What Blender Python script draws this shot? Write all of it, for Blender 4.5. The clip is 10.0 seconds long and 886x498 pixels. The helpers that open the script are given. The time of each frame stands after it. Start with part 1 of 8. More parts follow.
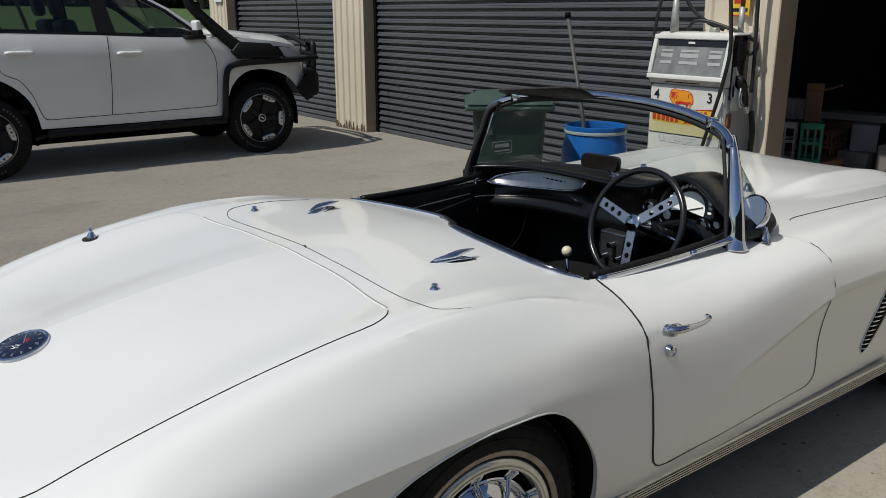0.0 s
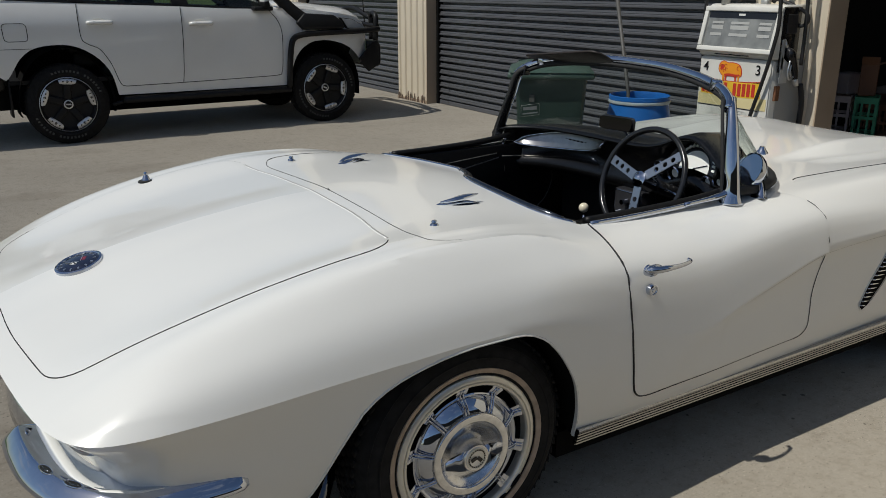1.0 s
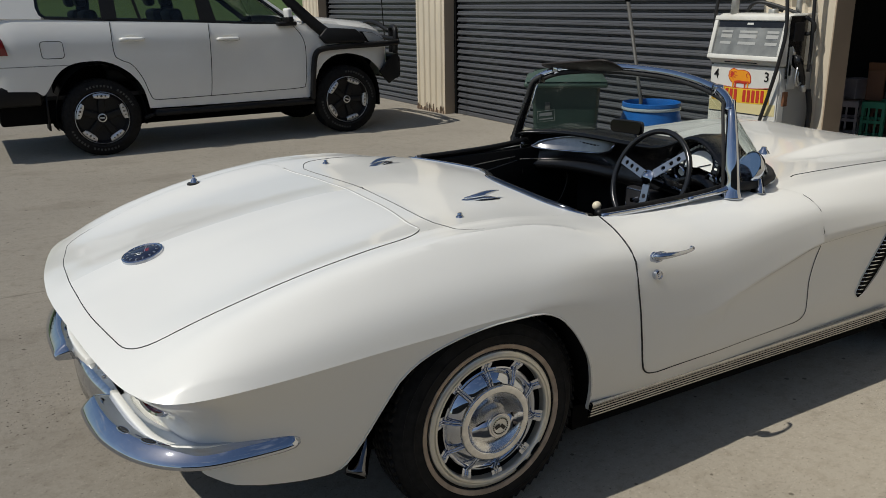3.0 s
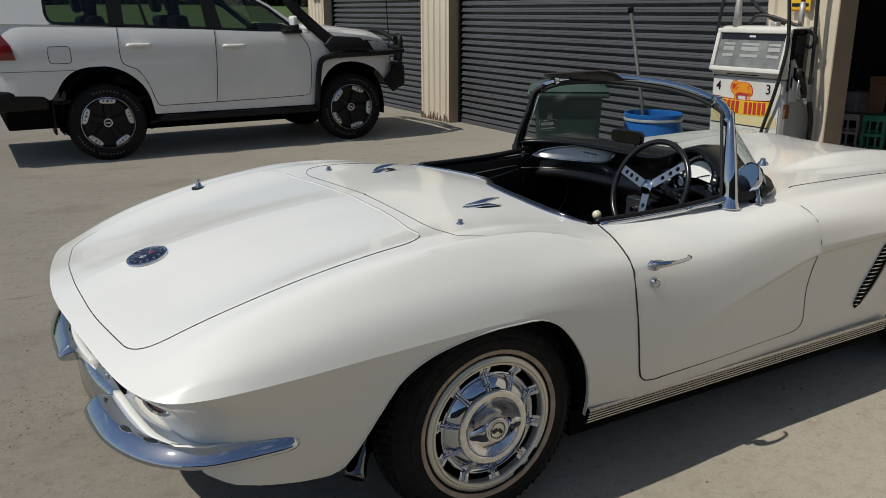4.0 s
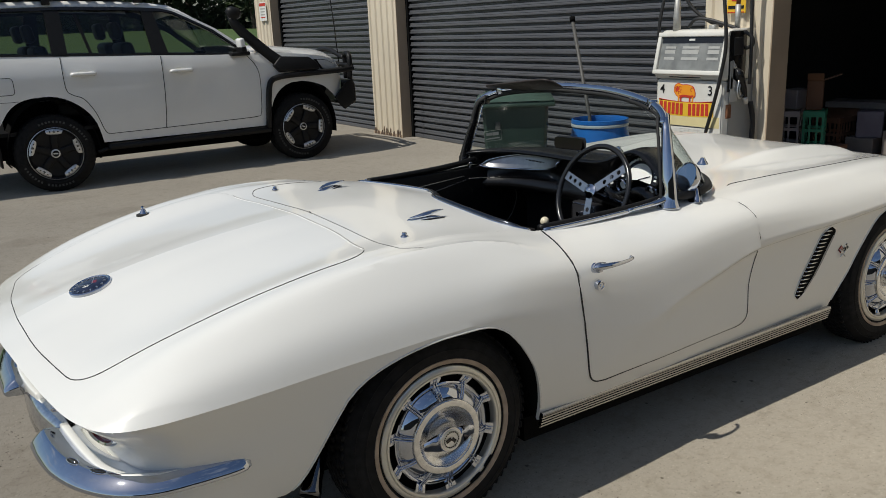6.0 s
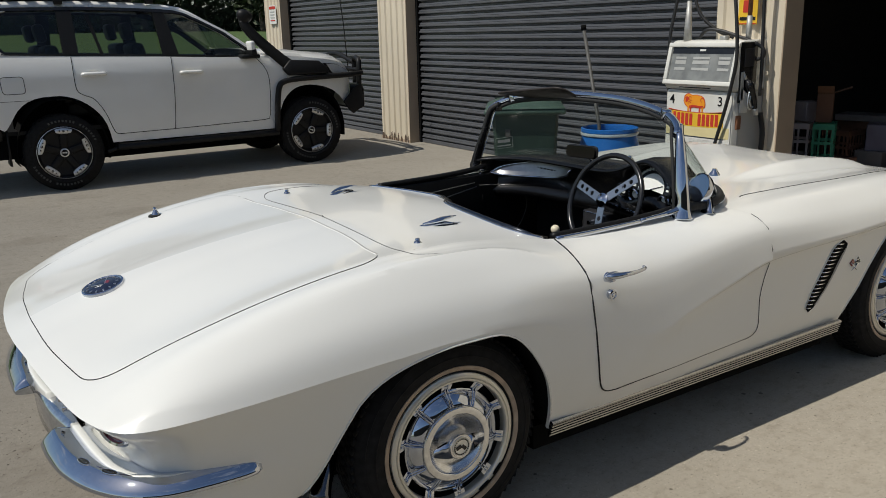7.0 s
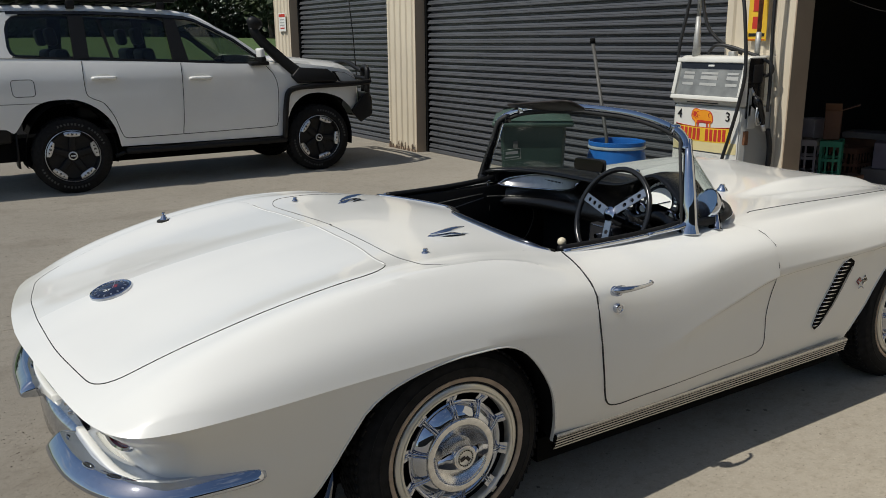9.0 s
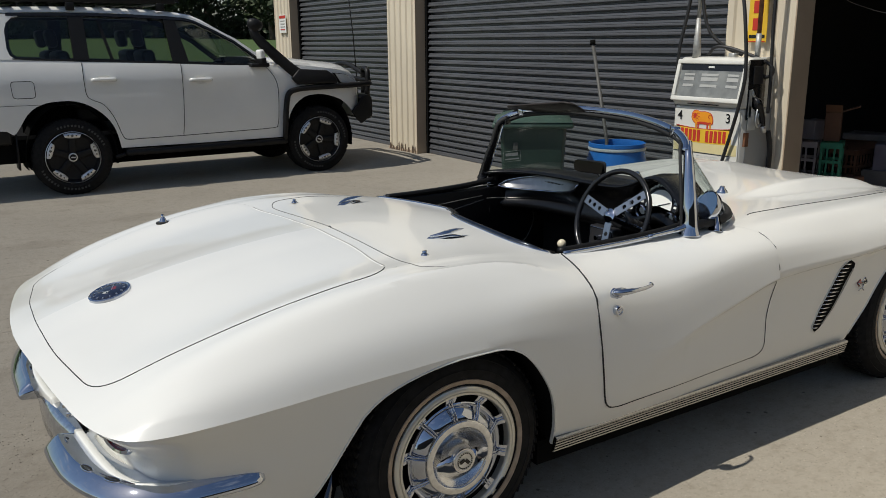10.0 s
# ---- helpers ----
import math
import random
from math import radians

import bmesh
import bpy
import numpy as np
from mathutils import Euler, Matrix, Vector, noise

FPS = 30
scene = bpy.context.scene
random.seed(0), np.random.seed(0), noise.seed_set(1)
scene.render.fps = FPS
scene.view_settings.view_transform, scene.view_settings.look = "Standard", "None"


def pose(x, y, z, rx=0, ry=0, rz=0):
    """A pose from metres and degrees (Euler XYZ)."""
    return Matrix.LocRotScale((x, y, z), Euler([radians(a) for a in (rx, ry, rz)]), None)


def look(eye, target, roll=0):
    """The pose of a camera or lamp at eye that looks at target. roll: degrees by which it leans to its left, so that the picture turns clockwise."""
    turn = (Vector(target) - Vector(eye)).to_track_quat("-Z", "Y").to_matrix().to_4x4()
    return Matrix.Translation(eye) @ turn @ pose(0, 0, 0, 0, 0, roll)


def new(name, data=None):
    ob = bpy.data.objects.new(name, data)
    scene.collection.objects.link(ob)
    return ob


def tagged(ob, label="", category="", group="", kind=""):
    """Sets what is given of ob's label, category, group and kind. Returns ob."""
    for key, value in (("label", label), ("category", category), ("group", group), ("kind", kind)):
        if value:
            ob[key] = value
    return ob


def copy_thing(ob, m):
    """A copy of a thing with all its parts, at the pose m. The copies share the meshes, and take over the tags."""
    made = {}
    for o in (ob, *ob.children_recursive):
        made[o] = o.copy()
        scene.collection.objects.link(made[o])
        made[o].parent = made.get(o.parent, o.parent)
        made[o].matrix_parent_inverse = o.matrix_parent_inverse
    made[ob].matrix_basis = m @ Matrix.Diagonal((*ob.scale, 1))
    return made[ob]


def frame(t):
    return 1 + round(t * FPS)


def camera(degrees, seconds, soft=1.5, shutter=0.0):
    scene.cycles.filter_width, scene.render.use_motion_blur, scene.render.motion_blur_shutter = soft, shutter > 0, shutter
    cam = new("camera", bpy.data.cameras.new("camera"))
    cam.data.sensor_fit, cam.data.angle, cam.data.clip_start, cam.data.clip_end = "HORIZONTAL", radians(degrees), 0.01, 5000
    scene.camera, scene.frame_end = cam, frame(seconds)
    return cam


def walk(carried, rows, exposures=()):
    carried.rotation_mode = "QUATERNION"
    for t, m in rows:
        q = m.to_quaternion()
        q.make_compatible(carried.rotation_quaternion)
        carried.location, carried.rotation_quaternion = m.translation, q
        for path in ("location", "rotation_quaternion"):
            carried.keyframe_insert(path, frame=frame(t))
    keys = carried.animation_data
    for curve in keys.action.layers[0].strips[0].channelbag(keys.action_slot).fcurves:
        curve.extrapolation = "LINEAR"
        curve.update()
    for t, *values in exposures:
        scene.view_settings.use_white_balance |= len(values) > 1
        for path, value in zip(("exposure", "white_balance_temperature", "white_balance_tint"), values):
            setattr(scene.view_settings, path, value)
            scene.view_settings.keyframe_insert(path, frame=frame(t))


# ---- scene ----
cam = camera(56.8, 10.0, 0.65)
PATH = [
    (0, (-1.074, -2.083, 1.54), (0.077, -0.545, 0.983), -0.1),
    (0.2, (-1.114, -2.129, 1.544), (-0.010, -0.574, 0.942), 0.3),
    (0.5, (-1.129, -2.205, 1.539), (-0.074, -0.616, 0.937), -0.1),
    (0.7, (-1.106, -2.290, 1.532), (-0.057, -0.696, 0.935), 0.0),
    (1, (-1.068, -2.402, 1.509), (-0.066, -0.782, 0.9), 0.0),
    (1.2, (-1.064, -2.459, 1.508), (-0.061, -0.842, 0.890), 0.0),
    (1.5, (-1.127, -2.52, 1.503), (-0.118, -0.91, 0.879), 0.0),
    (1.7, (-1.180, -2.558, 1.500), (-0.174, -0.946, 0.879), 0.0),
    (2, (-1.224, -2.57, 1.511), (-0.234, -0.944, 0.896), -0.2),
    (3.5, (-1.225, -2.634, 1.523), (-0.258, -0.979, 0.953), -0.8),
    (4, (-1.236, -2.644, 1.524), (-0.268, -0.986, 0.962), -0.2),
    (4.5, (-1.247, -2.646, 1.519), (-0.285, -0.984, 0.961), -0.0),
    (5, (-1.211, -2.666, 1.531), (-0.23, -1.011, 0.986), -1.2),
    (5.2, (-1.199, -2.678, 1.536), (-0.203, -1.031, 0.994), -2.0),
    (5.5, (-1.192, -2.685, 1.523), (-0.152, -1.064, 0.981), -2.1),
    (6, (-1.196, -2.694, 1.523), (-0.149, -1.075, 0.992), -2.5),
    (7.5, (-1.226, -2.669, 1.528), (-0.186, -1.039, 1.018), -1.0),
    (8, (-1.225, -2.674, 1.529), (-0.185, -1.041, 1.029), -0.9),
    (8.5, (-1.231, -2.67, 1.526), (-0.192, -1.035, 1.029), -0.6),
    (9, (-1.232, -2.672, 1.531), (-0.194, -1.036, 1.036), -0.5),
    (9.5, (-1.232, -2.668, 1.53), (-0.196, -1.03, 1.037), -0.5),
    (10, (-1.226, -2.669, 1.532), (-0.188, -1.031, 1.04), -0.5),
]
walk(cam, [(t, look(eye, target, roll)) for t, eye, target, roll in PATH],
     [(0.0, -0.25, 6240, 8), (0.5, -0.36, 6280, 8), (1.0, -0.34, 6360, 8), (2.0, -0.29, 6480, 8), (4.5, -0.27, 6480, 8), (5.0, -0.28, 6480, 8), (5.5, -0.13, 6480, 8), (6.0, -0.14, 6480, 8), (7.5, -0.17, 6480, 8), (10.0, -0.17, 6480, 8)])

# ---------------- light ----------------
SUN = Vector((-0.70, 0.07, 1.0)).normalized()
world = bpy.data.worlds.new("sky")
scene.world = world
world.use_nodes = True
wn = world.node_tree
sky = wn.nodes.new("ShaderNodeTexSky")
sky.sky_type = "NISHITA"
sky.sun_disc = False
sky.sun_elevation = math.asin(SUN.z)
sky.sun_rotation = math.atan2(SUN.x, SUN.y)
sky.dust_density, sky.ozone_density = 0.8, 1.3
wn.nodes["Background"].inputs["Strength"].default_value = 0.080
soft_sky = wn.nodes.new("ShaderNodeHueSaturation")
soft_sky.inputs["Saturation"].default_value = 1.0
wn.links.new(sky.outputs[0], soft_sky.inputs["Color"])
# thin fair-weather cloud spread over the whole sky
way = wn.nodes.new("ShaderNodeTexCoord")
flat = wn.nodes.new("ShaderNodeMapping")
flat.inputs["Scale"].default_value = (1.6, 1.6, 4.5)
puff = wn.nodes.new("ShaderNodeTexNoise")
puff.inputs["Scale"].default_value, puff.inputs["Detail"].default_value, puff.inputs["Roughness"].default_value = 2.2, 7.0, 0.62
cover = wn.nodes.new("ShaderNodeMapRange")
cover.inputs["From Min"].default_value, cover.inputs["From Max"].default_value, cover.inputs["To Max"].default_value = 0.54, 0.74, 0.75
cloud = wn.nodes.new("ShaderNodeMix")
cloud.data_type = "RGBA"
cloud.inputs[7].default_value = (6.0, 6.1, 6.3, 1)
wn.links.new(way.outputs["Generated"], flat.inputs["Vector"])
wn.links.new(flat.outputs[0], puff.inputs["Vector"])
wn.links.new(puff.outputs["Fac"], cover.inputs["Value"])
wn.links.new(cover.outputs[0], cloud.inputs[0])
wn.links.new(soft_sky.outputs[0], cloud.inputs[6])
wn.links.new(cloud.outputs[2], wn.nodes["Background"].inputs["Color"])
sun_data = bpy.data.lights.new("sun", "SUN")
sun_data.energy, sun_data.angle, sun_data.color = 3.9, radians(0.53), (1.0, 0.95, 0.87)
sun = new("sun", sun_data)
sun.matrix_world = look((0, 0, 30), Vector((0, 0, 30)) - SUN)


# ---------------- materials ----------------
def material(name, color, rough=0.5, metal=0.0, grain=0.0, scale=20.0, bump=0.0, coat=0.0, spots=0.0, spot_scale=3.0,
             spot_color=None, random_tone=0.0, spec=0.5):
    m = bpy.data.materials.new(name)
    m.use_nodes = True
    nt = m.node_tree
    b = nt.nodes["Principled BSDF"]
    b.inputs["Base Color"].default_value = (*color, 1)
    b.inputs["Roughness"].default_value = rough
    b.inputs["Metallic"].default_value = metal
    b.inputs["Coat Weight"].default_value = coat
    b.inputs["Coat Roughness"].default_value = 0.03
    b.inputs["Specular IOR Level"].default_value = spec
    tc = nt.nodes.new("ShaderNodeTexCoord")

    def mix(fac, a, bcol, fac_socket=None, mode="MIX"):
        n = nt.nodes.new("ShaderNodeMix")
        n.data_type, n.blend_type = "RGBA", mode
        n.inputs[0].default_value = fac
        if fac_socket:
            nt.links.new(fac_socket, n.inputs[0])
        for sock, v in ((n.inputs[6], a), (n.inputs[7], bcol)):
            if isinstance(v, tuple):
                sock.default_value = (*v, 1)
            else:
                nt.links.new(v, sock)
        return n.outputs[2]

    def noise_tex(sc, detail=6.0):
        n = nt.nodes.new("ShaderNodeTexNoise")
        n.inputs["Scale"].default_value = sc
        n.inputs["Detail"].default_value = detail
        nt.links.new(tc.outputs["Object"], n.inputs["Vector"])
        return n.outputs["Fac"]

    def ramp(sock, lo, hi):
        n = nt.nodes.new("ShaderNodeMapRange")
        n.inputs["From Min"].default_value, n.inputs["From Max"].default_value = lo, hi
        nt.links.new(sock, n.inputs["Value"])
        return n.outputs["Result"]

    col = tuple(color)
    if grain:
        f = ramp(noise_tex(scale), 0.3, 0.7)
        col = mix(0.5, tuple(c * (1 - grain) for c in color), tuple(min(1, c * (1 + grain)) for c in color), f)
    if spots:
        f = ramp(noise_tex(spot_scale, 8.0), 0.5, 0.72)
        k = nt.nodes.new("ShaderNodeMath")
        k.operation = "MULTIPLY"
        k.inputs[1].default_value = spots
        nt.links.new(f, k.inputs[0])
        col = mix(0.5, col, tuple(spot_color or (c * 0.5 for c in color)), k.outputs[0])
    if random_tone:
        oi = nt.nodes.new("ShaderNodeObjectInfo")
        f = ramp(oi.outputs["Random"], 0, 1)
        dark = mix(random_tone, col, (0.0, 0.0, 0.0))
        col = mix(0.5, dark, col, f)
    if not isinstance(col, tuple):
        nt.links.new(col, b.inputs["Base Color"])
    if bump:
        bn = nt.nodes.new("ShaderNodeBump")
        bn.inputs["Strength"].default_value = bump
        bn.inputs["Distance"].default_value = 0.01
        nt.links.new(noise_tex(scale * 3), bn.inputs["Height"])
        nt.links.new(bn.outputs[0], b.inputs["Normal"])
    return m


def glass_material(name, tint=(0.9, 0.95, 0.92), gloss=1.0, dust=0.0):
    m = bpy.data.materials.new(name)
    m.use_nodes = True
    nt = m.node_tree
    nt.nodes.remove(nt.nodes["Principled BSDF"])
    out = nt.nodes["Material Output"]
    tr = nt.nodes.new("ShaderNodeBsdfTransparent")
    tr.inputs[0].default_value = (*tint, 1)
    gl = nt.nodes.new("ShaderNodeBsdfGlossy")
    gl.inputs["Roughness"].default_value = 0.02
    fr = nt.nodes.new("ShaderNodeLayerWeight")
    fr.inputs["Blend"].default_value = 0.5
    pw = nt.nodes.new("ShaderNodeMath")
    pw.operation = "POWER"
    pw.inputs[1].default_value = 5.0
    mx = nt.nodes.new("ShaderNodeMixShader")
    k = nt.nodes.new("ShaderNodeMath")
    k.operation = "MULTIPLY_ADD"
    k.inputs[1].default_value, k.inputs[2].default_value = 0.8 * gloss, 0.05 * gloss
    nt.links.new(fr.outputs["Facing"], pw.inputs[0])
    nt.links.new(pw.outputs[0], k.inputs[0])
    nt.links.new(k.outputs[0], mx.inputs[0])
    nt.links.new(tr.outputs[0], mx.inputs[1])
    nt.links.new(gl.outputs[0], mx.inputs[2])
    last = mx
    if dust:
        df = nt.nodes.new("ShaderNodeBsdfDiffuse")
        df.inputs[0].default_value = (0.6, 0.6, 0.58, 1)
        m2 = nt.nodes.new("ShaderNodeMixShader")
        tcn = nt.nodes.new("ShaderNodeTexCoord")
        nz = nt.nodes.new("ShaderNodeTexNoise")
        nz.inputs["Scale"].default_value = 4.0
        mr = nt.nodes.new("ShaderNodeMapRange")
        mr.inputs["To Max"].default_value = dust
        nt.links.new(tcn.outputs["Object"], nz.inputs["Vector"])
        nt.links.new(nz.outputs["Fac"], mr.inputs["Value"])
        nt.links.new(mr.outputs[0], m2.inputs[0])
        nt.links.new(mx.outputs[0], m2.inputs[1])
        nt.links.new(df.outputs[0], m2.inputs[2])
        last = m2
    nt.links.new(last.outputs[0], out.inputs[0])
    return m


PAINT = material("ermine_white_paint", (0.80, 0.795, 0.755), 0.26, 0, 0.012, 2.5, 0.0, 0.6)
# the reflected sky's blue is partly put into this chrome's base colour
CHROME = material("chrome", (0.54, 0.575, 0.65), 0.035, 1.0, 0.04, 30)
CHROME_WORN = material("worn_chrome", (0.70, 0.71, 0.73), 0.14, 1.0, 0.15, 60)
HUBM = material("dulled_hub_chrome", (0.66, 0.67, 0.69), 0.24, 1.0, 0.12, 50)
ALLOY = material("brushed_alloy", (0.72, 0.73, 0.74), 0.38, 1.0, 0.08, 80)
RUBBER = material("tyre_rubber", (0.014, 0.0138, 0.0138), 0.8, 0, 0.35, 40, 0.15, 0, 0.5, 9, (0.018, 0.016, 0.014), spec=0.2)
WHITEWALL = material("aged_whitewall", (0.40, 0.31, 0.23), 0.8, 0, 0.2, 30)
# two greys that carry the shade of gaps and vent wall as colour
DECKGAP = material("shaded_gap", (0.10, 0.10, 0.095), 0.7)
SHADE_GREY = material("shade_grey", (0.30, 0.295, 0.275), 0.6)
SEAL = material("black_gap_seal", (0.012, 0.012, 0.012), 0.7)
VINYL = material("black_vinyl", (0.006, 0.006, 0.0065), 0.42, 0, 0.3, 60, 0.12, spec=0.22)
DASHV = material("black_dash_vinyl", (0.0045, 0.0045, 0.005), 0.24, 0, 0.3, 60, 0.10, spec=0.42)
CARPET = material("black_carpet", (0.006, 0.006, 0.006), 0.95, 0, 0.4, 120, 0.5)
DARK = material("underbody_black", (0.006, 0.006, 0.006), 0.95, spec=0.08)
IVORY = material("ivory_knob", (0.72, 0.66, 0.50), 0.25)
DIAL = material("pale_dial", (0.80, 0.81, 0.77), 0.4)
BLACK = material("gloss_black", (0.012, 0.012, 0.013), 0.22, 0, 0.2, 30)
RED = material("red_lens", (0.20, 0.010, 0.012), 0.15, 0, 0.15, 40, 0, 0.8)
WHITE = material("white_enamel", (0.74, 0.74, 0.71), 0.35, 0, 0.04, 4, 0, 0, 0.12, 6, (0.45, 0.42, 0.36))
BLUE = material("blue_plastic", (0.012, 0.12, 0.42), 0.42, 0, 0.12, 8)
BLUE_EMBLEM = material("blue_emblem", (0.014, 0.018, 0.042), 0.15, 0.2, 0.4, 90, 0, 0.6)
GLASS = glass_material("windscreen_glass", (0.88, 0.93, 0.905), 1.0, 0.02)
TINTED = glass_material("tinted_glass", (0.60, 0.63, 0.60), 0.9)
SPOKE = material("drilled_spoke_alloy", (0.44, 0.45, 0.47), 0.32, 1.0, 0.05, 60)
CONSOLE = material("dull_console_plate", (0.055, 0.055, 0.06), 0.35, 0.6, 0.1, 40)
# chrome darkened: shade on the fittings is put into its colour
DARK_CHROME = material("dark_chrome", (0.12, 0.125, 0.14), 0.15, 1.0, 0.2, 40)
RIM = material("cream_silver_rim", (0.70, 0.675, 0.60), 0.30, 0.55, 0.06, 20)
SILLM = material("dulled_sill_alloy", (0.40, 0.405, 0.41), 0.24, 1.0, 0.12, 60)
PANELM = material("brushed_dash_panel", (0.29, 0.29, 0.295), 0.30, 1.0, 0.10, 30)
# inner mirror: the dark reflection is painted as the glass's own colour
MIRROR_DARK = material("dark_reflection_glass", (0.022, 0.019, 0.018), 0.08, 0.7, 0.1, 12)
PIPING = material("dull_piping", (0.17, 0.165, 0.15), 0.55, 0, 0.1, 40)


# ---------------- mesh helpers ----------------
def pchip(xs, ys):
    """A smooth curve through points that never overshoots them."""
    xs, ys = np.array(xs, float), np.array(ys, float)
    h, d = np.diff(xs), np.diff(ys) / np.diff(xs)
    m = np.zeros(len(xs))
    for k in range(1, len(xs) - 1):
        if d[k - 1] * d[k] > 0:
            w1, w2 = 2 * h[k] + h[k - 1], h[k] + 2 * h[k - 1]
            m[k] = (w1 + w2) / (w1 / d[k - 1] + w2 / d[k])
    m[0], m[-1] = d[0], d[-1]

    def f(x):
        if x <= xs[0]:
            return float(ys[0])
        if x >= xs[-1]:
            return float(ys[-1])
        k = int(np.searchsorted(xs, x) - 1)
        t = (x - xs[k]) / h[k]
        return float((1 + 2 * t) * (1 - t) ** 2 * ys[k] + t * (1 - t) ** 2 * h[k] * m[k] + t * t * (3 - 2 * t) * ys[k + 1] + t * t * (t - 1) * h[k] * m[k + 1])
    return f


def spline(points, n):
    """n + 1 points along a Catmull-Rom curve through the given ones."""
    p = [Vector(q) for q in points]
    p = [2 * p[0] - p[1]] + p + [2 * p[-1] - p[-2]]
    out, seg = [], len(p) - 3
    for k in range(n + 1):
        u = min(k / n * seg, seg - 1e-9)
        i, t = int(u), u - int(u)
        a, b, c, d = p[i:i + 4]
        out.append(0.5 * (2 * b + (c - a) * t + (2 * a - 5 * b + 4 * c - d) * t * t + (3 * b - a - 3 * c + d) * t ** 3))
    return out


def mesh_object(name, bm, mat, smooth=True):
    me = bpy.data.meshes.new(name)
    bm.normal_update()
    bm.to_mesh(me)
    bm.free()
    me.materials.append(mat)
    if smooth:
        for p in me.polygons:
            p.use_smooth = True
    return new(name, me)


def part(name, bm, mat, parent, label="", smooth=True):
    ob = mesh_object(name, bm, mat, smooth)
    ob.parent = parent
    if label:
        ob["label"] = label
    return ob


def thing(name, at, label, category, group=""):
    e = new(name)
    e.empty_display_size = 0.1
    e.matrix_world = at if isinstance(at, Matrix) else Matrix.Translation(at)
    return tagged(e, label, category, group)


def sharp(bm, degrees=35):
    bm.normal_update()
    for e in bm.edges:
        if len(e.link_faces) == 2 and e.calc_face_angle(0) > radians(degrees):
            e.smooth = False
    return bm


def grid(rows, close_u=False, close_v=False):
    """A mesh over rows of points."""
    bm = bmesh.new()
    vs = [[bm.verts.new(p) for p in r] for r in rows]
    nu, nv = len(vs), len(vs[0])
    for i in range(nu if close_u else nu - 1):
        for j in range(nv if close_v else nv - 1):
            q = [vs[i][j], vs[(i + 1) % nu][j], vs[(i + 1) % nu][(j + 1) % nv], vs[i][(j + 1) % nv]]
            try:
                bm.faces.new(q)
            except ValueError:
                pass
    return bm


def box(lo, hi, bevel=0.0, seg=2, bm=None):
    out = bm or bmesh.new()
    m = Matrix.LocRotScale([(a + b) / 2 for a, b in zip(lo, hi)], None, [abs(b - a) for a, b in zip(lo, hi)])
    r = bmesh.ops.create_cube(out, size=1, matrix=m)
    if bevel:
        es = list({e for v in r["verts"] for e in v.link_edges})
        bmesh.ops.bevel(out, geom=es, offset=bevel, segments=seg, profile=0.5, affect="EDGES")
    return out


def moved(bm, m):
    bmesh.ops.transform(bm, matrix=m, verts=bm.verts)
    return bm


def joined(*bms):
    out = bms[0]
    for b in bms[1:]:
        me = bpy.data.meshes.new("tmp")
        b.to_mesh(me)
        b.free()
        out.from_mesh(me)
        bpy.data.meshes.remove(me)
    return out


def tube(points, r, seg=10, caps=True, closed=False):
    """A round bar along points; r is a number or one for each point."""
    p = [Vector(q) for q in points]
    n = len(p)
    rr = r if isinstance(r, (list, tuple)) else [r] * n
    rows, up = [], None
    for i in range(n):
        t = (p[(i + 1) % n] - p[i - 1]) if closed else (p[min(i + 1, n - 1)] - p[max(i - 1, 0)])
        t.normalize()
        if up is None:
            up = t.orthogonal().normalized()
        up = (up - t * up.dot(t)).normalized()
        side = t.cross(up)
        rows.append([p[i] + rr[i] * (math.cos(a) * up + math.sin(a) * side) for a in [2 * math.pi * k / seg for k in range(seg)]])
    bm = grid(rows, closed, True)
    if caps and not closed:
        bm.verts.ensure_lookup_table()
        bm.faces.new([bm.verts[k] for k in range(seg)])
        bm.faces.new([bm.verts[(n - 1) * seg + k] for k in range(seg)])
    bmesh.ops.recalc_face_normals(bm, faces=bm.faces)
    return bm


def sweep(points, profile, up=(0, 0, 1), closed_profile=True, caps=True, scale=None):
    """A profile of (out, up) pairs along points; out is to the right of the way."""
    p = [Vector(q) for q in points]
    n, u = len(p), Vector(up)
    rows = []
    for i in range(n):
        t = (p[min(i + 1, n - 1)] - p[max(i - 1, 0)]).normalized()
        side = t.cross(u).normalized()
        top = side.cross(t)
        k = scale[i] if scale else 1
        rows.append([p[i] + k * (a * side + b * top) for a, b in profile])
    bm = grid(rows, False, closed_profile)
    if caps and closed_profile:
        m = len(profile)
        bm.verts.ensure_lookup_table()
        bm.faces.new([bm.verts[k] for k in range(m)])
        bm.faces.new([bm.verts[(n - 1) * m + k] for k in range(m)])
    bmesh.ops.recalc_face_normals(bm, faces=bm.faces)
    return bm


def turned(profile, seg=32, axis="Z"):
    """A body of revolution from (radius, height) pairs."""
    rows = [[(max(r, 1e-4) * math.cos(a), max(r, 1e-4) * math.sin(a), h) for a in [2 * math.pi * k / seg for k in range(seg)]] for r, h in profile]
    bm = grid(rows, False, True)
    bmesh.ops.remove_doubles(bm, verts=bm.verts, dist=5e-4)
    bmesh.ops.recalc_face_normals(bm, faces=bm.faces)
    if axis == "Y":
        moved(bm, pose(0, 0, 0, 90))
    elif axis == "X":
        moved(bm, pose(0, 0, 0, 0, 90))
    return sharp(bm, 40)


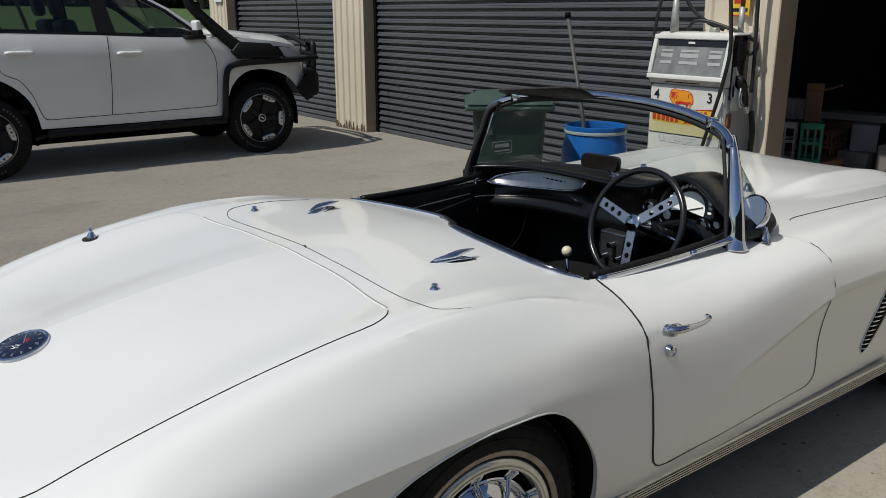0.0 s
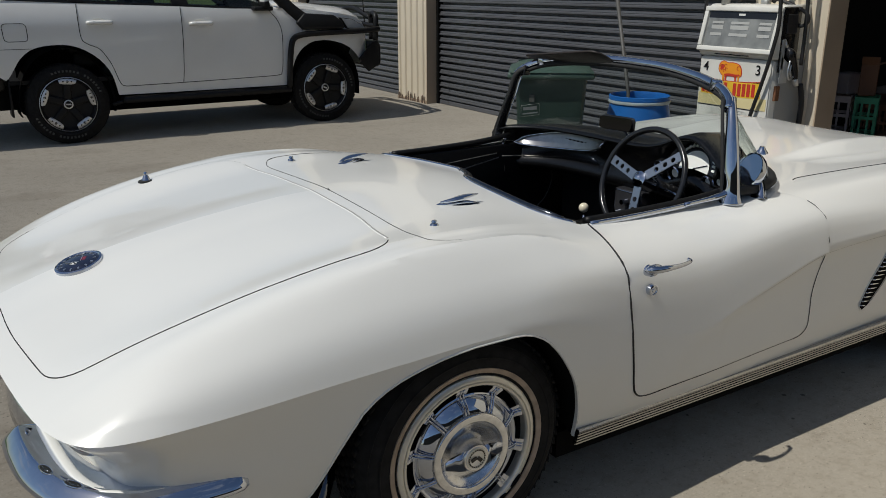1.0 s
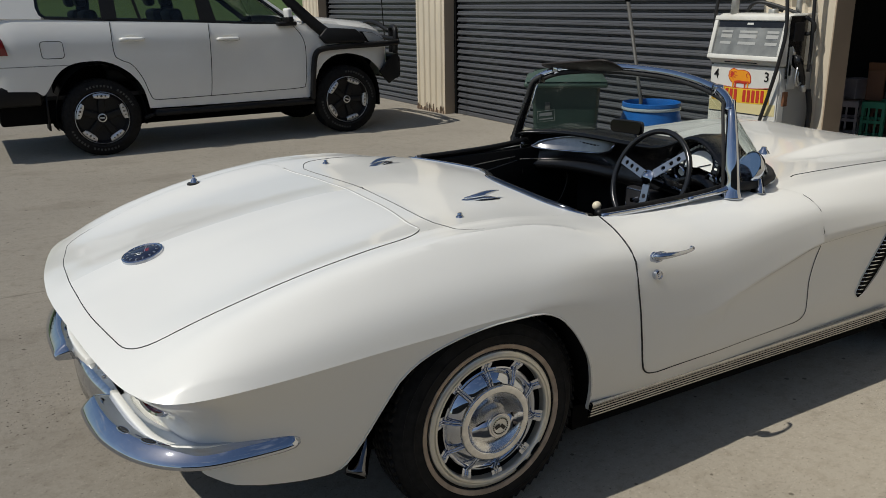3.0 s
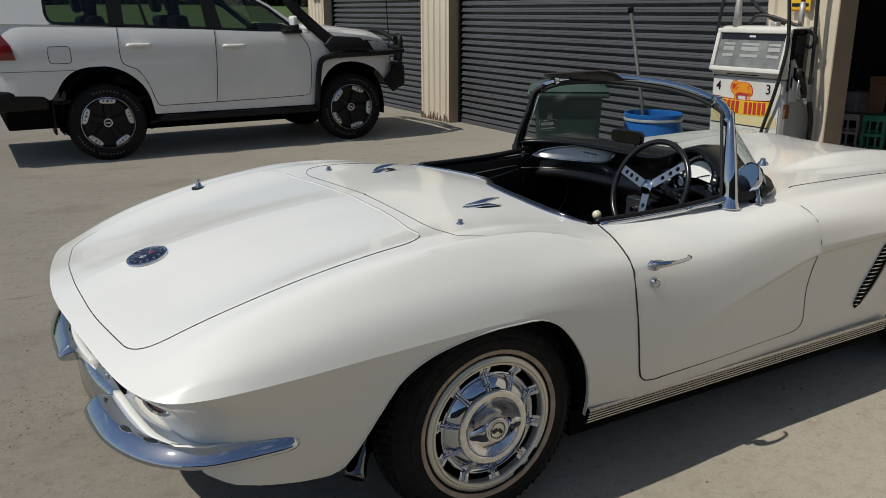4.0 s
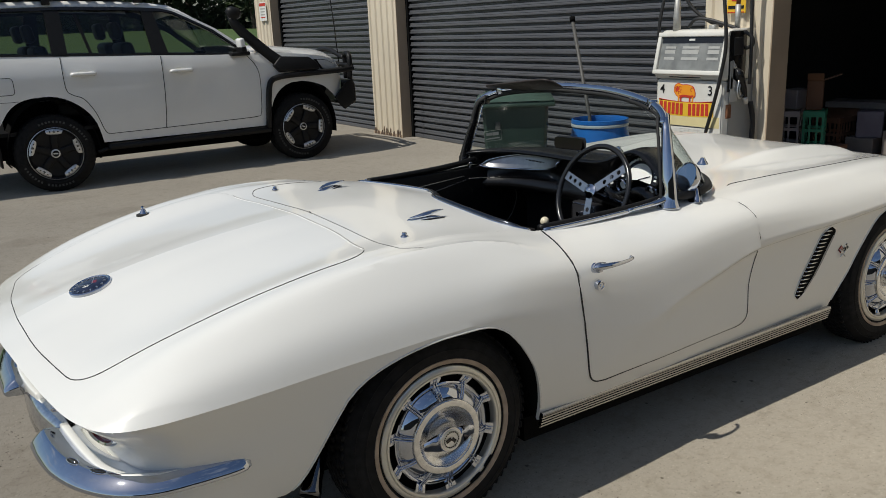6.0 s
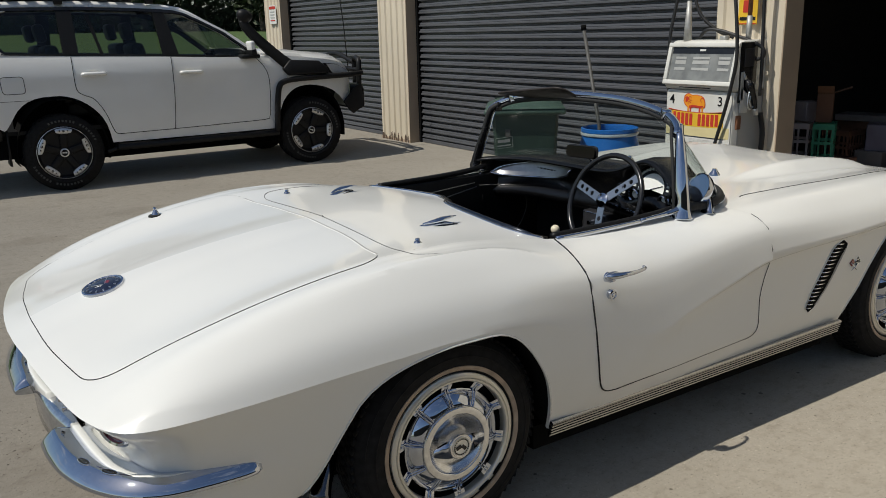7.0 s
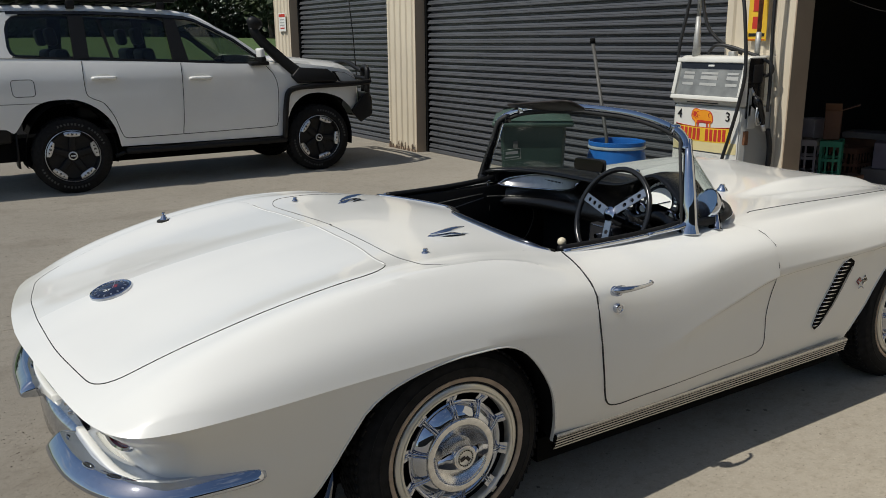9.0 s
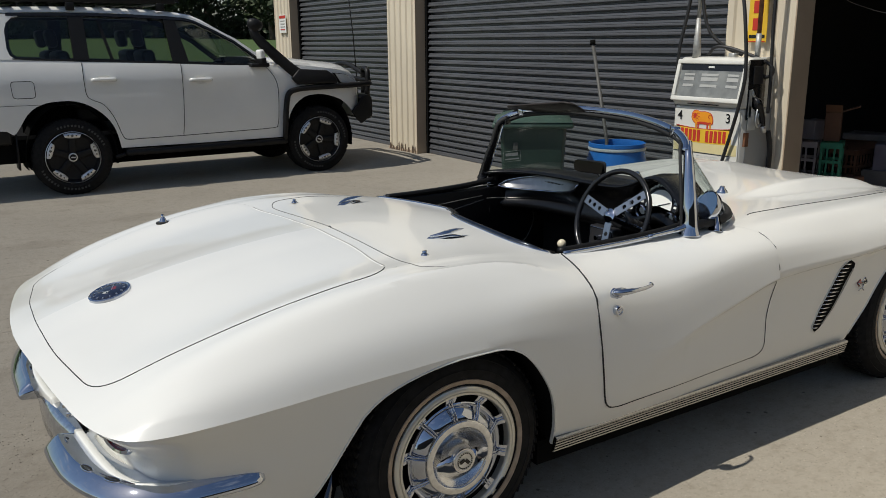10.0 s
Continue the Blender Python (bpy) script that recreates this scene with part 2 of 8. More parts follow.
def slab(outline, depth, bevel=0.0):
    """A flat plate from an outline of 3D points, thickened along its normal by depth."""
    bm = bmesh.new()
    f = bm.faces.new([bm.verts.new(p) for p in outline])
    bm.normal_update()
    nrm = f.normal.copy()
    r = bmesh.ops.extrude_face_region(bm, geom=[f])
    bmesh.ops.translate(bm, vec=nrm * depth, verts=[v for v in r["geom"] if isinstance(v, bmesh.types.BMVert)])
    if bevel:
        bmesh.ops.bevel(bm, geom=list(bm.edges), offset=bevel, segments=2, profile=0.5, affect="EDGES")
    bmesh.ops.recalc_face_normals(bm, faces=bm.faces)
    return bm


def writing(name, text, size, m, mat, parent, bold=0.0, width=1.0):
    cu = bpy.data.curves.new(name, "FONT")
    cu.body, cu.size, cu.align_x, cu.align_y = text, size, "CENTER", "CENTER"
    cu.extrude, cu.offset = 0.0006, bold
    tmp = bpy.data.objects.new("tmp", cu)
    scene.collection.objects.link(tmp)
    bpy.context.view_layer.update()
    me = bpy.data.meshes.new_from_object(tmp.evaluated_get(bpy.context.evaluated_depsgraph_get()))
    bpy.data.objects.remove(tmp)
    me.transform(m @ Matrix.Diagonal((width, 1, 1, 1)))
    me.materials.clear()
    me.materials.append(mat)
    ob = new(name, me)
    ob.parent = parent
    return ob


# ---------------- the ground ----------------
def ground_material():
    m = material("worn_concrete", (0.415, 0.374, 0.308), 0.85, 0, 0.08, 1.1, 0.0, 0, 0.22, 0.55, (0.315, 0.280, 0.228))
    nt = m.node_tree
    b = nt.nodes["Principled BSDF"]
    b.inputs["Diffuse Roughness"].default_value = 1.0
    src = b.inputs["Base Color"].links[0].from_socket
    tc = nt.nodes.new("ShaderNodeTexCoord")

    def speck(scale, lo, hi, dark, prev, stretch=(1, 1, 1), detail=4):
        mp = nt.nodes.new("ShaderNodeMapping")
        mp.inputs["Scale"].default_value = stretch
        nz = nt.nodes.new("ShaderNodeTexNoise")
        nz.inputs["Scale"].default_value, nz.inputs["Detail"].default_value = scale, detail
        mr = nt.nodes.new("ShaderNodeMapRange")
        mr.inputs["From Min"].default_value, mr.inputs["From Max"].default_value = lo, hi
        mx = nt.nodes.new("ShaderNodeMix")
        mx.data_type, mx.blend_type = "RGBA", "MULTIPLY"
        mx.inputs[7].default_value = (*dark, 1)
        nt.links.new(tc.outputs["Object"], mp.inputs[0])
        nt.links.new(mp.outputs[0], nz.inputs["Vector"])
        nt.links.new(nz.outputs["Fac"], mr.inputs["Value"])
        nt.links.new(mr.outputs[0], mx.inputs[0])
        nt.links.new(prev, mx.inputs[6])
        return mx.outputs[2]
    c = speck(45, 0.52, 0.70, (0.85, 0.84, 0.83), src, detail=4)
    c = speck(110, 0.66, 0.72, (0.40, 0.38, 0.35), c, detail=2)
    c = speck(120, 0.30, 0.36, (0.72, 0.72, 0.72), c, detail=2)
    c = speck(5.0, 0.58, 0.74, (0.88, 0.87, 0.86), c, (0.8, 1.1, 1), 12)
    c = speck(220, 0.62, 0.70, (0.62, 0.60, 0.57), c, detail=2)
    c = speck(1.3, 0.58, 0.66, (0.87, 0.86, 0.85), c, (0.7, 1.2, 1), 10)
    c = speck(14, 0.52, 0.74, (0.84, 0.83, 0.81), c, (1.0, 1.2, 1), 8)
    # the slab's colour is lifted along the near side of the parked car
    sep = nt.nodes.new("ShaderNodeSeparateXYZ")
    nt.links.new(tc.outputs["Object"], sep.inputs[0])
    wob = nt.nodes.new("ShaderNodeTexNoise")
    wob.inputs["Scale"].default_value, wob.inputs["Detail"].default_value = 1.6, 8
    nt.links.new(tc.outputs["Object"], wob.inputs["Vector"])
    add = nt.nodes.new("ShaderNodeMath")
    add.operation = "MULTIPLY_ADD"
    add.inputs[1].default_value = 1.2
    nt.links.new(wob.outputs["Fac"], add.inputs[0])
    nt.links.new(sep.outputs[1], add.inputs[2])
    pale = nt.nodes.new("ShaderNodeMapRange")
    pale.inputs["From Min"].default_value, pale.inputs["From Max"].default_value = 0.45, -0.75
    nt.links.new(add.outputs[0], pale.inputs["Value"])
    lift = nt.nodes.new("ShaderNodeMix")
    lift.data_type, lift.blend_type = "RGBA", "MULTIPLY"
    lift.inputs[7].default_value = (1.11, 1.095, 1.055, 1)
    nt.links.new(pale.outputs[0], lift.inputs[0])
    nt.links.new(c, lift.inputs[6])
    c = lift.outputs[2]
    # small dark pits and droppings, thinly strewn
    vo = nt.nodes.new("ShaderNodeTexVoronoi")
    vo.inputs["Scale"].default_value = 16
    nt.links.new(tc.outputs["Object"], vo.inputs["Vector"])
    hue = nt.nodes.new("ShaderNodeSeparateColor")
    nt.links.new(vo.outputs["Color"], hue.inputs[0])
    size = nt.nodes.new("ShaderNodeMapRange")
    size.inputs["From Min"].default_value, size.inputs["To Max"].default_value = 0.66, 0.15
    nt.links.new(hue.outputs[0], size.inputs["Value"])
    less = nt.nodes.new("ShaderNodeMath")
    less.operation = "LESS_THAN"
    nt.links.new(vo.outputs["Distance"], less.inputs[0])
    nt.links.new(size.outputs[0], less.inputs[1])
    pit = nt.nodes.new("ShaderNodeMix")
    pit.data_type, pit.blend_type = "RGBA", "MULTIPLY"
    pit.inputs[7].default_value = (0.42, 0.40, 0.37, 1)
    nt.links.new(less.outputs[0], pit.inputs[0])
    nt.links.new(c, pit.inputs[6])
    c = pit.outputs[2]
    nt.links.new(c, b.inputs["Base Color"])
    bn = nt.nodes.new("ShaderNodeBump")
    bn.inputs["Strength"].default_value, bn.inputs["Distance"].default_value = 0.16, 0.010
    nz = nt.nodes.new("ShaderNodeTexNoise")
    nz.inputs["Scale"].default_value, nz.inputs["Detail"].default_value = 90, 6
    nt.links.new(tc.outputs["Object"], nz.inputs["Vector"])
    nt.links.new(nz.outputs["Fac"], bn.inputs["Height"])
    nt.links.new(bn.outputs[0], b.inputs["Normal"])
    return m


CONCRETE = ground_material()
GRASS = material("mown_grass", (0.060, 0.105, 0.024), 0.9, 0, 0.35, 6, 0.6, 0, 0.4, 0.6, (0.11, 0.15, 0.04))
bm = bmesh.new()
bmesh.ops.create_grid(bm, x_segments=8, y_segments=8, size=900)
moved(bm, Matrix.Translation((0, 0, -0.03)))
tagged(mesh_object("ground", bm, GRASS, False), "green mown grass running out to the horizon", "ground", kind="structure")
# the yard: slabs with a saw-cut joint between them
rows = []
for j in range(25):
    y = 24 + 76 * j / 24
    rows.append([(x, y, -0.028 + 1.9 * (1 - math.cos(math.pi * min(1, (y - 24) / 60))) / 2 * (1 + 0.1 * math.sin(x * 0.11))) for x in range(-60, 101, 4)])
tagged(mesh_object("grass_bank", grid(rows), GRASS), "mown green bank rising behind the yard", "ground", kind="structure")
yard = thing("pavement", (0, 0, 0), "worn grey-brown concrete yard slabs with stains", "pavement")
yard["kind"] = "structure"
for y0, y1 in ((-14, 2.2215), (2.2255, 16.0)):
    part("slab", box((-14, y0, -0.12), (14.0, y1, 0.0), 0.002, 1), CONCRETE, yard, smooth=False)

# ---------------- the shed ----------------
CREAM = material("cream_steel", (0.64, 0.565, 0.44), 0.45, 0, 0.05, 1.5, 0, 0, 0.12, 2.0, (0.46, 0.40, 0.31))
BROWN = material("taupe_flashing", (0.42, 0.325, 0.23), 0.5, 0, 0.06, 2, 0, 0, 0.15, 3)
CHARCOAL = material("charcoal_roller_steel", (0.091, 0.094, 0.103), 0.34, 0, 0.10, 1.2, 0, 0, 0.18, 4, (0.10, 0.10, 0.10))
BASE_RUST = material("rusted_base_strip", (0.10, 0.065, 0.045), 0.8, 0, 0.3, 25, 0.1)
# near-black lining: the open bay's dimness is put into its colour
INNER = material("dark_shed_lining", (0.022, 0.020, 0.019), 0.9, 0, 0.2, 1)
HW = 3.6      # height of the front


def corrugated(y0, y1, z0, z1, x, depth=0.02, pitch=0.16):
    """Upright steel sheet with ribs, facing -x."""
    rows, y = [], y0
    prof = []
    while y < y1 - 1e-6:
        for f, d in ((0.0, 0), (0.55, 0), (0.65, 1), (0.88, 1), (0.98, 0)):
            yy = y + f * pitch
            if yy < y1:
                prof.append((yy, d * depth))
        y += pitch
    prof.append((y1, 0))
    bm = grid([[(x - d, yy, z) for yy, d in prof] for z in (z0, z1)])
    bm2 = bmesh.new()
    box((x + 0.001, y0, z0), (x + 0.10, y1, z1), bm=bm2)
    return joined(bm, bm2)


def shed_pier(name, y0, y1, x0=4.65, ret=0.2, side=1):
    e = thing(name, (0, 0, 0), "cream ribbed steel wall pier between the shed doors", "wall")
    e["kind"] = "structure"
    part("cladding", corrugated(y0, y1, 0.0, HW, x0), CREAM, e, smooth=False)
    part("corner_flashing", box((x0 - 0.024, y0 - 0.012, 0.0), (x0 + ret, y0 + 0.0, HW), 0.002, 1), BROWN, e, "taupe folded steel corner flashing", False)
    part("base_flashing", box((x0 - 0.026, y0, 0.0), (x0 - 0.021, y1, 0.035)), BROWN, e, "", False)
    rnd = random.Random(int(y0 * 10))
    y = y0 + 0.02
    while y < y1 - 0.06:
        w, h = rnd.uniform(0.03, 0.09), rnd.uniform(0.05, 0.13)
        tab = slab([(x0 - 0.030, y, 0.0), (x0 - 0.030, y + w, 0.0), (x0 - 0.030, y + w * rnd.uniform(0.6, 0.95), h * rnd.uniform(0.5, 1)), (x0 - 0.030, y + w * 0.3, h)], 0.003)
        part("rusted_tab", tab, BASE_RUST, e, "torn rust-brown base strip", False)
        y += w + rnd.uniform(0.0, 0.05)
    return e


shed_pier("wall_pier_1", 7.23, 8.036)
shed_pier("wall_pier_2", 11.61, 12.376)
shed_pier("wall_pier_3", 1.432, 2.094)


def roller_door(name, y0, y1, x, z1=HW, pitch=0.0832):
    e = thing(name, (0, 0, 0), "closed charcoal ribbed steel roller door", "roller door")
    e["kind"] = "structure"
    prof, z = [], 0.05
    while z < z1:
        prof += [(0.0, z - pitch * 0.04), (0.0, z + pitch * 0.23), (0.024, z + pitch * 0.24), (0.029, z + pitch * 0.32), (0.029, z + pitch * 0.50), (0.020, z + pitch * 0.58), (0.0215, z + pitch * 0.64), (0.020, z + pitch * 0.86), (0.008, z + pitch * 0.93)]
        z += pitch
    bm = sharp(grid([[(x - 1.8 * d, y, zz) for d, zz in prof] for y in (y1, y0)]), 30)
    part("curtain", bm, CHARCOAL, e)
    part("bottom_rail", box((x - 0.05, y0, 0.004), (x + 0.02, y1, 0.055), 0.004, 1), CHARCOAL, e, "", False)
    for ya, yb in ((y0 - 0.05, y0 + 0.02), (y1 - 0.02, y1 + 0.05)):
        part("guide", box((x - 0.072, ya, 0.0), (x + 0.03, yb, z1), 0.003, 1), DARK, e, "", False)
    return e


roller_door("door_1", 2.14, 7.19, 4.85)
roller_door("door_2", 8.09, 11.57, 4.85)
# the rest of the shed closes the place
tagged(mesh_object("wall_front", box((4.66, 1.432, HW), (4.95, 12.376, 4.4)), CREAM, False), "cream steel lintel over the shed doors", "wall", kind="structure")
# unseen wall, added to cut low sky light and darken reflections
tagged(mesh_object("wall_south", box((-22, -16.2, -0.1), (18, -16.0, 5.2)), INNER, False), "unseen dark wall added to block low sky light", "wall", kind="structure")
tagged(mesh_object("wall_end", box((4.76, 12.276, 0), (14.0, 12.376, 4.4)), CREAM, False), "cream steel end wall of the shed", "wall", kind="structure")
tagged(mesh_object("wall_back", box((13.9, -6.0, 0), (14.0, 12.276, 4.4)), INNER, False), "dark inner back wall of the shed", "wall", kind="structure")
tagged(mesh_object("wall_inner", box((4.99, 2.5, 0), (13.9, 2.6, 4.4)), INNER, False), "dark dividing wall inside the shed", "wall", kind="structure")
tagged(mesh_object("wall_far", box((4.66, -6.1, 0), (14.0, -6.0, 4.4)), CREAM, False), "cream steel side wall of the shed", "wall", kind="structure")
# wall end and lintel are out of view, sized to limit the bay's light
tagged(mesh_object("wall_front_right", box((4.66, -6.0, 0), (4.76, -1.1, 4.4)), CREAM, False), "unseen cream steel wall limiting light into the open bay", "wall", kind="structure")
tagged(mesh_object("lintel", box((4.66, -1.1, 2.45), (4.76, 1.432, 4.4)), CREAM, False), "unseen cream steel lintel limiting light into the open bay", "wall", kind="structure")
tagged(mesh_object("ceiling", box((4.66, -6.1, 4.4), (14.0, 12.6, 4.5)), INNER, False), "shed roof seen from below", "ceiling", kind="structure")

# ---------------- the white convertible ----------------
# x runs from the rear axle to the front, y to the car's left, z up from the ground
OUT = [(-1.074, 0.0), (-1.068, 0.15), (-1.046, 0.36), (-1.014, 0.58), (-0.981, 0.72), (-0.931, 0.81), (-0.85, 0.853), (-0.70, 0.868),
       (-0.40, 0.872), (0.0, 0.872), (0.35, 0.865), (0.60, 0.858), (1.00, 0.850), (1.45, 0.842), (2.0, 0.845), (2.5, 0.855), (2.87, 0.84),
       (3.07, 0.80), (3.20, 0.70), (3.27, 0.5), (3.30, 0.25), (3.305, 0.0)]
outline = spline([(x, y, 0) for x, y in OUT], 252)
_xs, _ys = [], []
for p in outline:
    if not _xs or p.x > _xs[-1] + 1e-5:
        _xs.append(p.x), _ys.append(max(p.y, 0.0))


def ym(x):
    return float(np.interp(x, _xs, _ys))


def tail_x(y):
    """Where the tail's lip lies at a distance from the middle."""
    t = [(p.y, p.x) for p in outline if p.x < -0.7]
    return float(np.interp(y, [a for a, b in t], [b for a, b in t]))


def nose_x(y):
    t = [(p.y, p.x) for p in outline if p.x > 2.8][::-1]
    return float(np.interp(y, [a for a, b in t], [b for a, b in t]))


z_mid = pchip([-1.06, -0.98, -0.90, -0.79, -0.60, -0.40, -0.20, 0.0, 0.20, 0.40, 0.56, 1.2, 1.5, 1.6, 2.0, 2.4, 2.7, 3.07, 3.305],
              [0.690, 0.724, 0.750, 0.778, 0.818, 0.850, 0.873, 0.889, 0.895, 0.888, 0.868, 0.862, 0.868, 0.870, 0.856, 0.838, 0.815, 0.765, 0.70])
z_lid = pchip([-1.06, -0.98, -0.942, -0.79, -0.60, -0.40, -0.20, -0.09, 0.08, 0.20, 0.40, 0.56, 1.2, 1.6, 2.0, 2.4, 2.7, 3.07, 3.305],
              [0.690, 0.655, 0.668, 0.712, 0.760, 0.804, 0.840, 0.855, 0.872, 0.878, 0.868, 0.850, 0.845, 0.848, 0.842, 0.830, 0.808, 0.758, 0.70])
z_crown = pchip([-1.06, -0.95, -0.85, -0.71, -0.44, -0.25, -0.08, 0.12, 0.26, 0.40, 0.56, 0.8, 1.25, 1.6, 2.0, 2.4, 2.7, 3.07, 3.305],
                [0.690, 0.672, 0.722, 0.780, 0.855, 0.885, 0.898, 0.893, 0.876, 0.850, 0.823, 0.815, 0.832, 0.842, 0.852, 0.855, 0.838, 0.775, 0.69])
z_edge = pchip([-1.06, -1.02, -0.99, -0.93, -0.80, -0.60, -0.40, -0.20, 0.0, 0.15, 0.30, 0.5, 0.83, 1.0, 1.2, 1.45, 2.0, 2.5, 3.07, 3.305],
               [0.684, 0.658, 0.647, 0.642, 0.645, 0.652, 0.662, 0.670, 0.676, 0.674, 0.652, 0.58, 0.505, 0.550, 0.600, 0.652, 0.668, 0.69, 0.63, 0.60])
z_wide = pchip([-1.06, 0.1, 0.3, 0.5, 1.15, 1.95], [0, 0, 0.5, 1, 1, 0.0])     # how far the side stays rounded instead of creased
# how far the shoulder still drops past 93 % of the width
z_low = pchip([-1.06, -0.90, -0.78, -0.66, -0.56, -0.50, -0.465, -0.42, -0.37, -0.32, -0.24, -0.18, -0.12, -0.03, 0.05, 0.10, 0.15, 0.20, 0.25, 0.30, 0.33, 0.350, 0.362, 0.368, 0.374,
               1.972, 1.99, 2.04, 2.09, 2.13, 2.20, 2.27, 2.35, 2.45, 2.55, 2.64, 2.71, 2.76, 2.79, 2.81, 2.82, 3.0, 3.30],
              [0.44, 0.39, 0.350, 0.316, 0.296, 0.292, 0.312, 0.385, 0.486, 0.568, 0.620, 0.639, 0.652, 0.662, 0.665, 0.662, 0.652, 0.626, 0.576, 0.500, 0.438, 0.380, 0.330, 0.295, 0.245,
               0.245, 0.27, 0.35, 0.415, 0.485, 0.573, 0.64, 0.668, 0.675, 0.66, 0.62, 0.55, 0.46, 0.39, 0.32, 0.27, 0.28, 0.34])
# the side's lean inwards below the crease, at four heights
lean_a = pchip([-1.06, -0.9, -0.83, -0.76, -0.5, 0.0, 0.35, 0.60, 0.85, 1.1, 1.45, 1.8, 2.3, 3.4], [0.125, 0.125, 0.105, 0.072, 0.045, 0.012, 0.002, -0.004, 0.004, 0.012, 0.022, 0.024, 0.024, 0.03])
lean_b = pchip([-1.06, -0.9, -0.83, -0.76, -0.5, 0.0, 0.35, 0.60, 0.85, 1.1, 1.45, 1.8, 2.3, 3.4], [0.140, 0.135, 0.120, 0.090, 0.075, 0.05, 0.028, 0.008, 0.008, 0.014, 0.022, 0.030, 0.040, 0.06])
lean_c = pchip([-1.06, -0.9, -0.5, 0.0, 0.35, 0.60, 0.85, 1.1, 1.45, 1.8, 2.3, 3.4], [0.16, 0.13, 0.125, 0.09, 0.072, 0.055, 0.05, 0.05, 0.050, 0.055, 0.070, 0.1])


def top_z(x, y):
    """Height of the body's upper skin, the tail faired into its lip."""
    a = abs(y)
    if x > -0.60 or a > 0.80:
        return skin_z(x, y)
    x0 = tail_x(a)
    x1 = x0 + 0.30
    if x >= x1:
        return skin_z(x, y)
    z0, z1 = z_edge(x0), skin_z(x1, y)
    s1 = (skin_z(x1 + 0.02, y) - z1) / 0.02
    t = max(0.0, (x - x0) / 0.30)
    s0 = 1.25 * (z1 - z0) / 0.30
    z = (1 + 2 * t) * (1 - t) ** 2 * z0 + t * (1 - t) ** 2 * 0.30 * s0 + t * t * (3 - 2 * t) * z1 + t * t * (t - 1) * 0.30 * s1
    k = min(1.0, max(0.0, (a - 0.70) / 0.10))
    k = k * k * (3 - 2 * k)
    return z * (1 - k) + skin_z(x, y) * k if k else z


fold_y = pchip([-0.40, -0.26, -0.10, 0.13, 0.25, 0.38, 0.50], [0.748, 0.742, 0.732, 0.722, 0.730, 0.757, 0.78])


def skin_z(x, y):
    """Height of the body's upper skin."""
    w = max(ym(x), 1e-3)
    e = min(abs(y) / w, 1.0)
    zc, ze = z_crown(x), z_edge(x)
    r = z_wide(x)
    s93 = zc - (0.40 * (1 - r) + 0.20 * r) * (zc - ze)
    s97 = zc - (0.68 * (1 - r) + 0.40 * r) * (zc - ze)
    zl = z_lid(x)
    if x < 0.3:
        zl += 0.45 * (0.4 * z_mid(x) + 0.6 * zc - zl) * min(1.0, (0.3 - x) / 0.3)
    f = pchip([0, 0.58, 0.80, 0.93, 0.975, 1.0], [z_mid(x), zl, zc, s93, s97, ze])
    # a faint spine along the boot lid
    spine = 0.007 * max(0.0, 1 - abs(y) / 0.16) * min(1.0, max(0.0, (0.02 - x) / 0.2)) * min(1.0, max(0.0, (x + 1.06) / 0.12))
    if x > 1.6:
        # the hood's two long ridges with a shallow valley between them, rounded off short of the nose
        a_, yr = abs(y), 0.335
        if a_ < yr:
            c = 0.62 + 0.38 * (a_ / yr) ** 2
        else:
            c = max(0.0, 1 - (a_ - yr) / 0.085)
            c = c * c * (3 - 2 * c)
        q0, q1 = min(1.0, max(0.0, (x - 1.64) / 0.62)), min(1.0, max(0.0, (2.83 - x) / 0.42))
        spine = 0.050 * c * q0 * q0 * (3 - 2 * q0) * math.sqrt(max(0.0, 1 - (1 - q1) ** 2))
    # a soft fold along the top of the rear wing, beside the deck
    if -0.40 < x < 0.50 and abs(y) > 0.58:
        q0, q1 = min(1.0, (x + 0.40) / 0.30), min(1.0, (0.50 - x) / 0.16)
        spine += 0.0060 * math.exp(-((abs(y) - fold_y(x)) / 0.014) ** 2) * q0 * q0 * (3 - 2 * q0) * q1 * q1 * (3 - 2 * q1)
    k = min(1.0, max(0.0, (0.90 - e) / 0.14))
    if k <= 0:
        return f(e) + spine
    d = 0.10 * k
    return sum(f(abs(e + d * q)) for q in (-1, -0.5, 0, 0.5, 1)) / 5 + spine


cove = pchip([-1.06, 0.80, 0.95, 1.1, 1.25, 1.45, 2.4, 2.7, 3.3], [0, 0, 0.0020, 0.0045, 0.0075, 0.0105, 0.013, 0.0, 0.0])


def side_in(x, z):
    ze = z_edge(x)
    c = cove(x)
    f = pchip([-(ze + 0.001), -(ze - 0.014), min(-0.46, -(ze - 0.06)) if ze < 0.53 else -0.50, -0.38, -0.235],
              [0.0, c + 0.1 * lean_a(x), max(lean_a(x), c), max(lean_b(x), c), lean_c(x)])
    return f(-z)


def flank(x, w, push=0.0):
    """The right-hand flank: w from 0 (deck side) over 1 (crease) to 2 (0.45 below it)."""
    if w <= 1:
        y = 0.625 + (ym(x) - 0.625) * w
        return Vector((x, -y, top_z(x, y)))
    z = z_edge(x) - (w - 1) * 0.45
    return Vector((x, -(ym(x) - side_in(x, z)), z))


def on_deck(x, y):
    return Vector((x, y, top_z(x, y)))


def surface_normal(fn, a, b, e=0.004):
    n = (fn(a + e, b) - fn(a - e, b)).cross(fn(a, b + e) - fn(a, b - e))
    return n.normalized()


def seam(fn, edge, flip=1, r=0.0017, closed=True, lift=0.0002):
    pts = [fn(a, b) + surface_normal(fn, a, b) * flip * lift for a, b in edge]
    return tube(pts, r, 6, True, closed)


